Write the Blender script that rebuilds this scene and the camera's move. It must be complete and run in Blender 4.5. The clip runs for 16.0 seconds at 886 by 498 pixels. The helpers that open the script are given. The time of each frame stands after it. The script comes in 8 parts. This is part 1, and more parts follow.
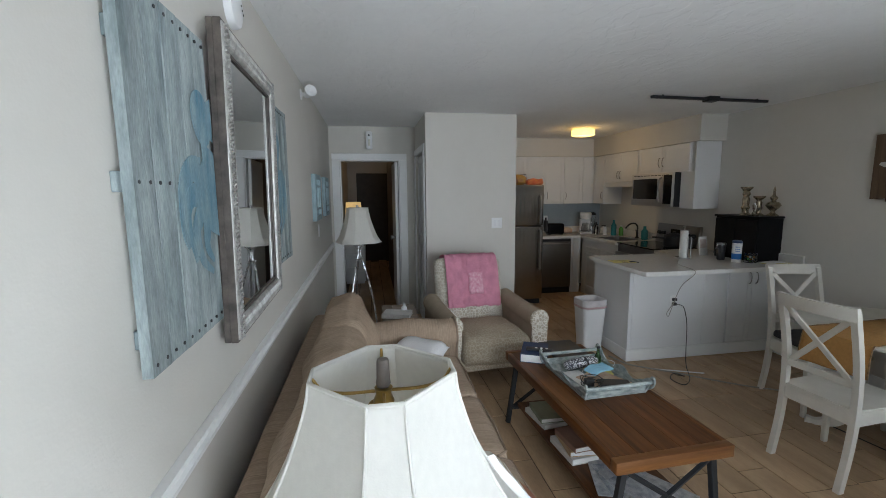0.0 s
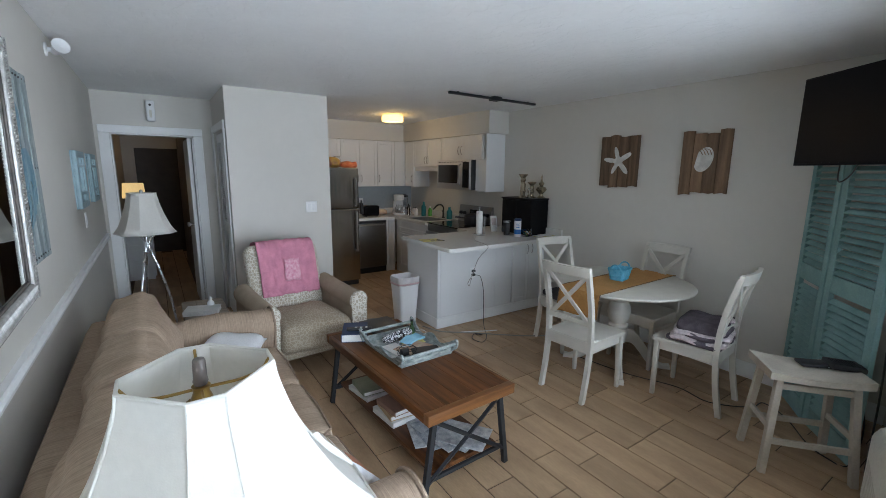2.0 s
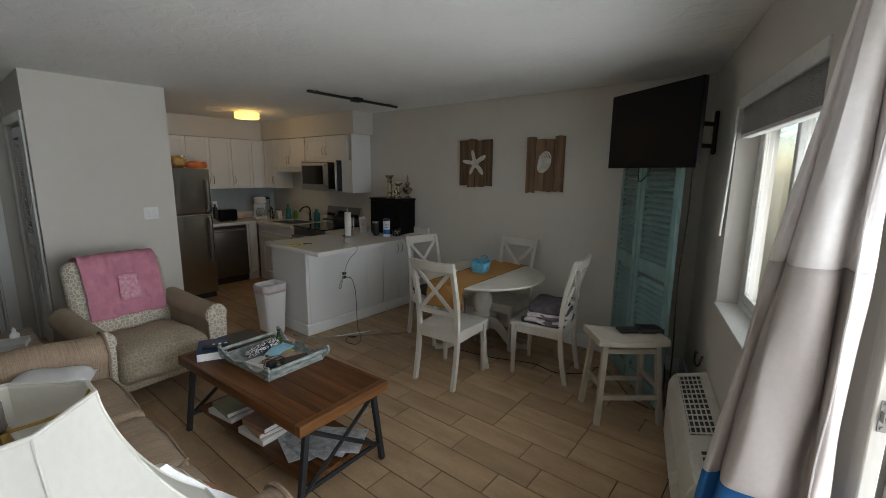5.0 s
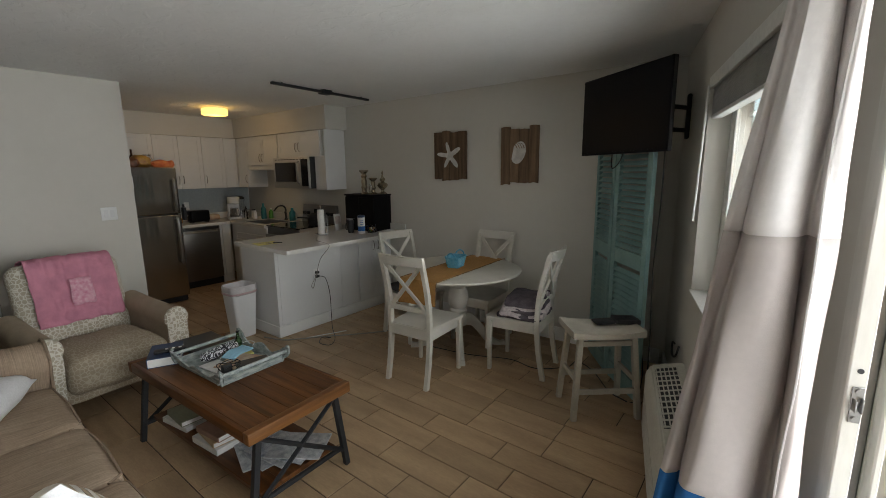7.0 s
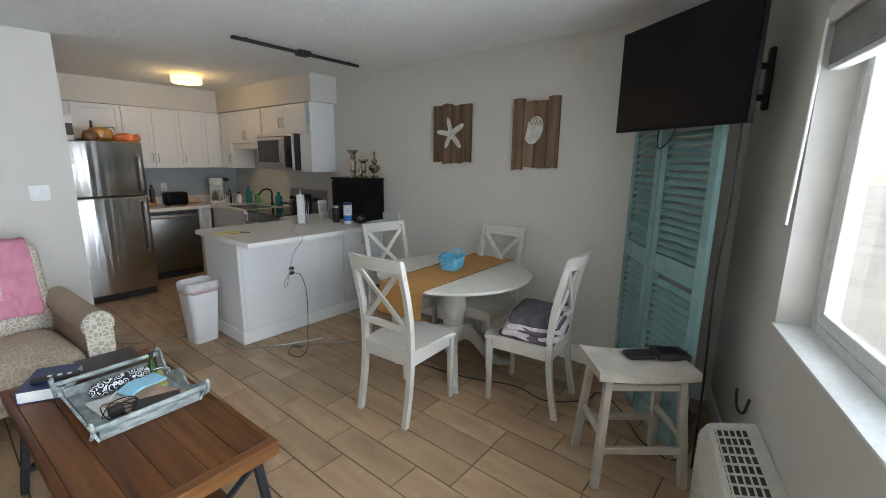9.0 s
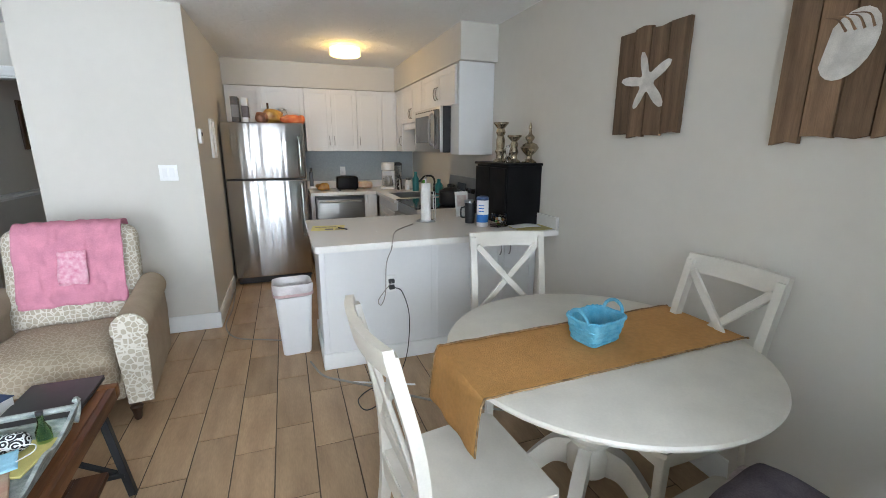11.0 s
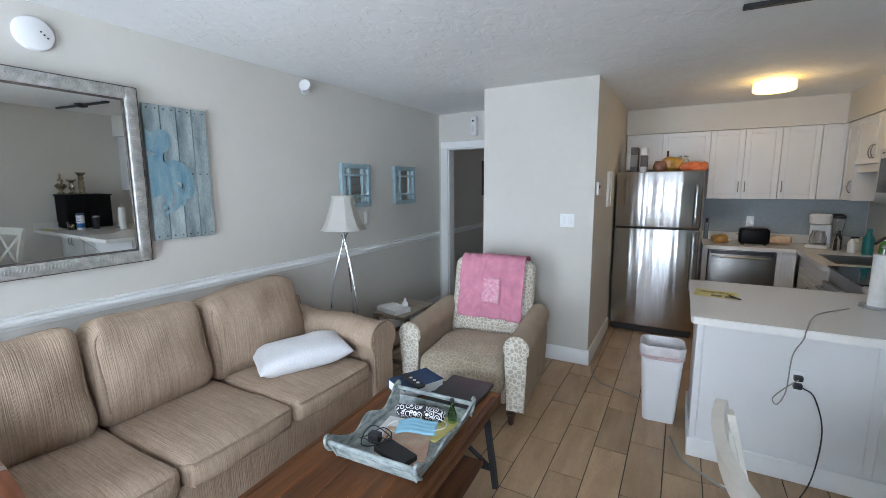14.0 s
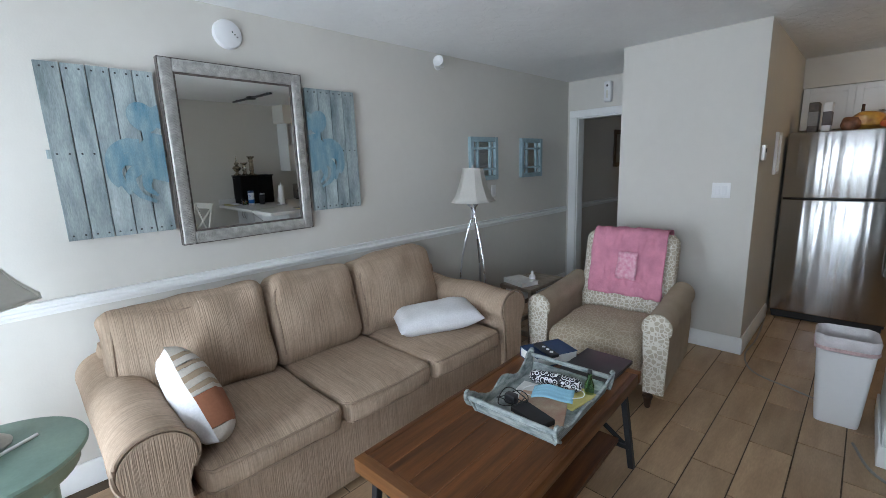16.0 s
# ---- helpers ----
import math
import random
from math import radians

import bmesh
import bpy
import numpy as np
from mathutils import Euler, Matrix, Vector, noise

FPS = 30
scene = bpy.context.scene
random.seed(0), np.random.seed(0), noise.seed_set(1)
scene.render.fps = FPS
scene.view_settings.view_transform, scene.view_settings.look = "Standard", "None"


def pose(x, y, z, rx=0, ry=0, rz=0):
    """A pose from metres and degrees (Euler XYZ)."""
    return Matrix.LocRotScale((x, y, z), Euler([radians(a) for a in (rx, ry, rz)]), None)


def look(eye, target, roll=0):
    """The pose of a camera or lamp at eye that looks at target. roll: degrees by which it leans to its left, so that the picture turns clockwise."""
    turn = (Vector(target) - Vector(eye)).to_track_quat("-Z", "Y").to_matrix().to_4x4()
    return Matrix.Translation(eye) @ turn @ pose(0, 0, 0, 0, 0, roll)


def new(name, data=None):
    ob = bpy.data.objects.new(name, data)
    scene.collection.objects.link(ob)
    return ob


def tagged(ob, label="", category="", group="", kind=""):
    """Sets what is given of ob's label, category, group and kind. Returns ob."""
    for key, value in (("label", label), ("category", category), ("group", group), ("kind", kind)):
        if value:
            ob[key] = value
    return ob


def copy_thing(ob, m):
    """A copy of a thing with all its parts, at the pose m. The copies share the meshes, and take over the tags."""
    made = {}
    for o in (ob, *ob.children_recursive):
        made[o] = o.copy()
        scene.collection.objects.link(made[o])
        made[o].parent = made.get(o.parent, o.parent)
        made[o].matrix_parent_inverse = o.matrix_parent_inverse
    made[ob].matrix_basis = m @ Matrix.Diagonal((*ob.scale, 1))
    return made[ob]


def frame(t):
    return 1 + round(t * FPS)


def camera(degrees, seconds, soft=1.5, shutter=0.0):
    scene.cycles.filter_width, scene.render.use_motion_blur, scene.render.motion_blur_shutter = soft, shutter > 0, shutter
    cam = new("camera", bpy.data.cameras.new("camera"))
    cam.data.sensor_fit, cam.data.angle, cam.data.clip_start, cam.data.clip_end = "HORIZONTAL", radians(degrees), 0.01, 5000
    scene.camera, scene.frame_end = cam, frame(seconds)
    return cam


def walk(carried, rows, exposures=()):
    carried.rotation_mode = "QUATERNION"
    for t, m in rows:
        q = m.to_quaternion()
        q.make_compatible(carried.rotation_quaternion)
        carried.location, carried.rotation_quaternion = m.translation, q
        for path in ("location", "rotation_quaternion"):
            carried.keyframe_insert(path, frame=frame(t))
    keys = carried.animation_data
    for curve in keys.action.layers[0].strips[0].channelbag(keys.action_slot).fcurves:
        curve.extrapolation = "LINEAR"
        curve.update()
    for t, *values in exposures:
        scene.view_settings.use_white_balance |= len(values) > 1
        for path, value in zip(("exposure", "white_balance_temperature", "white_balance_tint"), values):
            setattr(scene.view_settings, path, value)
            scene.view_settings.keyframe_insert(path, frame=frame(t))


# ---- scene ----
cam = camera(92.1, 16.0, 0.75)
PATH = [
    (0, (0.478, -0.063, 1.623), (0.812, 1.891, 1.355), -0.5),
    (0.5, (0.424, -0.108, 1.642), (1.062, 1.764, 1.345), -0.6),
    (1, (0.441, -0.13, 1.633), (1.286, 1.655, 1.319), -0.1),
    (1.5, (0.449, -0.129, 1.642), (1.418, 1.587, 1.298), 0.2),
    (2, (0.46, -0.163, 1.662), (1.558, 1.47, 1.305), 0.6),
    (2.5, (0.474, -0.177, 1.656), (1.665, 1.389, 1.298), 0.8),
    (3, (0.496, -0.194, 1.659), (1.765, 1.309, 1.299), 0.7),
    (3.5, (0.478, -0.204, 1.663), (1.854, 1.202, 1.303), 0.7),
    (4, (0.464, -0.204, 1.665), (1.907, 1.134, 1.307), 0.5),
    (4.5, (0.466, -0.208, 1.669), (1.968, 1.063, 1.311), 0.2),
    (4.7, (0.46, -0.216, 1.682), (1.982, 1.032, 1.327), 0.7),
    (7, (0.648, -0.274, 1.616), (2.205, 0.93, 1.259), -0.6),
    (7.5, (0.708, -0.273, 1.609), (2.264, 0.926, 1.237), -0.0),
    (8, (0.78, -0.233, 1.594), (2.326, 0.98, 1.226), 0.4),
    (8.2, (0.842, -0.186, 1.562), (2.381, 1.035, 1.188), 0.4),
    (10.3, (2.307, 0.548, 1.553), (3.618, 1.975, 1.059), 2.6),
    (10.5, (2.403, 0.615, 1.531), (3.613, 2.126, 1.027), 1.7),
    (10.6, (2.413, 0.623, 1.531), (3.553, 2.18, 1.007), 0.2),
    (11, (2.689, 0.759, 1.469), (3.353, 2.587, 1.002), 0.2),
    (11.5, (2.88, 0.802, 1.537), (2.992, 2.758, 1.136), 4.1),
    (12, (2.937, 0.807, 1.557), (2.817, 2.768, 1.183), 1.9),
    (12.5, (2.949, 0.798, 1.548), (2.8, 2.76, 1.192), 1.5),
    (13, (2.917, 0.789, 1.558), (2.66, 2.746, 1.234), 2.0),
    (13.3, (2.88, 0.77, 1.581), (2.394, 2.681, 1.245), 1.7),
    (13.5, (2.832, 0.766, 1.569), (2.171, 2.627, 1.254), 1.5),
    (14, (2.72, 0.766, 1.582), (1.756, 2.493, 1.284), -0.4),
    (14.5, (2.673, 0.764, 1.567), (1.618, 2.436, 1.266), -0.7),
    (15, (2.659, 0.756, 1.56), (1.526, 2.375, 1.251), -1.0),
    (15.5, (2.651, 0.735, 1.557), (1.408, 2.267, 1.229), -1.4),
    (16, (2.657, 0.686, 1.536), (1.272, 2.075, 1.15), -2.1),
]
EXPOSURES = [(0, 0.86, 6200, 10), (0.6, 0.98, 6080, 10), (1.5, 1.24, 5900, 10), (2.5, 1.26, 5850, 10), (3.0, 1.14, 5960, 10), (3.5, 0.9, 5850, 10), (4.7, 0.52, 6500, 10), (6.8, 0.5, 6950, 10), (7.5, 0.6, 6900, 10), (7.8, 0.9, 6600, 10), (8.2, 1.15, 6150, 10), (10.3, 2.16, 6150, 10), (12.5, 1.9, 5950, 10), (14, 1.78, 5800, 10), (15.2, 1.5, 5870, 10), (16, 1.27, 5900, 10)]
walk(cam, [(t, look(eye, target, roll)) for t, eye, target, roll in PATH], EXPOSURES)

# ------------------------------------------------------------------ world and light
W_ANG = 15.1                      # the window wall stands askew by this angle
WALL = pose(4.42, 0.322, 0, 0, 0, 180 + W_ANG)   # its frame: x along it, y outwards
H = 2.44

world = bpy.data.worlds.new("sky")
scene.world = world
world.use_nodes = True
wn = world.node_tree
sky = wn.nodes.new("ShaderNodeTexSky")
sky.sky_type, sky.sun_disc = "NISHITA", False
SUNWARD = (WALL.to_3x3() @ Vector((1.0, 0.06, 0.42))).normalized()      # it grazes the facade
sky.sun_elevation, sky.sun_rotation = math.asin(SUNWARD.z), math.atan2(SUNWARD.x, SUNWARD.y)
wn.links.new(sky.outputs[0], wn.nodes["Background"].inputs[0])
wn.nodes["Background"].inputs[1].default_value = 0.15

sun = new("sun", bpy.data.lights.new("sun", "SUN"))
sun.data.energy, sun.data.angle, sun.data.color = 3.0, radians(0.5), (1.0, 0.95, 0.88)
sun.matrix_world = look(tuple(SUNWARD * 20), (0.0, 0.0, 0.0))


def area_lamp(name, m, sx, sy, power, color):
    lamp = new(name, bpy.data.lights.new(name, "AREA"))
    lamp.data.shape, lamp.data.size, lamp.data.size_y = "RECTANGLE", sx, sy
    lamp.data.energy, lamp.data.color = power, color
    lamp.data.spread = radians(125)
    lamp.matrix_world = m
    return lamp


# daylight through the balcony door and the window
area_lamp("door_daylight", WALL @ pose(3.38, 0.25, 1.05, 92, 0, 180), 1.2, 2.0, 20.8, (0.86, 0.94, 1.0))
area_lamp("window_daylight", WALL @ pose(1.62, 0.25, 1.42, 92, 0, 180), 1.2, 0.9, 8.5, (0.86, 0.94, 1.0))


def bulb(name, at, power, color, size=0.05):
    lamp = new(name, bpy.data.lights.new(name, "POINT"))
    lamp.data.energy, lamp.data.color, lamp.data.shadow_soft_size = power, color, size
    lamp.location = at
    return lamp


# ------------------------------------------------------------------ materials
def mat(name, col, rough=0.6, metal=0.0, var=0.12, scale=6.0, bump=0.0, bscale=200.0, col2=None, stretch=(1, 1, 1),
        fine=0.08, coat=0.0, detail=4.0, island=0.0, rnd=0.0, spec=0.5, trans=0.0, emit=None, rvar=0.1):
    """A surface with wear and grain at two scales. col2: the colour it drifts to; rnd: shift from piece to piece."""
    m = bpy.data.materials.new(name)
    m.use_nodes = True
    nt = m.node_tree
    b = nt.nodes["Principled BSDF"]
    tc = nt.nodes.new("ShaderNodeTexCoord")
    mp = nt.nodes.new("ShaderNodeMapping")
    mp.inputs["Scale"].default_value = stretch
    nt.links.new(tc.outputs["Object"], mp.inputs[0])
    src = mp.outputs[0]
    if rnd:
        oi = nt.nodes.new("ShaderNodeObjectInfo")
        ad = nt.nodes.new("ShaderNodeVectorMath")
        ad.operation = "ADD"
        sc = nt.nodes.new("ShaderNodeVectorMath")
        sc.operation = "SCALE"
        sc.inputs[0].default_value = (13.0, 7.0, 5.0)
        nt.links.new(oi.outputs["Random"], sc.inputs["Scale"])
        nt.links.new(src, ad.inputs[0])
        nt.links.new(sc.outputs[0], ad.inputs[1])
        src = ad.outputs[0]
    n1 = nt.nodes.new("ShaderNodeTexNoise")
    n1.inputs["Scale"].default_value, n1.inputs["Detail"].default_value = scale, detail
    n2 = nt.nodes.new("ShaderNodeTexNoise")
    n2.inputs["Scale"].default_value, n2.inputs["Detail"].default_value = scale * 14, 3.0
    nt.links.new(src, n1.inputs[0])
    nt.links.new(src, n2.inputs[0])
    c2 = col2 or tuple(max(0.0, v * (1 - 2.2 * var)) for v in col)
    ramp = nt.nodes.new("ShaderNodeMapRange")
    ramp.inputs["From Min"].default_value, ramp.inputs["From Max"].default_value = 0.3, 0.72
    nt.links.new(n1.outputs[0], ramp.inputs[0])
    mix = nt.nodes.new("ShaderNodeMix")
    mix.data_type = "RGBA"
    mix.inputs[6].default_value, mix.inputs[7].default_value = (*col, 1), (*c2, 1)
    nt.links.new(ramp.outputs[0], mix.inputs[0])
    hsv = nt.nodes.new("ShaderNodeHueSaturation")
    mr = nt.nodes.new("ShaderNodeMapRange")
    mr.inputs["From Min"].default_value, mr.inputs["From Max"].default_value = 0.25, 0.75
    mr.inputs["To Min"].default_value, mr.inputs["To Max"].default_value = 1 - fine, 1 + fine
    nt.links.new(n2.outputs[0], mr.inputs[0])
    val = mr.outputs[0]
    if rnd:
        r2 = nt.nodes.new("ShaderNodeMapRange")
        r2.inputs["To Min"].default_value, r2.inputs["To Max"].default_value = 1 - rnd, 1 + rnd
        nt.links.new(oi.outputs["Random"], r2.inputs[0])
        mu = nt.nodes.new("ShaderNodeMath")
        mu.operation = "MULTIPLY"
        nt.links.new(val, mu.inputs[0])
        nt.links.new(r2.outputs[0], mu.inputs[1])
        val = mu.outputs[0]
    if island:
        ge = nt.nodes.new("ShaderNodeNewGeometry")
        r3 = nt.nodes.new("ShaderNodeMapRange")
        r3.inputs["To Min"].default_value, r3.inputs["To Max"].default_value = 1 - island, 1 + island
        nt.links.new(ge.outputs["Random Per Island"], r3.inputs[0])
        mu = nt.nodes.new("ShaderNodeMath")
        mu.operation = "MULTIPLY"
        nt.links.new(val, mu.inputs[0])
        nt.links.new(r3.outputs[0], mu.inputs[1])
        val = mu.outputs[0]
    nt.links.new(val, hsv.inputs["Value"])
    nt.links.new(mix.outputs[2], hsv.inputs["Color"])
    nt.links.new(hsv.outputs[0], b.inputs["Base Color"])
    rr = nt.nodes.new("ShaderNodeMapRange")
    rr.inputs["To Min"].default_value, rr.inputs["To Max"].default_value = max(0.02, rough - rvar), min(1.0, rough + rvar)
    nt.links.new(n1.outputs[0], rr.inputs[0])
    nt.links.new(rr.outputs[0], b.inputs["Roughness"])
    b.inputs["Metallic"].default_value = metal
    b.inputs["Specular IOR Level"].default_value = spec
    b.inputs["Coat Weight"].default_value = coat
    b.inputs["Transmission Weight"].default_value = trans
    if bump:
        n3 = nt.nodes.new("ShaderNodeTexNoise")
        n3.inputs["Scale"].default_value, n3.inputs["Detail"].default_value = bscale, 3.0
        nt.links.new(src, n3.inputs[0])
        bp = nt.nodes.new("ShaderNodeBump")
        bp.inputs["Strength"].default_value, bp.inputs["Distance"].default_value = min(1.0, bump), 0.004
        nt.links.new(n3.outputs[0], bp.inputs["Height"])
        nt.links.new(bp.outputs[0], b.inputs["Normal"])
    if emit:
        b.inputs["Emission Color"].default_value = (*emit[0], 1)
        b.inputs["Emission Strength"].default_value = emit[1]
    return m


def nodes_of(m):
    nt = m.node_tree
    return nt, nt.nodes["Principled BSDF"], next(n for n in nt.nodes if n.type == "MAPPING").outputs[0]


def knockdown(name, col):
    """Trowelled plaster: flat irregular islands over a lower ground."""
    m = mat(name, col, 0.85, var=0.02, scale=2, fine=0.015)
    nt, b, src = nodes_of(m)
    n = nt.nodes.new("ShaderNodeTexNoise")
    n.inputs["Scale"].default_value, n.inputs["Detail"].default_value, n.inputs["Distortion"].default_value = 11.0, 5.0, 0.6
    mp = nt.nodes.new("ShaderNodeMapping")
    mp.inputs["Scale"].default_value = (1.0, 0.6, 1.0)
    nt.links.new(src, mp.inputs[0])
    nt.links.new(mp.outputs[0], n.inputs[0])
    r = nt.nodes.new("ShaderNodeMapRange")
    r.interpolation_type = "SMOOTHSTEP"
    r.inputs["From Min"].default_value, r.inputs["From Max"].default_value = 0.47, 0.56
    nt.links.new(n.outputs[0], r.inputs[0])
    bp = nt.nodes.new("ShaderNodeBump")
    bp.inputs["Strength"].default_value, bp.inputs["Distance"].default_value = 0.4, 0.005
    nt.links.new(r.outputs[0], bp.inputs["Height"])
    nt.links.new(bp.outputs[0], b.inputs["Normal"])
    return m


WALLPAINT = mat("wall_paint", (0.64, 0.613, 0.562), 0.75, var=0.02, scale=1.2, bump=0.12, bscale=120, fine=0.012)
WHITE = mat("white_paint", (0.84, 0.84, 0.83), 0.42, var=0.03, scale=3, bump=0.04, bscale=80, fine=0.015)
CABWHITE = mat("cabinet_white", (0.74, 0.74, 0.74), 0.35, var=0.02, scale=3, fine=0.01)
CHAIRWHITE = mat("chair_white", (0.66, 0.63, 0.565), 0.42, var=0.05, scale=9, bump=0.05, bscale=90, fine=0.03)
CEIL = knockdown("ceiling_texture", (0.86, 0.86, 0.85))
GROUT = mat("grout", (0.10, 0.068, 0.042), 0.9, var=0.1, scale=8, bump=0.2)
TILE = mat("wood_look_tile", (0.46, 0.315, 0.185), 0.42, var=0.16, scale=1.9, stretch=(6, 1.2, 1), bump=0.05, bscale=60,
           fine=0.11, rnd=0.12, island=0.12, col2=(0.33, 0.215, 0.125))
STEEL = mat("stainless", (0.36, 0.355, 0.35), 0.34, metal=1.0, var=0.03, scale=4, stretch=(1, 1, 40), fine=0.03, rvar=0.05)
DARK = mat("dark_plastic", (0.025, 0.025, 0.028), 0.45, var=0.1)
BLACKGLASS = mat("black_glass", (0.012, 0.012, 0.014), 0.08, var=0.05, rvar=0.02)
BLACKWOOD = mat("black_painted_wood", (0.008, 0.008, 0.009), 0.6, var=0.2, bump=0.05, spec=0.15)
QUARTZ = mat("white_quartz", (0.76, 0.74, 0.71), 0.22, var=0.03, scale=30, fine=0.03)
BRONZE = mat("brushed_nickel", (0.32, 0.31, 0.30), 0.35, metal=1.0, var=0.05)
BLACKIRON = mat("black_iron", (0.03, 0.032, 0.036), 0.5, metal=0.3, var=0.15, bump=0.1)


# ------------------------------------------------------------------ mesh helpers
def box(bm, lo, hi, bev=0.0, seg=2, m=None):
    """A block from corner to corner, its edges rounded by bev."""
    c = [(a + b) / 2 for a, b in zip(lo, hi)]
    d = [abs(b - a) for a, b in zip(lo, hi)]
    r = bmesh.ops.create_cube(bm, size=1.0, matrix=Matrix.Translation(c) @ Matrix.Diagonal((*d, 1)))
    vs = r["verts"]
    if bev:
        es = list({e for v in vs for e in v.link_edges})
        o = bmesh.ops.bevel(bm, geom=es, offset=min(bev, min(d) * 0.45), segments=seg, affect="EDGES", profile=0.5)
        vs = list({v for f in o["faces"] for v in f.verts} | {v for v in vs if v.is_valid})
    if m is not None:
        bmesh.ops.transform(bm, matrix=m, verts=[v for v in vs if v.is_valid])
    return bm


def cyl(bm, p0, p1, r0, r1=None, n=16):
    p0, p1 = Vector(p0), Vector(p1)
    d = p1 - p0
    m = Matrix.Translation((p0 + p1) / 2) @ d.to_track_quat("Z", "Y").to_matrix().to_4x4()
    bmesh.ops.create_cone(bm, cap_ends=True, segments=n, radius1=r0, radius2=r0 if r1 is None else r1, depth=d.length, matrix=m)
    return bm


def lathe(bm, prof, n=24, at=(0, 0, 0), sq=None):
    """A turned body: prof is a list of (radius, height)."""
    rings = []
    for r, z in prof:
        rings.append([bm.verts.new((at[0] + r * math.cos(2 * math.pi * k / n), at[1] + r * math.sin(2 * math.pi * k / n), at[2] + z)) for k in range(n)])
    for a, b in zip(rings, rings[1:]):
        for k in range(n):
            bm.faces.new((a[k], a[(k + 1) % n], b[(k + 1) % n], b[k]))
    if prof[0][0] > 1e-4:
        bm.faces.new(rings[0][::-1])
    if prof[-1][0] > 1e-4:
        bm.faces.new(rings[-1])
    return bm


def tube(bm, pts, r, n=8, closed=False):
    """A round bar along points."""
    pts = [Vector(p) for p in pts]
    rings = []
    up = Vector((0.13, 0.31, 0.94))
    for i, p in enumerate(pts):
        if closed:
            d = pts[(i + 1) % len(pts)] - pts[i - 1]
        else:
            d = pts[min(i + 1, len(pts) - 1)] - pts[max(i - 1, 0)]
        d.normalize()
        s = d.cross(up)
        if s.length < 0.05:
            s = d.cross(Vector((1, 0, 0)))
        s.normalize()
        t = s.cross(d)
        rr = r[i] if isinstance(r, (list, tuple)) else r
        rings.append([bm.verts.new(p + rr * (math.cos(2 * math.pi * k / n) * s + math.sin(2 * math.pi * k / n) * t)) for k in range(n)])
    pairs = list(zip(rings, rings[1:])) + ([(rings[-1], rings[0])] if closed else [])
    for a, b in pairs:
        for k in range(n):
            bm.faces.new((a[k], a[(k + 1) % n], b[(k + 1) % n], b[k]))
    if not closed:
        bm.faces.new(rings[0][::-1])
        bm.faces.new(rings[-1])
    return bm


def smooth_path(pts, k=6):
    """Catmull-Rom points through pts."""
    p = [Vector(a) for a in pts]
    p = [2 * p[0] - p[1]] + p + [2 * p[-1] - p[-2]]
    out = []
    for i in range(1, len(p) - 2):
        for j in range(k):
            t = j / k
            a, b, c, d = p[i - 1], p[i], p[i + 1], p[i + 2]
            out.append(0.5 * (2 * b + (c - a) * t + (2 * a - 5 * b + 4 * c - d) * t * t + (3 * b - a - 3 * c + d) * t ** 3))
    return out + [p[-2]]


def prism(bm, pts, axis, a, b):
    """A flat outline pts, drawn out along an axis from a to b."""
    def put(u, v, w):
        return {"x": (w, u, v), "y": (u, w, v), "z": (u, v, w)}[axis]
    lo = [bm.verts.new(put(u, v, a)) for u, v in pts]
    hi = [bm.verts.new(put(u, v, b)) for u, v in pts]
    n = len(pts)
    for k in range(n):
        bm.faces.new((lo[k], lo[(k + 1) % n], hi[(k + 1) % n], hi[k]))
    bm.faces.new(lo[::-1])
    bm.faces.new(hi)
    return bm


def soft_block(bm, lo, hi, r, n=9, puff=(0, 0, 0), wrinkle=0.0, seed=0.0, m=None, wscale=6.0):
    """An upholstered block: rounded by r, bulging by puff along each axis, with slight unevenness."""
    lo, hi = Vector(lo), Vector(hi)
    c, hsz = (lo + hi) / 2, (hi - lo) / 2
    grid = {}
    def vert(p):
        key = tuple(round(v, 5) for v in p)
        if key in grid:
            return grid[key]
        q = Vector([v * s for v, s in zip(p, hsz)])
        core = Vector([max(-(s - r), min(s - r, v)) if s > r else 0.0 for v, s in zip(q, hsz)])
        d = q - core
        if d.length > 1e-6:
            q = core + d.normalized() * min(r, max(hsz))* (1.0 if d.length > 0 else 0)
        f = [(1 - p[(k + 1) % 3] ** 2) * (1 - p[(k + 2) % 3] ** 2) for k in range(3)]
        for k in range(3):
            q[k] += puff[k] * f[k] * p[k]
        if wrinkle:
            q += wrinkle * noise.noise_vector(Vector((q + c) * wscale) + Vector((seed, seed * 1.7, 0)))
        w = c + q
        grid[key] = bm.verts.new(m @ w if m is not None else w)
        return grid[key]
    for ax in range(3):
        for sgn in (-1, 1):
            for i in range(n):
                for j in range(n):
                    quad = []
                    for di, dj in ((0, 0), (1, 0), (1, 1), (0, 1)):
                        p = [0, 0, 0]
                        p[ax] = sgn
                        p[(ax + 1) % 3] = -1 + 2 * (i + di) / n
                        p[(ax + 2) % 3] = -1 + 2 * (j + dj) / n
                        quad.append(vert(p))
                    if len(set(quad)) == 4:
                        bm.faces.new(quad if sgn > 0 else quad[::-1])
    return bm


def thing(name, m=None, label="", category="", group="", kind=""):
    ob = new(name)
    ob.empty_display_size = 0.1
    if m is not None:
        ob.matrix_world = m
    return tagged(ob, label, category, group, kind)


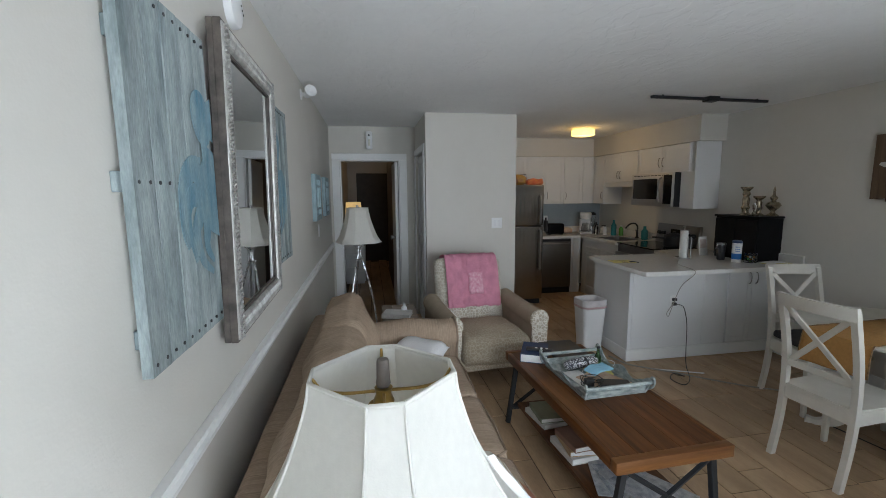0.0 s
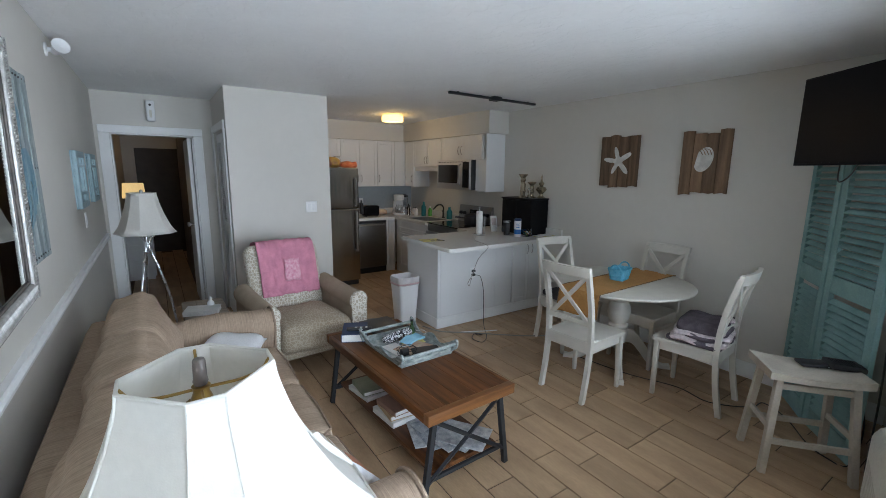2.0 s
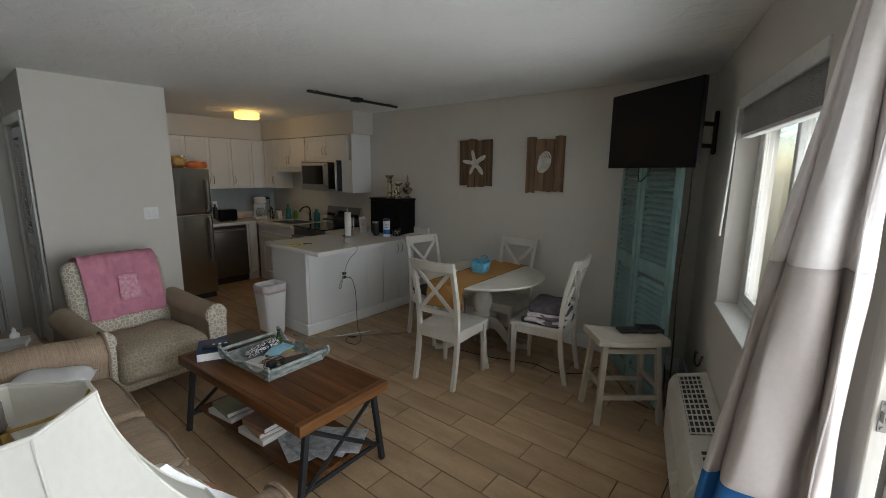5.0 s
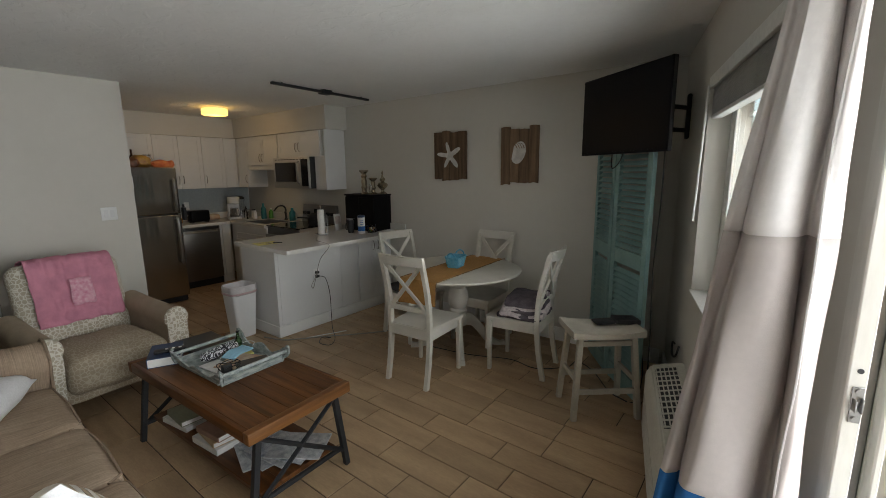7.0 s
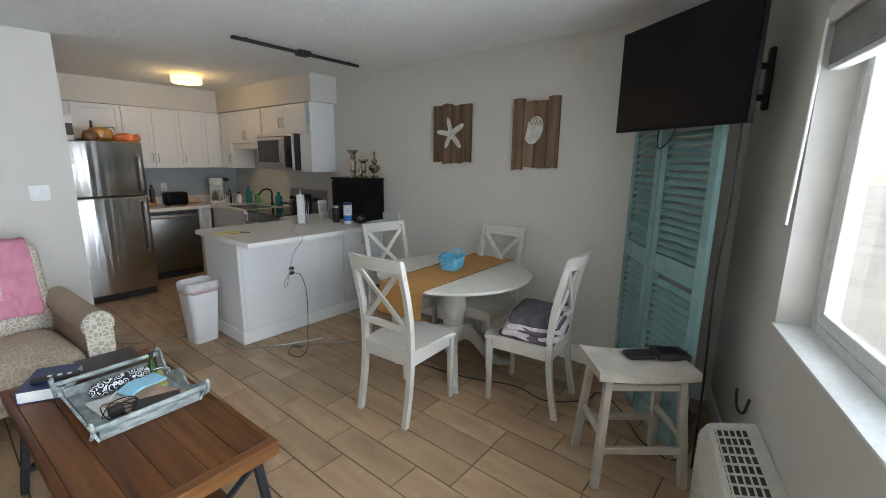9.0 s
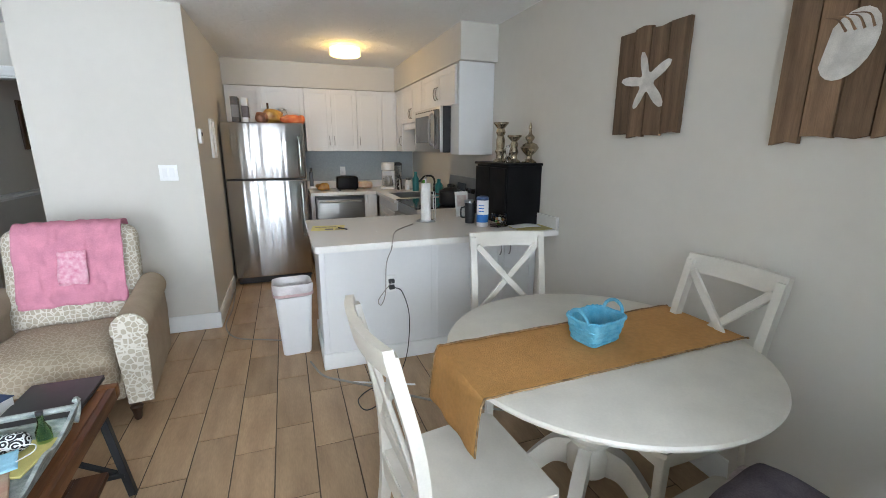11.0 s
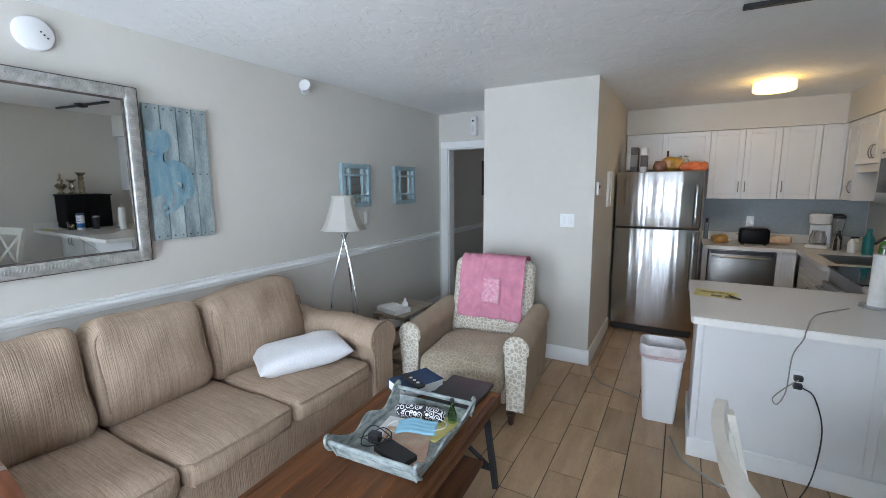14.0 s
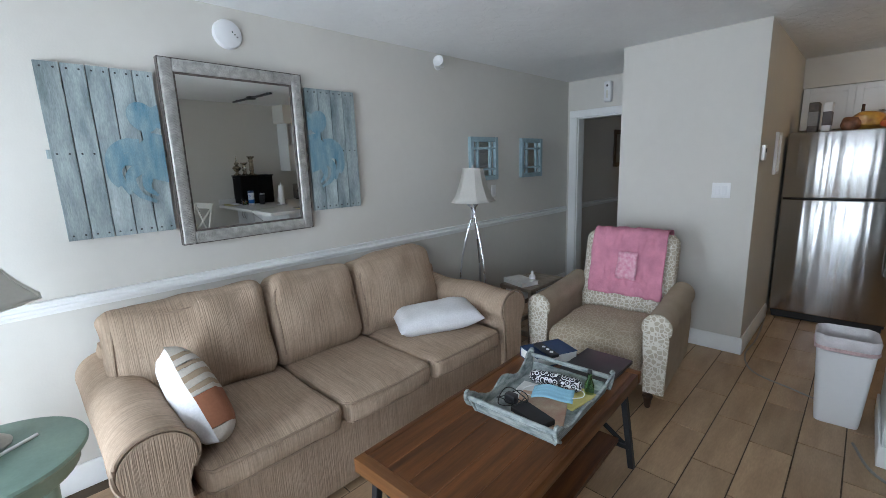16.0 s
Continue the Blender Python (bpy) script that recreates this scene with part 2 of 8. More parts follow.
def mesh_of(name, bm, material, sharp=40):
    bmesh.ops.recalc_face_normals(bm, faces=bm.faces)
    me = bpy.data.meshes.new(name)
    bm.to_mesh(me)
    bm.free()
    for p in me.polygons:
        p.use_smooth = True
    me.set_sharp_from_angle(angle=radians(sharp))
    for one in (material if isinstance(material, (list, tuple)) else [material]):
        me.materials.append(one)
    return me


def part(name, bm, material, parent=None, label="", sharp=40):
    ob = new(name, mesh_of(name, bm, material, sharp))
    ob.parent = parent
    if label:
        ob["label"] = label
    return ob


def solid(name, bm, material, label="", category="", kind="", group="", m=None, sharp=40):
    """A thing that is one mesh."""
    ob = new(name, mesh_of(name, bm, material, sharp))
    if m is not None:
        ob.matrix_world = m
    return tagged(ob, label, category, group, kind)


def B():
    return bmesh.new()


# ------------------------------------------------------------------ the rooms
def wall(name, boxes, label, m=None, material=None):
    bm = B()
    for lo, hi in boxes:
        box(bm, lo, hi)
    return solid(name, bm, material or WALLPAINT, label, "wall", "structure", m=m)


wall_west = wall("wall_west", [((-0.14, -1.2, 0), (0, 10.2, H))], "plain beige painted living room wall")
wall_east = wall("wall_east", [((4.42, -0.1, 0), (4.56, 6.94, H))], "plain beige painted wall beside the dining table")
wall_kitchen = wall("wall_north", [((2.08, 6.8, 0), (4.42, 6.94, H))], "beige kitchen wall behind the cabinets")
# hall end wall with its doorway
HALL = 5.56                       # face of the wall at the end of the hall
wall_hall = wall("wall_hall", [((0, HALL, 0), (0.125, HALL + 0.135, H)), ((0.125, HALL, 2.025), (0.876, HALL + 0.135, H)), ((0.876, HALL, 0), (1.08, HALL + 0.135, H))],
                 "beige wall with a doorway to the bedroom passage")
# the closet block between hall and kitchen
wall_closet = wall("wall_closet", [((1.08, 4.5, 0), (2.08, 4.6, H)), ((1.98, 4.6, 0), (2.08, 6.94, H)), ((1.08, 4.6, 0), (1.18, 4.65, H)),
                                   ((1.08, 5.45, 0), (1.18, 6.2, H)), ((1.08, 4.65, 2.06), (1.18, 5.45, H))],
                   "beige closet block with a light switch")
wall_passage = wall("wall_passage", [((1.18, 6.2, 0), (1.29, 10.2, H)), ((-0.14, 10.2, 0), (1.29, 10.3, H))], "dim beige passage wall beyond the doorway")
# window wall, in its own frame
U0, U1, D0, D1 = 1.03, 2.26, 2.80, 4.36
wall_window = wall("wall_south", [((-0.3, 0, 0), (U0, 0.2, H)), ((U0, 0, 0), (U1, 0.2, 0.916)), ((U0, 0, 2.095), (U1, 0.2, H)),
                                  ((U1, 0, 0), (D0, 0.2, H)), ((D0, 0, 2.06), (D1, 0.2, H)), ((D1, 0, 0), (4.8, 0.2, H))],
                   "beige outside wall with a window and a balcony door", m=WALL)
soffit = wall("soffit", [((2.08, 6.48, 2.155), (4.42, 6.8, H)), ((4.085, 4.2, 2.155), (4.42, 6.48, H))], "beige soffit over the kitchen cabinets")

bm = B()
box(bm, (-0.3, -1.4, H), (4.7, 10.4, H + 0.1))
solid("ceiling", bm, CEIL, "white ceiling with a knockdown plaster texture", "ceiling", "structure")
bm = B()
wall_y = [0.322 - (4.42 - x) * math.tan(radians(W_ANG)) - 0.2 for x in (-0.3, 4.7)]
slab = [[bm.verts.new((x, y, z)) for x, y in ((-0.3, wall_y[0]), (4.7, wall_y[1]), (4.7, 10.4), (-0.3, 10.4))] for z in (-0.12, -0.004)]
bm.faces.new(slab[0][::-1])
bm.faces.new(slab[1])
for k in range(4):
    bm.faces.new((slab[0][k], slab[0][(k + 1) % 4], slab[1][(k + 1) % 4], slab[1][k]))
floor = solid("floor", bm, GROUT, "tan wood-look plank tile floor with dark grout", "floor", "structure")

# ------------------------------------------------------------------ more materials
def fabric(name, col, col2, bands=160.0, axis="X", depth=0.5, rough=0.95):
    """Ribbed cloth: fine uneven cords across one axis."""
    m = mat(name, col, rough, var=0.1, scale=5, col2=col2, fine=0.10, rvar=0.03, spec=0.2)
    nt, b, src = nodes_of(m)
    st = nt.nodes.new("ShaderNodeMapping")
    st.inputs["Scale"].default_value = (bands, 5.0, 5.0) if axis == "X" else (5.0, bands, 5.0)
    nt.links.new(src, st.inputs[0])
    w = nt.nodes.new("ShaderNodeTexNoise")
    w.inputs["Scale"].default_value, w.inputs["Detail"].default_value = 1.0, 2.0
    w.inputs["Distortion"].default_value = 0.25
    nt.links.new(st.outputs[0], w.inputs[0])
    bp = nt.nodes.new("ShaderNodeBump")
    bp.inputs["Strength"].default_value, bp.inputs["Distance"].default_value = depth, 0.004
    nt.links.new(w.outputs["Fac"], bp.inputs["Height"])
    nt.links.new(bp.outputs[0], b.inputs["Normal"])
    old = b.inputs["Base Color"].links[0].from_socket
    mx = nt.nodes.new("ShaderNodeMix")
    mx.data_type, mx.blend_type = "RGBA", "MULTIPLY"
    mx.inputs[0].default_value = 0.36
    rp = nt.nodes.new("ShaderNodeMapRange")
    rp.inputs["From Min"].default_value, rp.inputs["From Max"].default_value, rp.inputs["To Min"].default_value = 0.32, 0.62, 0.3
    nt.links.new(w.outputs["Fac"], rp.inputs[0])
    cmb = nt.nodes.new("ShaderNodeCombineColor")
    for k in range(3):
        nt.links.new(rp.outputs[0], cmb.inputs[k])
    nt.links.new(old, mx.inputs[6])
    nt.links.new(cmb.outputs[0], mx.inputs[7])
    nt.links.new(mx.outputs[2], b.inputs["Base Color"])
    return m


def lattice(name, ground, line, size=0.05, width=0.16):
    """Woven cloth with a pale looping trellis."""
    m = mat(name, ground, 0.92, var=0.06, scale=8, bump=0.3, bscale=500, fine=0.06, spec=0.2)
    nt, b, src = nodes_of(m)
    old = b.inputs["Base Color"].links[0].from_socket
    v = nt.nodes.new("ShaderNodeTexVoronoi")
    v.feature = "DISTANCE_TO_EDGE"
    v.inputs["Scale"].default_value = 1 / size
    v.inputs["Randomness"].default_value = 0.75
    nt.links.new(src, v.inputs[0])
    rp = nt.nodes.new("ShaderNodeMapRange")
    off = nt.nodes.new("ShaderNodeMath")
    off.operation, off.inputs[1].default_value = "SUBTRACT", 0.0
    nt.links.new(v.outputs["Distance"], off.inputs[0])
    ring = nt.nodes.new("ShaderNodeMath")
    ring.operation = "ABSOLUTE"
    nt.links.new(off.outputs[0], ring.inputs[0])
    rp.inputs["From Min"].default_value, rp.inputs["From Max"].default_value = width, width * 0.6
    nt.links.new(ring.outputs[0], rp.inputs[0])
    mx = nt.nodes.new("ShaderNodeMix")
    mx.data_type = "RGBA"
    nt.links.new(rp.outputs[0], mx.inputs[0])
    nt.links.new(old, mx.inputs[6])
    mx.inputs[7].default_value = (*line, 1)
    nt.links.new(mx.outputs[2], b.inputs["Base Color"])
    return m


def wood(name, a, b_, rough=0.5, scale=3.0, along="y", bump=0.15, rnd=0.0, coat=0.0, spec=0.5):
    st = {"x": (0.6, 9, 9), "y": (9, 0.6, 9), "z": (9, 9, 0.6)}[along]
    return mat(name, a, rough, var=0.2, scale=scale, col2=b_, stretch=st, bump=bump, bscale=18, fine=0.16, rnd=rnd, coat=coat, detail=6, spec=spec)


def translucent(name, col, amount=0.5, rough=0.9):
    m = mat(name, col, rough, var=0.03, scale=6, bump=0.15, bscale=400, fine=0.03, spec=0.2)
    nt, b, src = nodes_of(m)
    t = nt.nodes.new("ShaderNodeBsdfTranslucent")
    nt.links.new(b.inputs["Base Color"].links[0].from_socket, t.inputs[0])
    mx = nt.nodes.new("ShaderNodeMixShader")
    mx.inputs[0].default_value = amount
    nt.links.new(b.outputs[0], mx.inputs[1])
    nt.links.new(t.outputs[0], mx.inputs[2])
    nt.links.new(mx.outputs[0], nt.nodes["Material Output"].inputs[0])
    return m


def glass_mat(name, tint=(1, 1, 1), rough=0.02):
    m = bpy.data.materials.new(name)
    m.use_nodes = True
    b = m.node_tree.nodes["Principled BSDF"]
    b.inputs["Base Color"].default_value = (*tint, 1)
    b.inputs["Transmission Weight"].default_value, b.inputs["Roughness"].default_value = 1.0, rough
    return m


def mirror_mat(name):
    m = bpy.data.materials.new(name)
    m.use_nodes = True
    b = m.node_tree.nodes["Principled BSDF"]
    b.inputs["Base Color"].default_value = (0.82, 0.84, 0.83, 1)
    b.inputs["Metallic"].default_value, b.inputs["Roughness"].default_value = 1.0, 0.015
    return m


def brushed_front(name):
    """Door steel: long soft vertical waves that draw reflections into streaks."""
    m = bpy.data.materials.new(name)
    m.use_nodes = True
    nt = m.node_tree
    b = nt.nodes["Principled BSDF"]
    b.inputs["Base Color"].default_value = (0.48, 0.475, 0.47, 1)
    b.inputs["Metallic"].default_value, b.inputs["Roughness"].default_value = 1.0, 0.17
    tc, mp = nt.nodes.new("ShaderNodeTexCoord"), nt.nodes.new("ShaderNodeMapping")
    mp.inputs["Scale"].default_value = (5.5, 5.5, 0.16)
    n = nt.nodes.new("ShaderNodeTexNoise")
    n.inputs["Scale"].default_value, n.inputs["Detail"].default_value = 1.0, 2.0
    bp = nt.nodes.new("ShaderNodeBump")
    bp.inputs["Strength"].default_value, bp.inputs["Distance"].default_value = 1.0, 0.014
    nt.links.new(tc.outputs["Object"], mp.inputs[0])
    nt.links.new(mp.outputs[0], n.inputs[0])
    nt.links.new(n.outputs[0], bp.inputs["Height"])
    nt.links.new(bp.outputs[0], b.inputs["Normal"])
    n2 = nt.nodes.new("ShaderNodeTexNoise")
    n2.inputs["Scale"].default_value = 6.0
    mp2 = nt.nodes.new("ShaderNodeMapping")
    mp2.inputs["Scale"].default_value = (1, 1, 60)
    nt.links.new(tc.outputs["Object"], mp2.inputs[0])
    nt.links.new(mp2.outputs[0], n2.inputs[0])
    r = nt.nodes.new("ShaderNodeMapRange")
    r.inputs["To Min"].default_value, r.inputs["To Max"].default_value = 0.17, 0.26
    nt.links.new(n2.outputs[0], r.inputs[0])
    nt.links.new(r.outputs[0], b.inputs["Roughness"])
    tn = nt.nodes.new("ShaderNodeTangent")
    tn.direction_type, tn.axis = "RADIAL", "Z"
    nt.links.new(tn.outputs[0], b.inputs["Tangent"])
    b.inputs["Anisotropic"].default_value, b.inputs["Anisotropic Rotation"].default_value = 0.92, 0.25
    return m


SOFA = fabric("sofa_chenille", (0.47, 0.355, 0.26), (0.39, 0.285, 0.205), 210, "Y", 0.8)
SOFAX = fabric("sofa_chenille_side", (0.47, 0.355, 0.26), (0.39, 0.285, 0.205), 210, "X", 0.8)
PIPING = mat("sofa_piping", (0.33, 0.24, 0.17), 0.95, var=0.1, scale=60)
CHAIRTAN = lattice("armchair_tan", (0.42, 0.345, 0.255), (0.51, 0.44, 0.34), 0.026, 0.10)
CHAIRCREAM = lattice("armchair_cream_trellis", (0.50, 0.44, 0.345), (0.69, 0.65, 0.57), 0.028, 0.11)
CHAIRSIDE = mat("armchair_side", (0.40, 0.32, 0.235), 0.95, var=0.06, scale=10, bump=0.3, bscale=500)
PINK = mat("pink_fleece", (0.68, 0.285, 0.38), 0.98, var=0.1, scale=12, bump=0.6, bscale=300, fine=0.1, spec=0.1)
PINKPATCH = mat("pink_patch", (0.76, 0.48, 0.56), 0.98, var=0.3, scale=45, bump=0.5, bscale=200, col2=(0.62, 0.22, 0.32), spec=0.1)
COTTON = mat("white_cotton", (0.78, 0.77, 0.78), 0.9, var=0.05, scale=8, bump=0.25, bscale=300)
WALNUT = wood("stained_tabletop", (0.155, 0.056, 0.015), (0.046, 0.017, 0.0065), 0.42, 3.2, "y", 0.12, rnd=0.18, spec=0.28)
WALNUTEDGE = wood("worn_table_edge", (0.22, 0.09, 0.026), (0.11, 0.044, 0.015), 0.45, 2.0, "x", 0.1, spec=0.3)
DARKWOOD = wood("dark_wood", (0.07, 0.035, 0.018), (0.035, 0.018, 0.01), 0.5, 3, "z")
GREYWOOD = wood("grey_wood", (0.27, 0.22, 0.17), (0.19, 0.15, 0.115), 0.6, 3, "x", rnd=0.1)
PALLET = wood("pallet_wood", (0.30, 0.185, 0.105), (0.115, 0.07, 0.04), 0.8, 3, "z", 0.5, rnd=0.4)
BLUEPLANK = mat("washed_plank", (0.42, 0.475, 0.475), 0.8, var=0.3, scale=3.2, col2=(0.12, 0.16, 0.17), stretch=(4.5, 4.5, 1.1), bump=0.5, bscale=30, fine=0.2, rnd=0.12, detail=8)
CRABBLUE = mat("crab_blue", (0.085, 0.205, 0.28), 0.8, var=0.3, scale=7, stretch=(4, 4, 1), col2=(0.27, 0.36, 0.385), fine=0.2, detail=8)
STENCIL = mat("stencil_white", (0.72, 0.70, 0.66), 0.8, var=0.15, scale=20, fine=0.1)
SILVER = mat("silver_leaf", (0.60, 0.59, 0.565), 0.42, metal=0.45, var=0.3, scale=25, col2=(0.34, 0.33, 0.31), bump=0.3, bscale=90, fine=0.15)
DARKEDGE = mat("frame_edge", (0.05, 0.042, 0.038), 0.5, var=0.3, scale=20, col2=(0.16, 0.13, 0.11))
MIRROR = mirror_mat("mirror")
PALEBLUE = mat("pale_blue_paint", (0.36, 0.49, 0.54), 0.5, var=0.12, scale=14, fine=0.06)
TEAL = mat("teal_shutter_paint", (0.26, 0.42, 0.41), 0.55, var=0.18, scale=7, col2=(0.19, 0.33, 0.33), bump=0.1, bscale=40, fine=0.08)
GREENPAINT = mat("sage_paint", (0.20, 0.29, 0.24), 0.5, var=0.15, scale=5, col2=(0.15, 0.22, 0.185), fine=0.06)
SHADE = translucent("lampshade_linen", (0.74, 0.72, 0.675), 0.45)
SHADELIT = mat("lit_shade", (0.8, 0.65, 0.35), 0.8, emit=((1.0, 0.66, 0.25), 0.28))
CHROME = mat("satin_steel", (0.55, 0.56, 0.58), 0.28, metal=1.0, var=0.05)
BRASS = mat("aged_brass", (0.45, 0.30, 0.10), 0.35, metal=1.0, var=0.2, scale=30)
RUNNER = mat("burlap_runner", (0.53, 0.275, 0.085), 0.95, var=0.1, scale=4, bump=0.6, bscale=350, fine=0.1, col2=(0.44, 0.225, 0.065))
ROPE = mat("runner_braid", (0.36, 0.22, 0.10), 0.95, var=0.3, scale=60)
TURQ = mat("turquoise_wicker", (0.07, 0.34, 0.52), 0.6, var=0.3, scale=25, col2=(0.20, 0.50, 0.64), bump=0.5, bscale=120, fine=0.2)
GREYFLEECE = mat("grey_fleece", (0.10, 0.085, 0.10), 0.98, var=0.3, scale=14, col2=(0.17, 0.145, 0.165), bump=0.5, bscale=250, fine=0.2, spec=0.1)
SHERPA = mat("pale_sherpa", (0.72, 0.63, 0.64), 0.98, var=0.15, scale=60, bump=0.8, bscale=250, spec=0.1)
BIN = mat("white_plastic", (0.78, 0.78, 0.78), 0.4, var=0.03, scale=3, fine=0.01)
BAG = mat("bin_liner", (0.72, 0.68, 0.68), 0.35, var=0.1, scale=14, bump=0.5, bscale=40)
GLOSSBLACK = mat("black_gloss", (0.008, 0.008, 0.01), 0.3, var=0.05, rvar=0.03, spec=0.1)
ACWHITE = mat("ac_plastic", (0.66, 0.63, 0.55), 0.45, var=0.05, scale=5)
GRILLE = mat("grille_dark", (0.05, 0.05, 0.048), 0.6)
PAPER = mat("paper", (0.76, 0.75, 0.72), 0.8, var=0.05, scale=30)
YELLOWPAPER = mat("yellow_paper", (0.66, 0.58, 0.20), 0.8, var=0.06, scale=20)
CREAMPAPER = mat("cream_paper", (0.62, 0.50, 0.36), 0.8, var=0.25, scale=14, col2=(0.50, 0.30, 0.22))
NAVY = mat("navy_cover", (0.016, 0.045, 0.13), 0.4, var=0.1)
MASKBLUE = mat("pleated_mask", (0.28, 0.52, 0.66), 0.9, var=0.05, scale=10, bump=0.2)
CABLE = mat("black_cable", (0.012, 0.012, 0.012), 0.45)
GREYCABLE = mat("grey_cable", (0.30, 0.28, 0.25), 0.5)
GLASS = glass_mat("clear_glass")
GREENGLASS = glass_mat("green_glass", (0.35, 0.62, 0.30), 0.05)
TEALPLASTIC = mat("teal_plastic", (0.02, 0.21, 0.23), 0.35)
GREENPLASTIC = mat("green_plastic", (0.10, 0.36, 0.05), 0.35)
LABELBLUE = mat("label_blue", (0.02, 0.16, 0.50), 0.4)
ORANGE = mat("orange_bag", (0.62, 0.10, 0.035), 0.4, var=0.3, scale=20, col2=(0.7, 0.25, 0.08), bump=0.6, bscale=40)
AMBER = mat("amber_bag", (0.55, 0.33, 0.05), 0.35, var=0.3, scale=20, col2=(0.35, 0.14, 0.04), bump=0.6, bscale=40)
MERCURY = mat("mercury_glass", (0.50, 0.44, 0.33), 0.22, metal=0.85, var=0.3, scale=18, col2=(0.30, 0.24, 0.16), fine=0.2)
CURTAIN = translucent("curtain_cream", (0.91, 0.86, 0.85), 0.2)
CURTAINTAUPE = translucent("curtain_taupe", (0.60, 0.53, 0.51), 0.2)
CURTAINBLUE = translucent("curtain_blue", (0.03, 0.15, 0.38), 0.12)
VINYL = mat("white_vinyl", (0.76, 0.76, 0.73), 0.35, var=0.03, scale=3)
PANELDARK = mat("dark_door", (0.035, 0.022, 0.016), 0.5, var=0.2)
BACKSPLASH = mat("blue_grey_paint", (0.36, 0.40, 0.42), 0.6, var=0.04, scale=4)
CONCRETE = mat("balcony_concrete", (0.50, 0.48, 0.44), 0.85, var=0.1, scale=3, bump=0.3, bscale=60)
SAND = mat("sand", (0.55, 0.48, 0.36), 0.9, var=0.15, scale=0.2)


def black_white():
    m = mat("paisley_cloth", (0.015, 0.015, 0.02), 0.85, var=0.0, fine=0.0)
    nt, b, src = nodes_of(m)
    v = nt.nodes.new("ShaderNodeTexVoronoi")
    v.inputs["Scale"].default_value = 38
    nt.links.new(src, v.inputs[0])
    w = nt.nodes.new("ShaderNodeMath")
    w.operation = "SINE"
    k = nt.nodes.new("ShaderNodeMath")
    k.operation = "MULTIPLY"
    k.inputs[1].default_value = 16
    nt.links.new(v.outputs[0], k.inputs[0])
    nt.links.new(k.outputs[0], w.inputs[0])
    g = nt.nodes.new("ShaderNodeMath")
    g.operation = "GREATER_THAN"
    g.inputs[1].default_value = 0.25
    nt.links.new(w.outputs[0], g.inputs[0])
    mx = nt.nodes.new("ShaderNodeMix")
    mx.data_type = "RGBA"
    mx.inputs[6].default_value, mx.inputs[7].default_value = (0.015, 0.015, 0.02, 1), (0.62, 0.62, 0.64, 1)
    nt.links.new(g.outputs[0], mx.inputs[0])
    nt.links.new(mx.outputs[2], b.inputs["Base Color"])
    return m


PAISLEY = black_white()

# ------------------------------------------------------------------ trim
def trim(name, lo, hi, label, m=None, bev=0.004, category="trim", material=None):
    bm = B()
    box(bm, lo, hi, bev, 1)
    return solid(name, bm, material or WHITE, label, category, "structure", m=m)


def base_profile(bm, axis, a, b, at, out):
    """Skirting with a rounded top edge, standing out by `out` from the wall face at `at`."""
    pts = [(at, 0.002), (at + out * 0.016, 0.002), (at + out * 0.016, 0.105), (at + out * 0.010, 0.118), (at + out * 0.007, 0.13), (at, 0.132)]
    if axis == "y":
        prism(bm, [(u, v) for u, v in pts], "y", a, b)
    else:
        prism(bm, [(u, v) for u, v in pts], "x", a, b)


for axis, a, b, at, out in (("y", -0.86, HALL - 0.02, 0.0, 1), ("y", 0.36, 3.47, 4.42, -1), ("x", 1.07, 2.094, 4.5, -1), ("y", 4.5, 5.6, 2.08, 1)):
    bm = B()
    base_profile(bm, axis, a, b, at, out)
    solid("baseboard", bm, WHITE, "white painted baseboard along the wall", "baseboard", "structure")
bm = B()
box(bm, (0.02, -0.016, 0.002), (D0 - 0.09, -0.0005, 0.13), 0.003, 1)
solid("baseboard", bm, WHITE, "white painted baseboard under the window", "baseboard", "structure", m=WALL)

rail_prof = [(0.0, 0.915), (0.010, 0.918), (0.014, 0.932), (0.024, 0.938), (0.026, 0.952), (0.016, 0.958), (0.014, 0.968), (0.022, 0.975), (0.022, 0.983), (0.0, 0.985)]
for a, b in ((-0.86, HALL - 0.02), (HALL + 0.14, 9.0)):
    bm = B()
    prism(bm, rail_prof, "y", a, b)
    solid("chair_rail", bm, WHITE, "white moulded chair rail along the beige wall", "chair rail", "structure")

# hall doorway casing, jamb and the open door
for lo, hi in (((0.03, HALL - 0.018, 0.0), (0.125, HALL - 0.0005, 2.025)), ((0.876, HALL - 0.018, 0.0), (0.97, HALL - 0.0005, 2.025)), ((0.03, HALL - 0.018, 2.0255), (0.97, HALL - 0.0005, 2.105))):
    trim("door_casing", lo, hi, "white painted casing round the hall doorway")
for lo, hi in (((0.1255, HALL, 0), (0.14, HALL + 0.14, 2.01)), ((0.861, HALL, 0), (0.8755, HALL + 0.14, 2.01)), ((0.1255, HALL, 2.01), (0.8755, HALL + 0.14, 2.0245))):
    trim("door_jamb", lo, hi, "white painted door jamb", bev=0.002)
door = thing("door_1", pose(0.82, HALL + 0.1, 0.012), "white flat door slid nearly open in its frame", "door", kind="structure")
bm = B()
box(bm, (0, 0, 0), (0.038, 0.76, 1.995), 0.003, 1)
part("door_leaf", bm, WHITE, door)
bm = B()
lathe(bm, [(0.026, 0), (0.026, 0.004), (0.011, 0.008), (0.011, 0.035), (0.024, 0.042), (0.029, 0.055), (0.024, 0.068), (0.0, 0.072)], 20)
bmesh.ops.transform(bm, matrix=pose(0.0, 0.05, 1.0, 0, -90, 0), verts=bm.verts)
part("door_knob", bm, CHROME, door, "satin steel round knob")

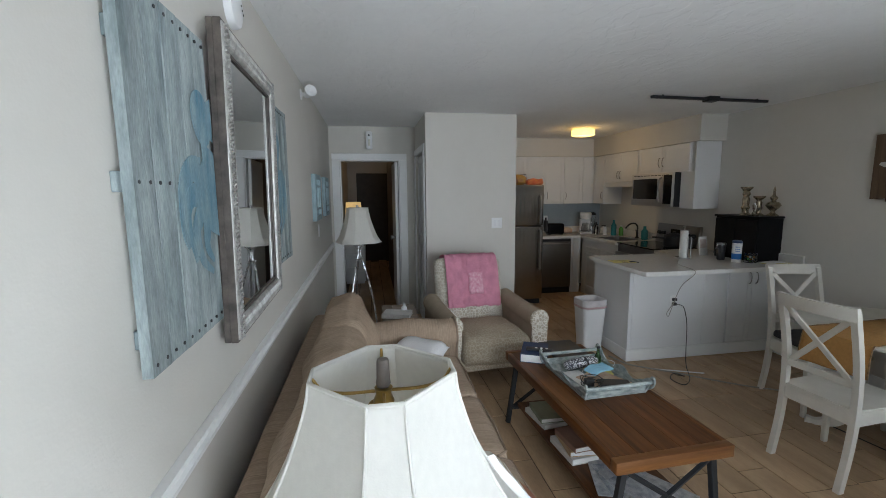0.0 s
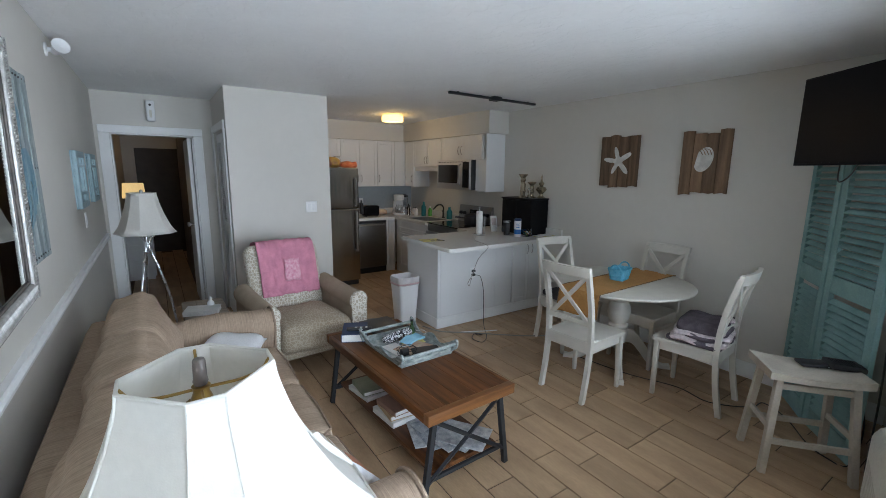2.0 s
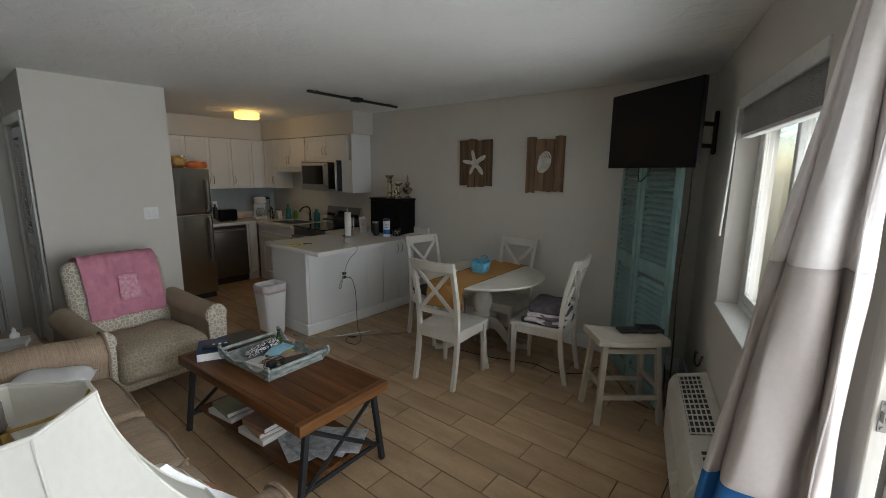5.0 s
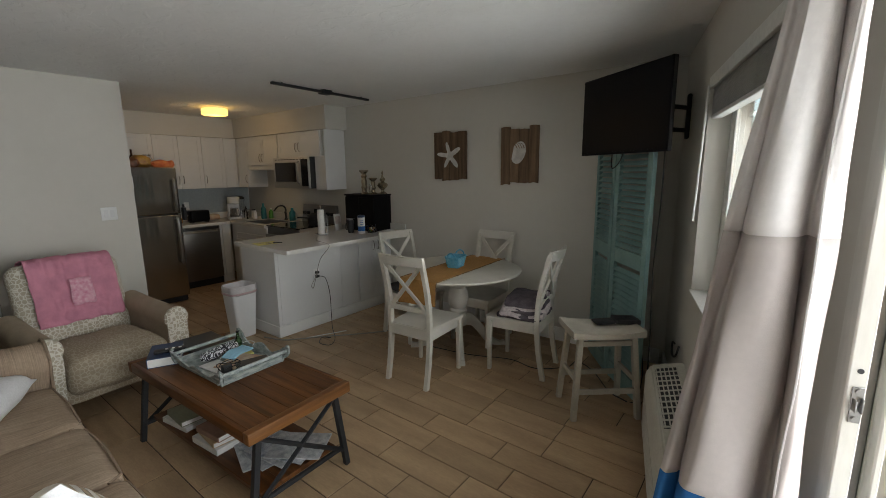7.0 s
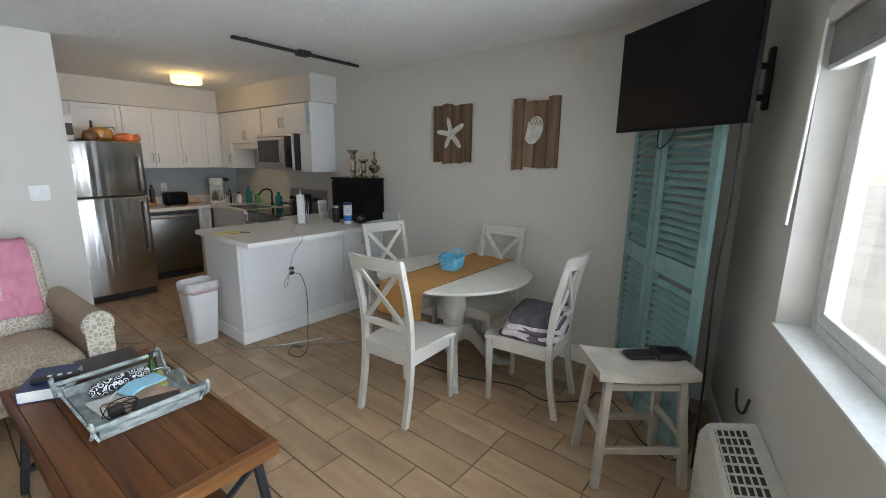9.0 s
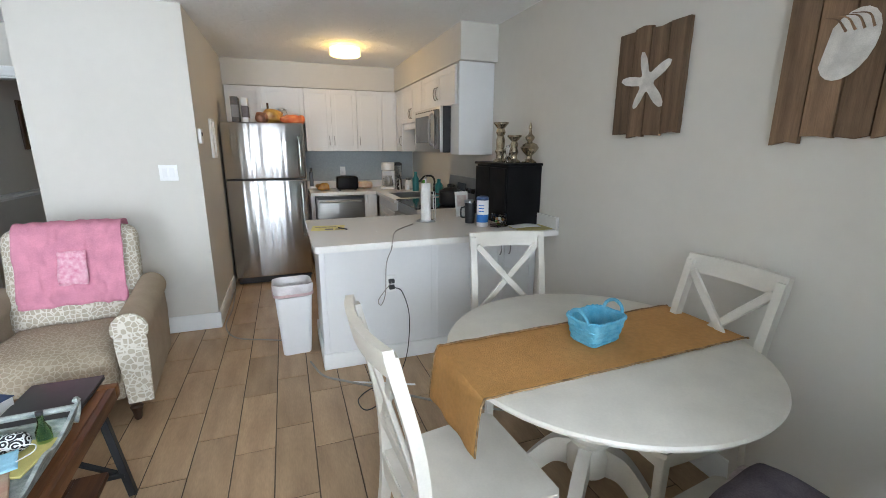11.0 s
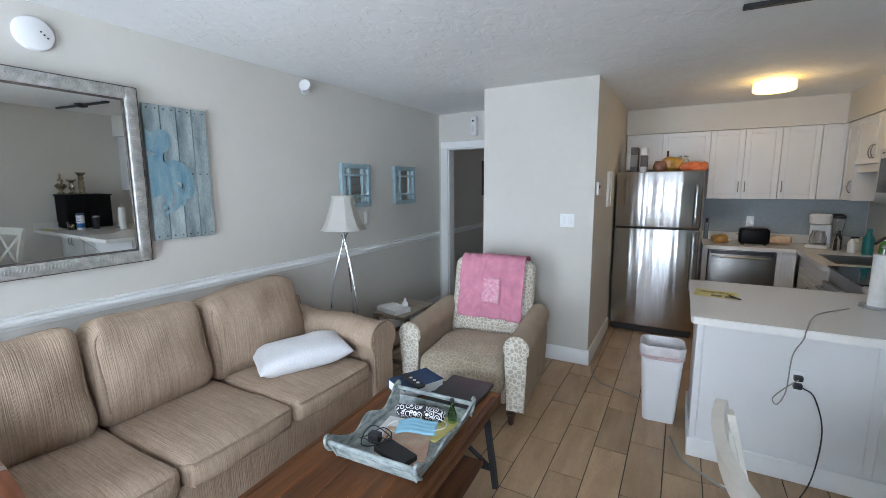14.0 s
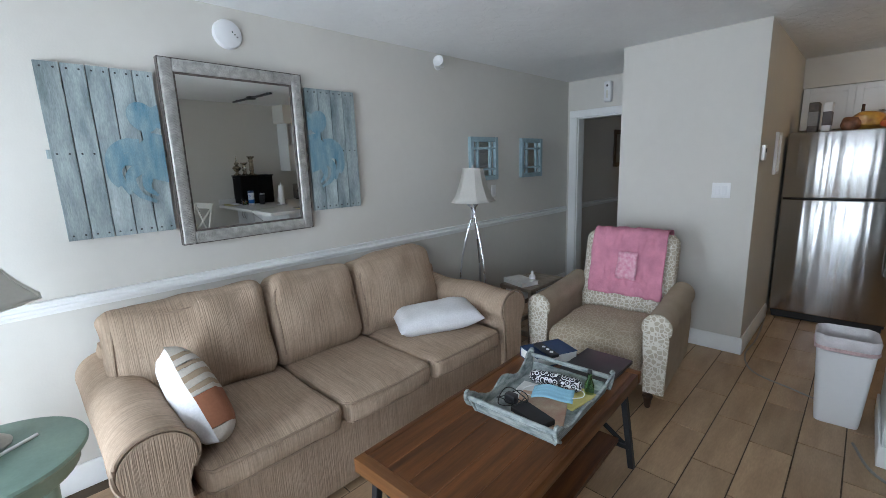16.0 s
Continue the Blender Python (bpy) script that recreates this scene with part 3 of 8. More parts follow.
# louvred closet doors in the hall side of the closet block
for k in range(2):
    d = thing("closet_door", pose(1.10, 4.66 + 0.395 * k, 0.02), "white louvred folding closet door, closed", "closet door", "closet doors")
    bm = B()
    box(bm, (0, 0, 0), (0.03, 0.055, 2.02), 0.003, 1)
    part("stile", bm, WHITE, d)
    bm = B()
    box(bm, (0, 0.335, 0), (0.03, 0.39, 2.02), 0.003, 1)
    part("stile", bm, WHITE, d)
    for z0, z1 in ((0, 0.13), (0.95, 1.06), (1.93, 2.02)):
        bm = B()
        box(bm, (0.001, 0.0555, z0), (0.029, 0.3345, z1), 0.002, 1)
        part("cross_rail", bm, WHITE, d)
    slat = B()
    box(slat, (-0.016, 0.056, -0.003), (0.016, 0.334, 0.003))
    bmesh.ops.transform(slat, matrix=pose(0.015, 0, 0, 0, 50, 0), verts=slat.verts)
    sm = mesh_of("louvre", slat, WHITE)
    for z0, n in ((0.145, 32), (1.075, 34)):
        for i in range(n):
            o = new("louvre", sm)
            o.parent, o.location = d, (0, 0, z0 + 0.025 * i)
for lo, hi in (((1.062, 4.575, 0), (1.0795, 4.65, 2.06)), ((1.062, 5.45, 0), (1.0795, 5.53, 2.06)), ((1.062, 4.575, 2.0605), (1.0795, 5.53, 2.135))):
    trim("closet_casing", lo, hi, "white painted casing round the closet doors")

# ------------------------------------------------------------------ window, blind and balcony door (in the wall's frame)
def in_wall(ob):
    ob.matrix_world = WALL
    return ob


win = in_wall(thing("window_1", None, "white vinyl sliding window in a deep reveal", "window", kind="structure"))
bm = B()
for lo, hi in (((U0, 0.11, 0.917), (U0 + 0.05, 0.17, 2.094)), ((U1 - 0.05, 0.11, 0.917), (U1, 0.17, 2.094)), ((U0 + 0.05, 0.11, 0.917), (U1 - 0.05, 0.17, 0.965)), ((U0 + 0.05, 0.11, 2.045), (U1 - 0.05, 0.17, 2.094))):
    box(bm, lo, hi, 0.003, 1)
part("window_frame", bm, VINYL, win)
mid = (U0 + U1) / 2
for k, (a, b, y) in enumerate(((U0 + 0.05, mid + 0.03, 0.112), (mid - 0.03, U1 - 0.05, 0.14))):
    bm = B()
    for lo, hi in (((a, y, 0.966), (a + 0.045, y + 0.026, 2.044)), ((b - 0.045, y, 0.966), (b, y + 0.026, 2.044)), ((a + 0.045, y, 0.966), (b - 0.045, y + 0.026, 1.015)), ((a + 0.045, y, 1.995), (b - 0.045, y + 0.026, 2.044))):
        box(bm, lo, hi, 0.003, 1)
    sash = part("sash", bm, VINYL, win)
    bm = B()
    box(bm, (a + 0.045, y + 0.011, 1.015), (b - 0.045, y + 0.015, 1.995))
    pane = part("pane", bm, GLASS, sash)
    pane.visible_shadow = False
bm = B()
box(bm, (U0 - 0.0, -0.012, 0.9165), (U1, 0.11, 0.9285), 0.004, 2)
part("window_sill", bm, VINYL, win)

blind = in_wall(thing("window_blind", None, "grey-white venetian blind drawn up to the window head", "blind"))
bm = B()
box(bm, (U0 + 0.012, 0.012, 2.045), (U1 - 0.012, 0.065, 2.09), 0.003, 1)
part("headrail", bm, VINYL, blind)
bm = B()
box(bm, (U0 + 0.006, -0.008, 2.03), (U1 - 0.006, 0.006, 2.094), 0.003, 1)
part("valance", bm, VINYL, blind)
sl = B()
box(sl, (U0 + 0.014, 0.014, -0.0015), (U1 - 0.014, 0.064, 0.0015))
sm = mesh_of("slat", sl, mat("blind_slat", (0.55, 0.54, 0.52), 0.5, var=0.06))
for i in range(22):
    o = new("slat", sm)
    o.parent, o.location = blind, (0, random.uniform(-0.002, 0.002), 1.905 + 0.0062 * i)
bm = B()
box(bm, (U0 + 0.014, 0.014, 1.88), (U1 - 0.014, 0.064, 1.90), 0.004, 1)
part("bottom_rail", bm, VINYL, blind)
bm = B()
tube(bm, [(U0 + 0.03, -0.012, 2.05), (U0 + 0.035, -0.02, 1.7), (U0 + 0.035, -0.03, 1.33)], 0.006, 8)
part("tilt_wand", bm, VINYL, blind, "white plastic tilt wand")

slider = in_wall(thing("door_2", None, "white aluminium balcony door, slid open", "door", kind="structure"))
ALUFRAME = mat("weathered_white_aluminium", (0.74, 0.73, 0.69), 0.45, var=0.12, scale=7, col2=(0.60, 0.575, 0.53), stretch=(1, 1, 0.2), fine=0.06)
for nm, lo, hi in (("door_frame", (D0, 0.05, 0.0), (D0 + 0.022, 0.19, 2.0)), ("door_frame", (D1 - 0.055, -0.006, 0.0), (D1, 0.19, 2.0)), ("door_frame", (D0, -0.006, 2.0005), (D1, 0.19, 2.06)), ("door_track", (D0 + 0.0555, 0.0, 0.0), (D1 - 0.0555, 0.19, 0.025)),
                   ("jamb_flange", (D0, -0.008, 0.0), (D0 + 0.05, 0.0225, 2.0)), ("jamb_groove", (D0 + 0.001, 0.0226, 0.0), (D0 + 0.018, 0.0499, 2.0)), ("jamb_rail", (D0 + 0.0225, 0.05, 0.026), (D0 + 0.05, 0.063, 2.0)),
                   ("jamb_rail", (D0 + 0.0225, 0.094, 0.026), (D0 + 0.05, 0.106, 2.0)), ("jamb_rail", (D0 + 0.0225, 0.15, 0.026), (D0 + 0.05, 0.165, 2.0))):
    bm = B()
    box(bm, lo, hi, 0.003, 1)
    part(nm, bm, BRONZE if nm == "jamb_groove" else ALUFRAME, slider)
for k, (a, y) in enumerate(((D1 - 0.87, 0.05), (D1 - 0.84, 0.11))):
    bm = B()
    w = 0.78
    for lo, hi in (((a, y, 0.03), (a + 0.06, y + 0.035, 1.99)), ((a + w - 0.06, y, 0.03), (a + w, y + 0.035, 1.99)), ((a + 0.06, y, 0.03), (a + w - 0.06, y + 0.035, 0.13)), ((a + 0.06, y, 1.92), (a + w - 0.06, y + 0.035, 1.99))):
        box(bm, lo, hi, 0.003, 1)
    leaf = part("sliding_panel", bm, VINYL, slider)
    bm = B()
    box(bm, (a + 0.06, y + 0.015, 0.13), (a + w - 0.06, y + 0.02, 1.92))
    pane = part("pane", bm, GLASS, leaf)
    pane.visible_shadow = False
bm = B()
box(bm, (D0 + 0.0502, 0.001, 1.155), (D0 + 0.053, 0.019, 1.225), 0.001, 1)
for z in (1.163, 1.217):
    cyl(bm, (D0 + 0.053, 0.010, z), (D0 + 0.0555, 0.010, z), 0.005, n=12)
box(bm, (D0 + 0.053, 0.003, 1.180), (D0 + 0.066, 0.0055, 1.203), 0.0008, 1)
box(bm, (D0 + 0.053, 0.0145, 1.177), (D0 + 0.062, 0.017, 1.206), 0.0008, 1)
part("latch_keeper", bm, STEEL, slider, "worn steel latch keeper")
bm = B()
cyl(bm, (D0 + 0.0502, 0.009, 1.255), (D0 + 0.0506, 0.009, 1.255), 0.005, n=14)
part("screw_hole", bm, DARK, slider)

# curtain drawn to the side of the balcony door
curt = in_wall(thing("curtain", None, "cream and taupe banded curtain with blue hem, drawn aside", "curtain"))


FOLDS = smooth_path([(2.89, -0.232, 0), (2.90, -0.226, 0), (2.893, -0.214, 0), (2.884, -0.206, 0), (2.90, -0.206, 0), (2.925, -0.209, 0), (2.935, -0.2, 0), (2.94, -0.168, 0), (2.93, -0.136, 0),
                     (2.908, -0.114, 0), (2.92, -0.114, 0), (2.95, -0.117, 0), (2.963, -0.115, 0), (2.963, -0.11, 0), (2.955, -0.1, 0), (2.935, -0.084, 0), (2.91, -0.078, 0), (2.885, -0.085, 0)], 5)


def curtain_band(name, z0, z1, material, nz):
    """Cloth gathered at the rod that opens out towards the floor."""
    bm = B()
    rows_ = []
    n = len(FOLDS) - 1
    for j in range(nz + 1):
        z = z0 + (z1 - z0) * j / nz
        row = []
        for i, p in enumerate(FOLDS):
            wave = 0.006 * math.sin(z * 3.1 + i * 0.10) + 0.0035 * math.sin(z * 11 + i * 0.3) + 0.006 * noise.noise(Vector((i * 0.16, z * 5.0, 3.0)))
            u = p[0] + (p[0] - 3.08) * (1.475 - z) * 0.40 + 0.75 * wave
            y = -0.11 + (p[1] + 0.11) * (1 + 1.475 - max(z, 0.6)) + 0.4 * wave
            row.append(bm.verts.new((u, y, z)))
        rows_.append(row)
    for a, b in zip(rows_, rows_[1:]):
        for i in range(n):
            bm.faces.new((a[i], a[i + 1], b[i + 1], b[i]))
    o = part(name, bm, material, curt, sharp=80)
    sol = o.modifiers.new("cloth", "SOLIDIFY")
    sol.thickness = 0.0015
    return o


def hem_edge(i, z0, z1):
    """Bright stitched edge that runs down one fold."""
    bm = B()
    p = FOLDS[i]
    pts = []
    for j in range(41):
        z = z0 + (z1 - z0) * j / 40
        wave = 0.006 * math.sin(z * 3.1 + i * 0.10) + 0.0035 * math.sin(z * 11 + i * 0.3) + 0.006 * noise.noise(Vector((i * 0.16, z * 5.0, 3.0)))
        pts.append((p[0] + (p[0] - 3.08) * (1.475 - z) * 0.40 + 0.75 * wave + 0.001, -0.11 + (p[1] + 0.11) * (1 + 1.475 - max(z, 0.6)) + 0.4 * wave, z))
    tube(bm, pts, 0.0022, 5)
    part("hem_seam", bm, CURTAIN, curt, "white stitched seam")


hem_edge(60, 0.975, 2.25)
curtain_band("upper_band", 1.505, 2.28, CURTAIN, 26)
curtain_band("middle_band", 0.975, 1.505, CURTAINTAUPE, 26)
curtain_band("hem_band", 0.05, 0.975, CURTAINBLUE, 10)
rod = in_wall(thing("curtain_rod", None, "dark metal curtain rod over the balcony door", "curtain rod"))
bm = B()
cyl(bm, (2.5, -0.115, 2.295), (4.45, -0.115, 2.295), 0.011)
part("rod", bm, BRONZE, rod)
for u in (2.56, 4.40):
    bm = B()
    box(bm, (u - 0.008, -0.104, 2.285), (u + 0.008, -0.0005, 2.315), 0.003, 1)
    part("bracket", bm, BRONZE, rod)

bm = B()
box(bm, (1.5, 0.2, -0.12), (5.4, 1.8, -0.02))
solid("balcony_floor", bm, CONCRETE, "pale concrete balcony floor outside the door", "balcony", "structure", m=WALL)
bm = B()
box(bm, (-400, -800, -12.2), (400, -2.5, -12.0))
solid("ground", bm, SAND, "pale sandy ground far below the balcony", "ground", "structure")
# ------------------------------------------------------------------ things on the walls
def plank_panel(name, m, w, h, n, material, label, ragged=0.0, seed=1, proud=0.02):
    """Boards side by side on two battens; local x along the wall, y out of it, z up."""
    rg = random.Random(seed)
    t = thing(name, m, label, "wall art", "")
    bw = w / n
    for k in range(n):
        bm = B()
        a = rg.uniform(-ragged, ragged)
        b = rg.uniform(-ragged, ragged)
        pts = [(k * bw + 0.0026, a), ((k + 0.45) * bw, a + rg.uniform(-ragged, ragged) * 0.5), ((k + 1) * bw - 0.0026, a + rg.uniform(-ragged, ragged) * 0.4),
               ((k + 1) * bw - 0.0026, h + b), ((k + 0.5) * bw, h + b + rg.uniform(-ragged, ragged) * 0.5), (k * bw + 0.0026, h + b)]
        prism(bm, pts, "y", 0.012, 0.012 + proud + rg.uniform(-0.002, 0.002))
        o = part("plank", bm, material, t)
        if ragged == 0:
            for z in (0.022, 0.5 * h, h - 0.022):
                for dx in (0.25, 0.75):
                    bm = B()
                    cyl(bm, ((k + dx) * bw, 0.012 + proud - 0.003, z), ((k + dx) * bw, 0.0148 + proud, z), 0.0045, n=8)
                    part("nail", bm, BLACKIRON, o)
    for z in (0.1 * h, 0.5 * h, 0.86 * h):
        bm = B()
        ext = 0.012 if ragged == 0 and 0.3 * h < z < 0.7 * h else -0.01
        box(bm, (-ext, 0.0, z - 0.02), (w + ext, 0.0118, z + 0.02), 0.002, 1)
        part("batten", bm, material, t)
    return t


def caps(bm):
    """Splits the many-sided ends of a prism into triangles."""
    bm.normal_update()
    bmesh.ops.triangulate(bm, faces=[f for f in bm.faces if len(f.verts) > 4])


def outline(name, pts, material, parent, y0, thick=0.0018):
    bm = B()
    prism(bm, pts, "y", y0, y0 + thick)
    caps(bm)
    return part(name, bm, material, parent)


def blob(cx, cz, rx, rz, rot=0.0, n=22, a0=0, a1=360):
    out = []
    for k in range(n):
        a = radians(a0 + (a1 - a0) * k / n)
        x, z = rx * math.cos(a), rz * math.sin(a)
        out.append((cx + x * math.cos(rot) - z * math.sin(rot), cz + x * math.sin(rot) + z * math.cos(rot)))
    return out


def limb(pts, w):
    """A tapering curved band through pts."""
    p = smooth_path([(x, 0, z) for x, z in pts], 5)
    left, right = [], []
    for i, a in enumerate(p):
        d = (p[min(i + 1, len(p) - 1)] - p[max(i - 1, 0)]).normalized()
        nrm = Vector((-d.z, 0, d.x))
        ww = w * (1 - 0.75 * i / (len(p) - 1))
        left.append(((a + nrm * ww).x, (a + nrm * ww).z))
        right.append(((a - nrm * ww).x, (a - nrm * ww).z))
    return left + right[::-1]


# wall frames: local x along the wall, y out into the room
def on_west(y, z):
    return pose(0.0005, y, z, 0, 0, -90)


def on_east(y, z):
    return pose(4.4195, y, z, 0, 0, 90)


crab1 = plank_panel("plank_painting", on_west(1.297, 1.248), 0.445, 0.797, 5, BLUEPLANK, "washed blue plank panel with half a painted crab", seed=3)
crab2 = plank_panel("plank_painting", on_west(2.49, 1.266), 0.372, 0.785, 4, BLUEPLANK, "washed blue plank panel with the other half of a painted crab", seed=5)
for t, f, w in ((crab1, 1, 0.0), (crab2, -1, 0.372)):
    def at(pts, f=f, w=w):
        return [(w + f * x, z) for x, z in pts]
    y0 = 0.0345
    outline("crab_body", at([(0.002, 0.25), (0.05, 0.265), (0.10, 0.285), (0.135, 0.33), (0.14, 0.39), (0.115, 0.44), (0.075, 0.475), (0.04, 0.50), (0.002, 0.49)]), CRABBLUE, t, y0)
    outline("crab_claw", at(blob(0.075, 0.575, 0.062, 0.075, -0.5)), CRABBLUE, t, y0 + 0.0003)
    outline("crab_claw", at([(0.002, 0.52), (0.03, 0.53), (0.05, 0.56), (0.04, 0.62), (0.002, 0.64)]), CRABBLUE, t, y0 + 0.0006)
    outline("crab_claw", at(limb([(0.055, 0.46), (0.07, 0.50), (0.085, 0.55)], 0.03)), CRABBLUE, t, y0 + 0.0009)
    for k, (path, wd) in enumerate((([(0.11, 0.43), (0.17, 0.435), (0.225, 0.39), (0.235, 0.29), (0.215, 0.24)], 0.040), ([(0.12, 0.37), (0.185, 0.365), (0.215, 0.31), (0.175, 0.20)], 0.036),
                                    ([(0.12, 0.33), (0.165, 0.28), (0.14, 0.20), (0.07, 0.155)], 0.030), ([(0.09, 0.29), (0.10, 0.23), (0.06, 0.185)], 0.026))):
        outline("crab_leg", at(limb(path, wd)), CRABBLUE, t, y0 + 0.0003 * (k + 1))

star = plank_panel("plank_sign", on_east(2.298, 1.535), 0.43, 0.49, 4, PALLET, "brown pallet wood sign with a white starfish", 0.018, 11)
pts = []
for k in range(60):
    a = radians(6 * k)
    reach = 0.112 * (1 + 0.14 * math.sin(2 * a + 0.6) + 0.08 * math.sin(3 * a))
    r = 0.046 + reach * (0.5 + 0.5 * math.cos(5 * (a - radians(80) + 0.10 * math.sin(a)))) ** 2.0
    pts.append((0.215 + r * math.cos(a), 0.245 + r * math.sin(a)))
outline("starfish", pts, STENCIL, star, 0.0345)
shell = plank_panel("plank_sign", on_east(1.49, 1.50), 0.40, 0.515, 4, PALLET, "brown pallet wood sign with a white seashell", 0.02, 17)
outline("seashell", blob(0.205, 0.285, 0.072, 0.108, 0.35, 18, 20, 330), STENCIL, shell, 0.0345)
for k in range(4):
    outline("shell_rib", limb([(0.145 + 0.024 * k, 0.325), (0.165 + 0.027 * k, 0.365), (0.21 + 0.024 * k, 0.378)], 0.0035), PALLET, shell, 0.0368)

# large silver mirror
mir = thing("wall_mirror", on_west(2.086, 1.163) @ pose(0, 0, 0, -0.9, 0, 1.6), "large silver wave-carved framed mirror on the wall", "mirror")
W, HH, F = 0.772, 0.953, 0.062
bm = B()
box(bm, (-0.004, 0.0, -0.004), (W + 0.004, 0.0201, HH + 0.004), 0.003, 1)
for lo, hi in (((-0.004, 0.0201, -0.004), (-0.0004, 0.04, HH + 0.004)), ((W + 0.0004, 0.0201, -0.004), (W + 0.004, 0.04, HH + 0.004)), ((-0.0004, 0.0201, -0.004), (W + 0.0004, 0.04, -0.0004)), ((-0.0004, 0.0201, HH + 0.0004), (W + 0.0004, 0.04, HH + 0.004))):
    box(bm, lo, hi)
part("backing", bm, DARKEDGE, mir)
for lo, hi in (((0, 0.0202, 0), (F, 0.045, HH)), ((W - F, 0.0202, 0), (W, 0.045, HH)), ((F, 0.0202, 0), (W - F, 0.045, F)), ((F, 0.0202, HH - F), (W - F, 0.045, HH))):
    bm = B()
    box(bm, lo, hi, 0.008, 3)
    o = part("frame_side", bm, SILVER, mir)
    bm = B()
    horiz = hi[0] - lo[0] > hi[2] - lo[2]
    L = (hi[0] - lo[0]) if horiz else (hi[2] - lo[2])
    n = int(L / 0.014)
    for k in range(n):
        q = (k + 0.5) * L / n
        if horiz:
            p = [(lo[0] + q - 0.008, 0.046, lo[2] + 0.012), (lo[0] + q + 0.004, 0.049, (lo[2] + hi[2]) / 2), (lo[0] + q - 0.004, 0.046, hi[2] - 0.012)]
        else:
            p = [(lo[0] + 0.012, 0.046, lo[2] + q - 0.008), ((lo[0] + hi[0]) / 2, 0.049, lo[2] + q + 0.004), (hi[0] - 0.012, 0.046, lo[2] + q - 0.004)]
        tube(bm, p, 0.0035, 5)
    part("wave_carving", bm, SILVER, o)
bm = B()
box(bm, (F, 0.0203, F), (W - F, 0.026, HH - F))
part("glass", bm, MIRROR, mir)
bm = B()
for lo, hi in (((F, 0.026, F), (F + 0.01, 0.034, HH - F)), ((W - F - 0.01, 0.026, F), (W - F, 0.034, HH - F)), ((F + 0.01, 0.026, F), (W - F - 0.01, 0.034, F + 0.01)), ((F + 0.01, 0.026, HH - F - 0.01), (W - F - 0.01, 0.034, HH - F))):
    box(bm, lo, hi, 0.002, 1)
part("inner_bead", bm, DARKEDGE, mir)

# two small pale blue window mirrors
for y, s in ((4.135, 0.41), (4.94, 0.40)):
    t = thing("window_pane_mirror", on_west(y, 1.375), "small pale blue window-pane mirror on the wall", "mirror", "small blue mirrors")
    h = 0.405
    bm = B()
    box(bm, (0.0, 0, 0), (s, 0.012, h), 0.002, 1)
    part("backing", bm, PALEBLUE, t)
    for lo, hi in (((0, 0.0122, 0), (0.045, 0.035, h)), ((s - 0.045, 0.0122, 0), (s, 0.035, h)), ((0.045, 0.0122, 0), (s - 0.045, 0.035, 0.045)), ((0.045, 0.0122, h - 0.045), (s - 0.045, 0.035, h))):
        bm = B()
        box(bm, lo, hi, 0.004, 1)
        part("frame_side", bm, PALEBLUE, t)
    bm = B()
    box(bm, (0.045, 0.0123, 0.045), (s - 0.045, 0.016, h - 0.045))
    part("glass", bm, MIRROR, t)
    for lo, hi in (((0.10, 0.016, 0.045), (0.122, 0.03, h - 0.045)), ((s - 0.122, 0.016, 0.045), (s - 0.10, 0.03, h - 0.045))):
        bm = B()
        box(bm, lo, hi, 0.002, 1)
        part("glazing_bar", bm, PALEBLUE, t)
    for z in (0.095, h - 0.115):
        bm = B()
        box(bm, (0.045, 0.0305, z), (s - 0.045, 0.034, z + 0.02), 0.001, 1)
        part("glazing_bar", bm, PALEBLUE, t)


def plate(m, n, label):
    """A switch plate with n rockers."""
    t = thing("light_switch", m, label, "light switch")
    w = 0.045 + 0.046 * (n - 1) + 0.03
    bm = B()
    box(bm, (-w / 2, 0, -0.058), (w / 2, 0.006, 0.058), 0.003, 2)
    part("plate", bm, WHITE, t)
    for k in range(n):
        x = (k - (n - 1) / 2) * 0.046
        bm = B()
        box(bm, (x - 0.016, 0.0062, -0.033), (x + 0.016, 0.0095, 0.033), 0.001, 1)
        part("rocker", bm, BIN, t)
    return t


plate(pose(1.865, 4.4995, 1.27, 0, 0, 180), 2, "white double rocker switch plate on the wall")
plate(on_west(4.09, 1.265), 1, "white single switch plate below the small mirrors")

smoke = thing("smoke_detector", on_west(1.695, 2.295), "round white smoke detector on the wall", "smoke detector")
bm = B()
lathe(bm, [(0.078, 0), (0.078, 0.012), (0.072, 0.026), (0.05, 0.034), (0.0, 0.036)], 32)
bmesh.ops.transform(bm, matrix=pose(0, 0, 0, -90, 0, 0), verts=bm.verts)
part("cover", bm, BIN, smoke)
for k in range(3):
    bm = B()
    cyl(bm, (-0.02 - 0.012 * k, 0.03, 0.01 - 0.012 * k), (-0.02 - 0.012 * k, 0.037, 0.01 - 0.012 * k), 0.004, n=10)
    part("indicator", bm, DARK, smoke)

spot = thing("wall_spotlight", on_west(3.36, 2.345), "small white swivel spotlight fixed to the wall", "spotlight")
bm = B()
lathe(bm, [(0.038, 0), (0.038, 0.008), (0.014, 0.014), (0.012, 0.05), (0.0, 0.052)], 20)
bmesh.ops.transform(bm, matrix=pose(0, 0, 0, -90, 0, 0), verts=bm.verts)
part("base", bm, BIN, spot)
bm = B()
lathe(bm, [(0.0, -0.03), (0.02, -0.03), (0.026, 0.0), (0.042, 0.06), (0.044, 0.07), (0.038, 0.066), (0.0, 0.055)], 20)
bmesh.ops.transform(bm, matrix=pose(0.01, 0.055, 0.0, 0, 78, 25), verts=bm.verts)
part("head", bm, BIN, spot)

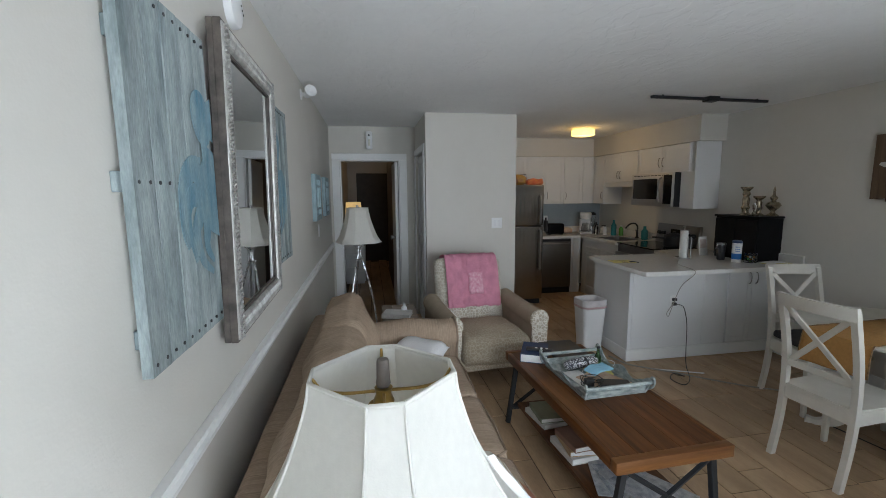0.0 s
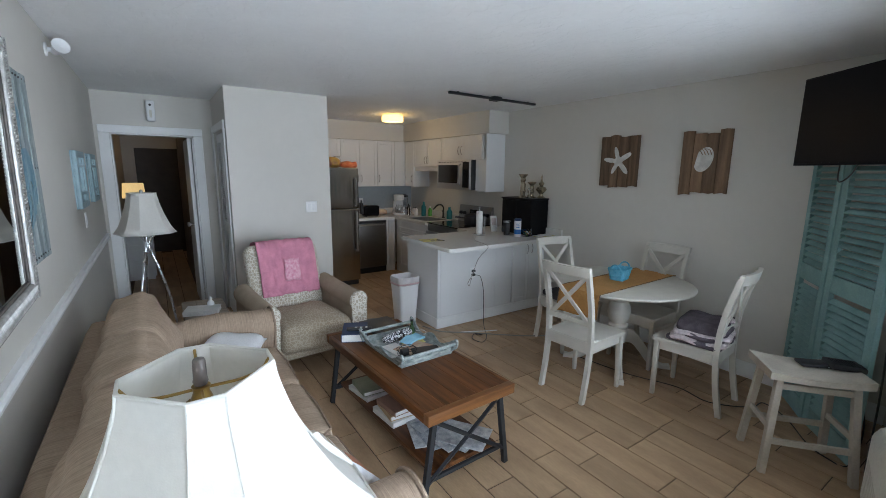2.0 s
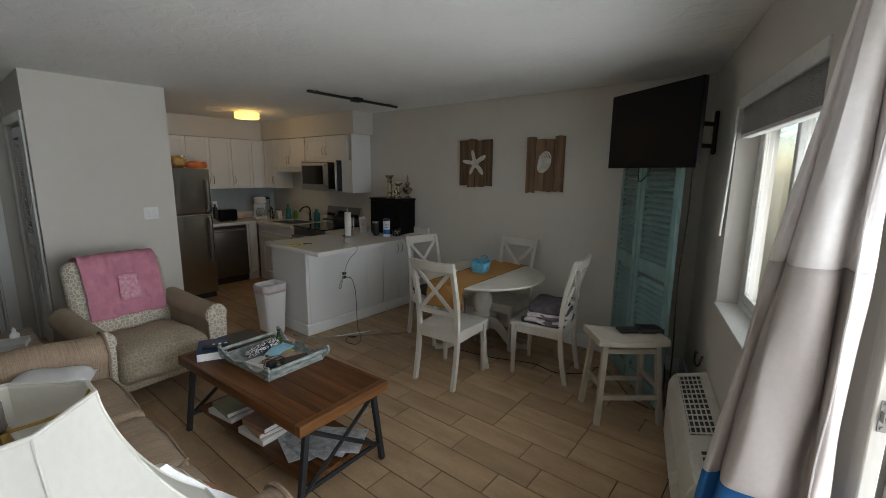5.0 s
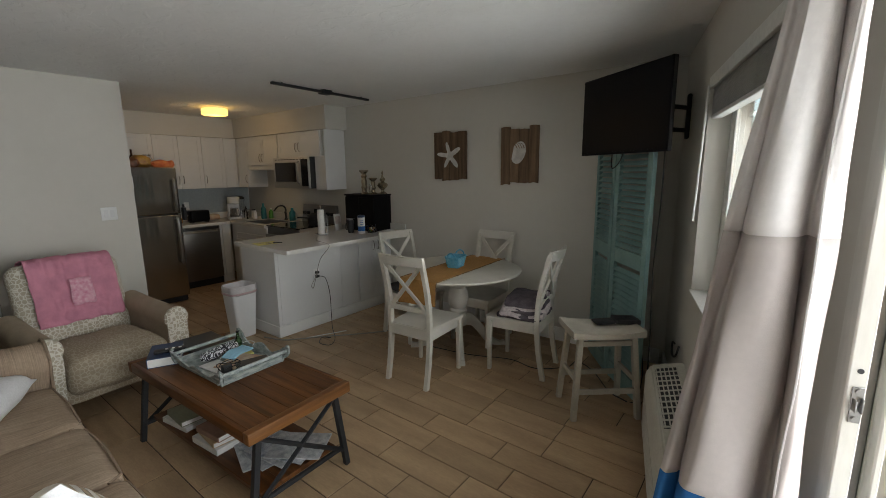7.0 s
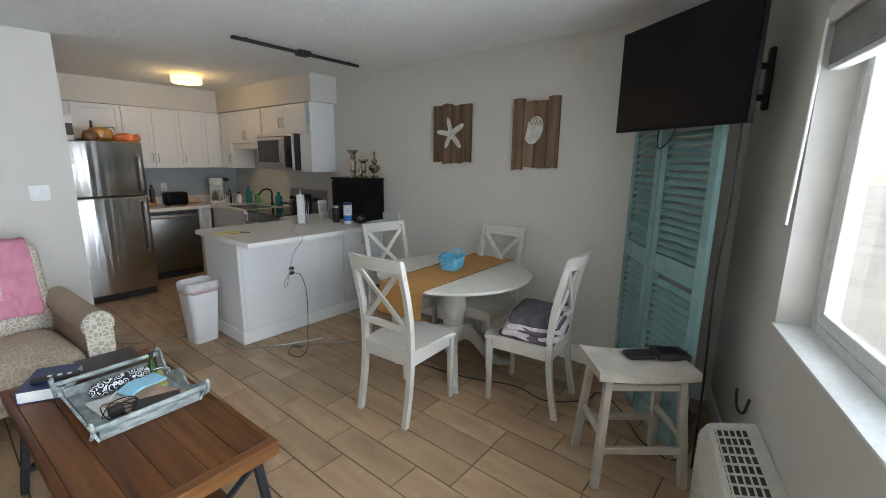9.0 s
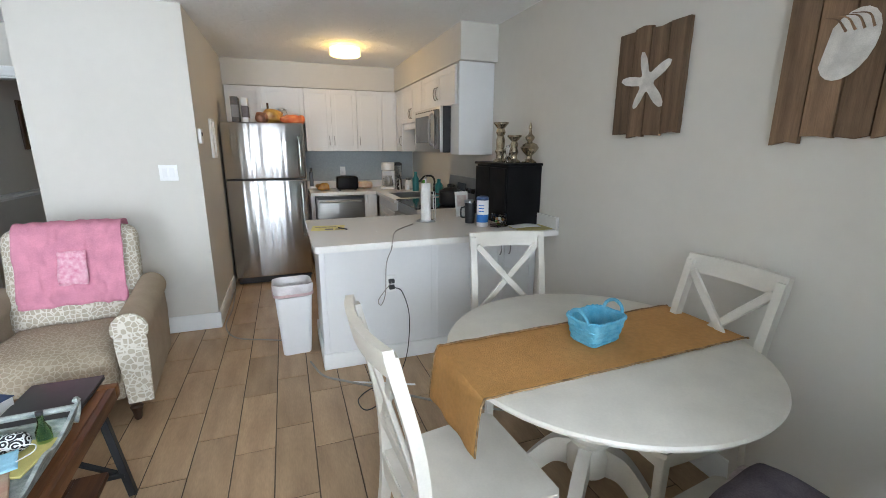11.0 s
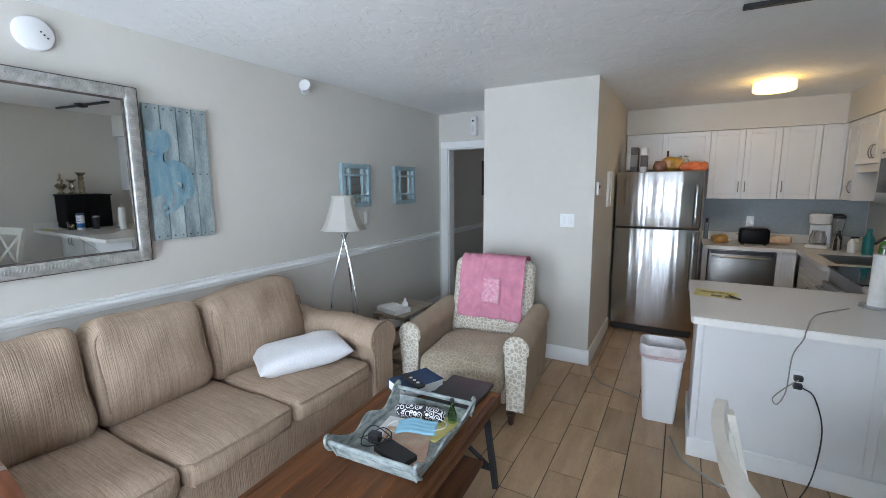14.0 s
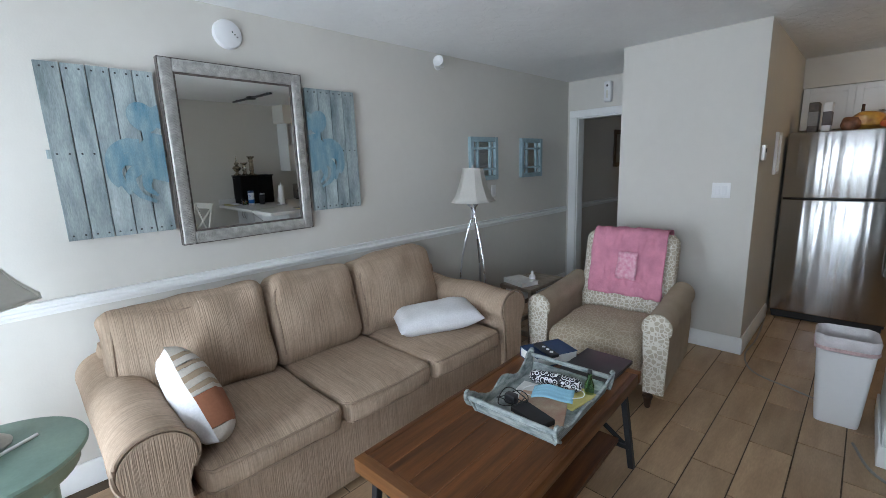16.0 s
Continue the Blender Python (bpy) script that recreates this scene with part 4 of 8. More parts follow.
fresh = thing("air_freshener", pose(0.50, HALL - 0.0005, 2.155, 0, 0, 180), "white automatic air freshener over the hall door", "air freshener")
bm = B()
box(bm, (-0.04, 0, 0), (0.04, 0.07, 0.22), 0.018, 4)
part("case", bm, BIN, fresh)
bm = B()
cyl(bm, (0, 0.066, 0.17), (0, 0.073, 0.17), 0.012)
part("nozzle", bm, DARK, fresh)
bm = B()
box(bm, (-0.012, 0.066, 0.04), (0.012, 0.0715, 0.12), 0.004, 2)
part("window", bm, ACWHITE, fresh)

th = thing("thermostat", pose(2.0805, 4.60, 1.54, 0, 0, -90), "small white thermostat on the closet wall", "thermostat")
bm = B()
box(bm, (-0.045, 0, -0.055), (0.045, 0.022, 0.055), 0.004, 2)
part("case", bm, BIN, th)
bm = B()
box(bm, (-0.025, 0.0222, 0.0), (0.025, 0.0235, 0.03))
part("display", bm, GRILLE, th)
bd = thing("wall_frame", pose(2.0805, 5.22, 1.36, 0, 0, -90), "narrow white framed board on the closet wall", "frame")
bm = B()
for lo, hi in (((-0.09, 0, 0), (-0.065, 0.022, 0.34)), ((0.065, 0, 0), (0.09, 0.022, 0.34)), ((-0.065, 0, 0), (0.065, 0.022, 0.025)), ((-0.065, 0, 0.315), (0.065, 0.022, 0.34))):
    box(bm, lo, hi, 0.003, 1)
part("frame", bm, WHITE, bd)
bm = B()
box(bm, (-0.065, 0, 0.025), (0.065, 0.01, 0.315))
part("board", bm, PAPER, bd)

# ------------------------------------------------------------------ ceiling fixtures
track = thing("track_light", pose(3.525, 3.44, H, 0, 0, 2.5), "slim black ceiling track with a central feed box", "track light")
bm = B()
box(bm, (-0.61, -0.018, -0.032), (0.61, 0.018, -0.01), 0.003, 1)
part("track", bm, BLACKIRON, track)
bm = B()
box(bm, (-0.055, -0.045, -0.042), (0.055, 0.045, -0.0005), 0.006, 2)
part("feed_box", bm, BLACKIRON, track)
for x in (-0.5, 0.5):
    bm = B()
    cyl(bm, (x, 0, -0.0105), (x, 0, -0.0005), 0.008, n=10)
    part("hanger", bm, BLACKIRON, track)

DRUM = mat("lit_drum", (0.85, 0.72, 0.45), 0.6, emit=((1.0, 0.60, 0.14), 1.5))
clight = thing("ceiling_light", pose(3.335, 5.42, H), "lit round drum ceiling light in the kitchen", "ceiling light")
bm = B()
lathe(bm, [(0.12, -0.02), (0.12, -0.0005)], 32)
part("canopy", bm, WHITE, clight)
bm = B()
lathe(bm, [(0.0, -0.098), (0.14, -0.097), (0.15, -0.09), (0.15, -0.022), (0.121, -0.021)], 40)
part("drum_shade", bm, DRUM, clight)
bulb("kitchen_bulb", (3.335, 5.42, 2.27), 1.7, (1.0, 0.68, 0.36), 0.13)
# ------------------------------------------------------------------ kitchen
def pull(bm, x, z, L=0.1, vertical=True, y=-0.0205):
    """A bowed bar handle on a door face at y."""
    h = L / 2
    if vertical:
        pts = [(x, y, z - h), (x, y - 0.016, z - h * 0.85), (x, y - 0.026, z), (x, y - 0.016, z + h * 0.85), (x, y, z + h)]
    else:
        pts = [(x - h, y, z), (x - h * 0.85, y - 0.016, z), (x, y - 0.026, z), (x + h * 0.85, y - 0.016, z), (x + h, y, z)]
    tube(bm, smooth_path(pts, 3), 0.0045, 6)


def cabinet(m, w, d, h, doors, label, name="wall_cabinet", group="", z_body=0.0):
    """A cupboard: front at y = 0 facing -y. doors: x0, x1, z0, z1, handle x (or None), handle z, upright?"""
    t = thing(name, m, label, "cabinet", group)
    bm = B()
    box(bm, (0, 0.0, z_body), (w, d, h), 0.001, 1)
    part("body", bm, CABWHITE, t)
    for x0, x1, z0, z1, hx, hz, up in doors:
        bm = B()
        box(bm, (x0 + 0.002, -0.014, z0 + 0.002), (x1 - 0.002, -0.0005, z1 - 0.002))
        r = 0.055 if min(x1 - x0, z1 - z0) > 0.2 else 0.03
        for lo, hi in (((x0 + 0.002, -0.02, z0 + 0.002), (x0 + r, -0.0141, z1 - 0.002)), ((x1 - r, -0.02, z0 + 0.002), (x1 - 0.002, -0.0141, z1 - 0.002)),
                       ((x0 + r, -0.02, z0 + 0.002), (x1 - r, -0.0141, z0 + r)), ((x0 + r, -0.02, z1 - r), (x1 - r, -0.0141, z1 - 0.002))):
            box(bm, lo, hi, 0.0015, 1)
        o = part("door" if z1 - z0 > 0.2 else "drawer", bm, CABWHITE, t)
        if hx is not None:
            bm = B()
            pull(bm, hx, hz, 0.11, up)
            part("handle", bm, BRONZE, o, "brushed nickel bow handle")
    return t


def north(x, y, z):
    return pose(x, y, z)


def east(y, x, z):
    """Faces -x; local x runs towards smaller y, starting at y."""
    return pose(x, y, z, 0, 0, -90)


cabinet(north(2.09, 6.5, 1.74), 0.865, 0.3, 0.412, [(0.0, 0.39, 0, 0.41, None, 0, 1), (0.39, 0.865, 0, 0.41, None, 0, 1)], "white shaker wall cabinet over the fridge", group="kitchen wall cabinets")
cabinet(north(2.956, 6.5, 1.405), 0.634, 0.3, 0.747, [(0, 0.317, 0, 0.745, 0.285, 0.13, 1), (0.317, 0.634, 0, 0.745, 0.345, 0.13, 1)], "white two-door shaker wall cabinet", group="kitchen wall cabinets")
cabinet(north(3.591, 6.5, 1.405), 0.32, 0.3, 0.747, [(0, 0.32, 0, 0.745, 0.03, 0.13, 1)], "white single-door shaker wall cabinet", group="kitchen wall cabinets")
cabinet(north(3.912, 6.5, 1.405), 0.505, 0.3, 0.747, [(0, 0.19, 0, 0.745, None, 0.13, 1)], "white corner wall cabinet", group="kitchen wall cabinets")
cabinet(east(6.47, 4.12, 1.405), 0.30, 0.298, 0.747, [(0, 0.30, 0, 0.745, 0.27, 0.13, 1)], "white shaker wall cabinet beside the sink", group="kitchen wall cabinets")
cabinet(east(6.165, 4.12, 1.735), 0.84, 0.298, 0.417, [(0, 0.42, 0, 0.415, 0.39, 0.10, 1), (0.42, 0.84, 0, 0.415, 0.45, 0.10, 1)], "short white wall cabinet over the sink", group="kitchen wall cabinets")
bm = B()
box(bm, (4.125, 5.33, 1.665), (4.145, 6.163, 1.733), 0.002, 1)
solid("valance_board", bm, CABWHITE, "white valance board under the sink cabinet", "trim")
cabinet(east(5.32, 4.12, 1.825), 0.98, 0.298, 0.327, [(0.02, 0.49, 0, 0.325, 0.455, 0.13, 1), (0.49, 0.96, 0, 0.325, 0.525, 0.13, 1)], "short white wall cabinet over the microwave", group="kitchen wall cabinets")
end_cab = cabinet(east(4.495, 4.115, 1.40), 0.225, 0.303, 0.424, [], "white end panel cabinet beside the microwave", group="kitchen wall cabinets")
bm = B()
box(bm, (4.098, 4.255, 1.40), (4.4185, 4.2695, 2.154), 0.002, 1)
ep = part("end_panel", bm, CABWHITE, end_cab)
ep.matrix_parent_inverse = end_cab.matrix_world.inverted()

mw = thing("microwave", east(5.31, 4.03, 1.415), "stainless over-range microwave with a dark window", "microwave")
bm = B()
box(bm, (0, 0.02, 0), (0.80, 0.388, 0.408), 0.004, 1)
part("body", bm, DARK, mw)
bm = B()
box(bm, (0, -0.012, 0.0), (0.80, 0.0195, 0.408), 0.006, 2)
d = part("front", bm, mat("bright_stainless", (0.62, 0.61, 0.60), 0.38, metal=0.9, var=0.04, scale=4, stretch=(30, 1, 1), fine=0.03), mw)
bm = B()
box(bm, (0.04, -0.0155, 0.085), (0.53, -0.0122, 0.34), 0.002, 1)
part("window", bm, BLACKGLASS, d)
bm = B()
box(bm, (0.645, -0.0155, 0.03), (0.79, -0.0122, 0.38), 0.002, 1)
part("control_panel", bm, BLACKGLASS, mw)
bm = B()
tube(bm, smooth_path([(0.60, -0.013, 0.06), (0.60, -0.045, 0.09), (0.60, -0.05, 0.2), (0.60, -0.045, 0.32), (0.60, -0.013, 0.35)], 4), 0.011, 8)
part("handle", bm, STEEL, d)
bm = B()
for k in range(10):
    box(bm, (0.05 + 0.07 * k, -0.0135, 0.375), (0.10 + 0.07 * k, -0.0122, 0.385))
part("vent_slots", bm, GRILLE, mw)

# fridge
FRONT = brushed_front("brushed_steel_front")
fr = thing("refrigerator", pose(2.105, 5.63, 0), "stainless top-freezer refrigerator with dark sides", "refrigerator")
bm = B()
box(bm, (0.004, 0.075, 0.03), (0.782, 0.76, 1.69), 0.006, 2)
part("body", bm, mat("fridge_side", (0.06, 0.06, 0.062), 0.5, var=0.05, bump=0.1, bscale=300), fr)
for z0, z1, hz0, hz1 in ((0.075, 1.12, 0.52, 1.08), (1.132, 1.70, 1.17, 1.56)):
    bm = B()
    box(bm, (0, 0, z0), (0.786, 0.072, z1), 0.012, 3)
    d = part("door", bm, FRONT, fr)
    bm = B()
    x = 0.735
    tube(bm, smooth_path([(x, 0.0, hz0), (x, -0.04, hz0 + 0.02), (x, -0.045, (hz0 + hz1) / 2), (x, -0.04, hz1 - 0.02), (x, 0.0, hz1)], 4), 0.012, 8)
    part("handle", bm, STEEL, d)
bm = B()
box(bm, (0.02, 0.03, 0.005), (0.765, 0.075, 0.072), 0.003, 1)
part("kick_grille", bm, DARK, fr)
for x in (0.04, 0.745):
    bm = B()
    cyl(bm, (x, 0.06, 0.0), (x, 0.06, 0.03), 0.018)
    part("foot", bm, DARK, fr)

# things on top of the fridge
def carton(name, m, size, material, label, lid=None):
    t = thing(name, m, label, "box")
    bm = B()
    box(bm, (-size[0] / 2, -size[1] / 2, 0), (size[0] / 2, size[1] / 2, size[2]), 0.003, 1)
    part("carton", bm, material, t)
    bm = B()
    box(bm, (-size[0] / 2 - 0.0006, -size[1] / 2 - 0.0006, size[2] * 0.25), (size[0] / 2 + 0.0006, size[1] / 2 + 0.0006, size[2] * 0.7))
    part("band", bm, lid or PAPER, t)
    return t


carton("food_carton", pose(2.24, 5.93, 1.691), (0.07, 0.2, 0.27), DARKEDGE, "tall dark food carton on the fridge", mat("carton_band", (0.3, 0.28, 0.27), 0.6))
carton("food_carton", pose(2.335, 5.92, 1.691), (0.06, 0.2, 0.26), BIN, "tall white food carton on the fridge", mat("carton_band_dark", (0.12, 0.1, 0.1), 0.6))


def bag(name, at, size, material, label, seed):
    bm = B()
    soft_block(bm, (-size[0] / 2, -size[1] / 2, 0), (size[0] / 2, size[1] / 2, size[2]), min(size) * 0.4, 9, (0, 0, 0.01), 0.022, seed, None, 14)
    low = min(v.co.z for v in bm.verts)
    for v in bm.verts:
        v.co.z -= low
    t = thing(name, pose(*at), label, "food bag")
    part("bag_body", bm, material, t)
    bm = B()
    box(bm, (-size[0] * 0.2, -0.004, size[2] * 0.9), (size[0] * 0.2, 0.004, size[2] * 1.18), 0.003, 2)
    part("twisted_top", bm, material, t)


bag("snack_bag", (2.60, 5.86, 1.691), (0.2, 0.18, 0.13), AMBER, "amber snack bag on the fridge", 1.0)
bag("snack_bag", (2.50, 5.82, 1.691), (0.12, 0.14, 0.10), mat("brown_bag", (0.32, 0.13, 0.06), 0.5, var=0.3, scale=20), "brown snack bag on the fridge", 2.0)
bag("chip_bag", (2.80, 5.80, 1.691), (0.24, 0.2, 0.07), ORANGE, "orange-red chip bag lying on the fridge", 3.0)
jar = thing("glass_jar", pose(2.70, 5.95, 1.691), "clear glass jar on the fridge", "jar")
bm = B()
lathe(bm, [(0.05, 0), (0.055, 0.01), (0.055, 0.12), (0.045, 0.14), (0.045, 0.155), (0.041, 0.155), (0.041, 0.14), (0.05, 0.12), (0.05, 0.012), (0.0, 0.01)], 20)
part("jar_body", bm, GLASS, jar)
bm = B()
lathe(bm, [(0.048, 0.1555), (0.048, 0.17), (0.0, 0.172)], 20)
part("lid", bm, CHROME, jar)
bot = thing("wine_bottle", pose(2.555, 6.0, 1.691), "dark slim bottle on the fridge", "bottle")
bm = B()
lathe(bm, [(0.03, 0), (0.032, 0.01), (0.032, 0.13), (0.012, 0.17), (0.011, 0.23), (0.0, 0.231)], 18)
part("bottle_body", bm, mat("dark_bottle", (0.05, 0.02, 0.015), 0.2), bot)
bm = B()
lathe(bm, [(0.0325, 0.04), (0.0325, 0.11)], 18)
part("label", bm, PAPER, bot)

# base cabinets, dishwasher, worktops
cabinet(north(2.95, 6.21, 0.0), 0.05, 0.585, 0.872, [], "white filler beside the fridge", "base_cabinet", z_body=0.0)
dw = thing("dishwasher", pose(3.005, 6.2, 0.0), "stainless dishwasher under the worktop", "dishwasher")
bm = B()
box(bm, (0.003, 0.03, 0.09), (0.597, 0.59, 0.87))
part("tub", bm, DARK, dw)
bm = B()
box(bm, (0.003, -0.01, 0.10), (0.597, 0.0295, 0.868), 0.006, 2)
d = part("door", bm, mat("dark_stainless", (0.22, 0.21, 0.20), 0.36, metal=1.0, var=0.05, scale=4, stretch=(1, 1, 30), fine=0.03), dw)
bm = B()
box(bm, (0.02, -0.013, 0.825), (0.58, -0.0105, 0.860), 0.001, 1)
part("control_strip", bm, DARK, d)
bm = B()
tube(bm, smooth_path([(0.06, -0.01, 0.80), (0.07, -0.045, 0.80), (0.3, -0.05, 0.80), (0.53, -0.045, 0.80), (0.54, -0.01, 0.80)], 4), 0.011, 8)
part("handle", bm, STEEL, d)
bm = B()
box(bm, (0.003, 0.02, 0.0), (0.597, 0.05, 0.088))
part("toe_kick", bm, DARK, dw)
cabinet(north(3.607, 6.21, 0.0), 0.155, 0.585, 0.872, [(0.03, 0.155, 0.1, 0.868, None, 0, 1)], "white corner base cabinet", "base_cabinet", z_body=0.0)
cabinet(east(6.2, 3.79, 0.0), 0.13, 0.625, 0.872, [], "white corner base filler", "base_cabinet")
cabinet(east(6.065, 3.79, 0.0), 0.86, 0.625, 0.76, [(0, 0.43, 0.1, 0.66, 0.40, 0.58, 1), (0.43, 0.86, 0.1, 0.66, 0.46, 0.58, 1), (0, 0.43, 0.665, 0.76, None, 0, 1), (0.43, 0.86, 0.665, 0.76, None, 0, 1)], "white sink base cabinet", "base_cabinet", "base cabinets")
bm = B()
box(bm, (3.78, 5.21, 0.7605), (3.799, 6.065, 0.872))
solid("sink_apron", bm, CABWHITE, "white apron panel in front of the sink", "panel")

bm = B()
# worktop along the back and the right, with an opening for the sink
for lo, hi in (((2.95, 6.17, 0.875), (4.418, 6.798, 0.915)), ((3.75, 5.21, 0.875), (3.86, 6.1695, 0.915)), ((4.27, 5.21, 0.875), (4.418, 6.1695, 0.915)), ((3.86, 5.95, 0.875), (4.27, 6.1695, 0.915)), ((3.86, 5.21, 0.875), (4.27, 5.36, 0.915))):
    box(bm, lo, hi)
solid("worktop", bm, QUARTZ, "white speckled quartz worktop along the kitchen walls", "worktop")
bm = B()
box(bm, (2.95, 6.778, 0.9155), (4.39, 6.7985, 1.01), 0.002, 1)
box(bm, (4.398, 5.21, 0.9155), (4.4185, 6.776, 1.01), 0.002, 1)
solid("splash_strip", bm, QUARTZ, "low white quartz upstand behind the worktop", "upstand")
bm = B()
box(bm, (2.95, 6.7945, 1.0105), (4.41, 6.7992, 1.4045))
solid("backsplash_wall", bm, BACKSPLASH, "blue-grey painted wall between worktop and cabinets", "wall", "structure")

sink = thing("kitchen_sink", pose(3.86, 5.36, 0.9), "stainless sink set in the worktop", "sink")
bm = B()
for lo, hi in (((0.001, 0.001, -0.13), (0.006, 0.589, 0.012)), ((0.404, 0.001, -0.13), (0.409, 0.589, 0.012)), ((0.006, 0.001, -0.13), (0.404, 0.006, 0.012)), ((0.006, 0.584, -0.13), (0.404, 0.589, 0.012)), ((0.006, 0.006, -0.135), (0.404, 0.584, -0.13))):
    box(bm, lo, hi)
part("basin", bm, STEEL, sink)
bm = B()
cyl(bm, (0.2, 0.29, -0.13), (0.2, 0.29, -0.126), 0.04)
part("drain", bm, CHROME, sink)
tap = thing("faucet", pose(4.335, 5.6, 0.9155), "dark arched kitchen faucet", "faucet")
bm = B()
lathe(bm, [(0.028, 0), (0.026, 0.012), (0.016, 0.03), (0.015, 0.09), (0.0, 0.092)], 18)
part("base", bm, DARK, tap)
bm = B()
tube(bm, smooth_path([(0, 0, 0.085), (0, 0, 0.17), (-0.04, 0, 0.215), (-0.12, 0, 0.21), (-0.19, 0, 0.15)], 5), 0.012, 10)
part("spout", bm, DARK, tap)
bm = B()
tube(bm, [(0, 0.01, 0.08), (0.01, 0.05, 0.12)], 0.007, 8)
part("lever", bm, DARK, tap)

stove = thing("electric_range", east(5.205, 3.76, 0.0), "stainless electric range with black glass top", "range")
bm = B()
box(bm, (0.003, 0.03, 0.05), (0.757, 0.65, 0.905), 0.003, 1)
part("body", bm, STEEL, stove)
bm = B()
box(bm, (0.0035, 0.01, 0.906), (0.7565, 0.60, 0.922), 0.004, 1)
part("cooktop", bm, BLACKGLASS, stove)
bm = B()
box(bm, (0.01, -0.012, 0.22), (0.75, 0.0295, 0.80), 0.006, 2)
od = part("oven_door", bm, STEEL, stove)
bm = B()
box(bm, (0.09, -0.015, 0.34), (0.67, -0.0122, 0.66), 0.003, 1)
part("oven_window", bm, BLACKGLASS, od)
bm = B()
tube(bm, [(0.06, -0.013, 0.755), (0.06, -0.05, 0.755), (0.70, -0.05, 0.755), (0.70, -0.013, 0.755)], 0.011, 8)
part("handle", bm, STEEL, od)
bm = B()
prism(bm, [(0.585, 0.9225), (0.656, 0.9225), (0.656, 1.17), (0.625, 1.17)], "x", 0.0035, 0.7565)
cp = part("control_panel", bm, STEEL, stove)
bm = B()
prism(bm, [(0.5895, 0.99), (0.6065, 1.11), (0.604, 1.1105), (0.587, 0.9905)], "x", 0.28, 0.50)
part("display", bm, BLACKGLASS, cp)
for x in (0.07, 0.16, 0.60, 0.69):
    bm = B()
    cyl(bm, (x, 0.606, 1.05), (x, 0.572, 1.056), 0.026, 0.021, 18)
    part("knob", bm, DARK, cp)
kettle = thing("cooking_pot", pose(4.17, 4.62, 0.923), "black cooking pot on the range", "pot")
bm = B()
lathe(bm, [(0.0, 0.0), (0.10, 0.0), (0.115, 0.02), (0.115, 0.12), (0.11, 0.12), (0.11, 0.02), (0.0, 0.01)], 26)
part("pot_body", bm, DARK, kettle)
bm = B()
lathe(bm, [(0.116, 0.1205), (0.11, 0.135), (0.05, 0.16), (0.012, 0.165), (0.016, 0.185), (0.0, 0.188)], 26)
part("lid", bm, BLACKIRON, kettle)
bm = B()
tube(bm, [(-0.114, 0, 0.10), (-0.2, 0.02, 0.115), (-0.27, 0.03, 0.12)], 0.011, 8)
part("pot_handle", bm, DARK, kettle)

# peninsula
pen = thing("peninsula_cabinet", pose(2.847, 3.482, 0.0), "white peninsula cabinet with plain panels", "cabinet")
bm = B()
box(bm, (0, 0, 0), (1.57, 0.635, 0.872), 0.002, 1)
part("body", bm, CABWHITE, pen)
for x0, x1 in ((0.0, 0.75), (0.755, 1.04)):
    bm = B()
    box(bm, (x0 + 0.03, -0.006, 0.125), (x1 - 0.003, -0.0005, 0.865), 0.002, 1)
    part("front_panel", bm, CABWHITE, pen)
for x0, x1, hx in ((1.045, 1.30, 1.265), (1.303, 1.565, 1.338)):
    bm = B()
    box(bm, (x0, -0.014, 0.125), (x1, -0.0005, 0.865))
    for lo, hi in (((x0, -0.02, 0.125), (x0 + 0.05, -0.0141, 0.865)), ((x1 - 0.05, -0.02, 0.125), (x1, -0.0141, 0.865)), ((x0 + 0.05, -0.02, 0.125), (x1 - 0.05, -0.0141, 0.175)), ((x0 + 0.05, -0.02, 0.815), (x1 - 0.05, -0.0141, 0.865))):
        box(bm, lo, hi, 0.0015, 1)
    d = part("door", bm, CABWHITE, pen)
    bm = B()
    pull(bm, hx, 0.76, 0.11)
    part("handle", bm, BRONZE, d, "brushed nickel bow handle")
bm = B()
box(bm, (-0.014, -0.014, 0.0015), (1.565, -0.0005, 0.115), 0.004, 1)
box(bm, (-0.014, -0.0005, 0.0015), (-0.0005, 0.635, 0.115), 0.004, 1)
part("skirting", bm, WHITE, pen)
bm = B()
box(bm, (-0.006, -0.006, 0.115), (0.028, -0.0005, 0.872), 0.002, 1)
part("corner_trim", bm, CABWHITE, pen)

bm = B()
pts = [(2.835, 3.195), (4.4185, 3.195), (4.4185, 4.435), (3.775, 4.435), (3.775, 4.165), (2.80, 4.165), (2.80, 3.225), (2.81, 3.203)]
prism(bm, pts, "z", 0.8755, 0.915)
bmesh.ops.bevel(bm, geom=[e for e in bm.edges if abs(e.verts[0].co.z - e.verts[1].co.z) < 1e-5], offset=0.004, segments=2, affect="EDGES")
solid("peninsula_worktop", bm, QUARTZ, "white quartz peninsula worktop with an overhang", "worktop")
bm = B()
box(bm, (4.395, 3.197, 0.9155), (4.4185, 3.62, 1.0), 0.003, 1)
solid("splash_strip", bm, QUARTZ, "low white quartz upstand against the wall", "upstand")

out = thing("power_outlet", pose(3.30, 3.4755, 0.565), "white double power outlet with black plugs", "outlet")
bm = B()
box(bm, (-0.036, -0.006, -0.058), (0.036, 0.0, 0.058), 0.003, 2)
part("plate", bm, WHITE, out)
for z in (0.022, -0.02):
    bm = B()
    box(bm, (-0.018, -0.036, z - 0.014), (0.02, -0.0062, z + 0.014), 0.005, 2)
    part("plug", bm, DARK, out)


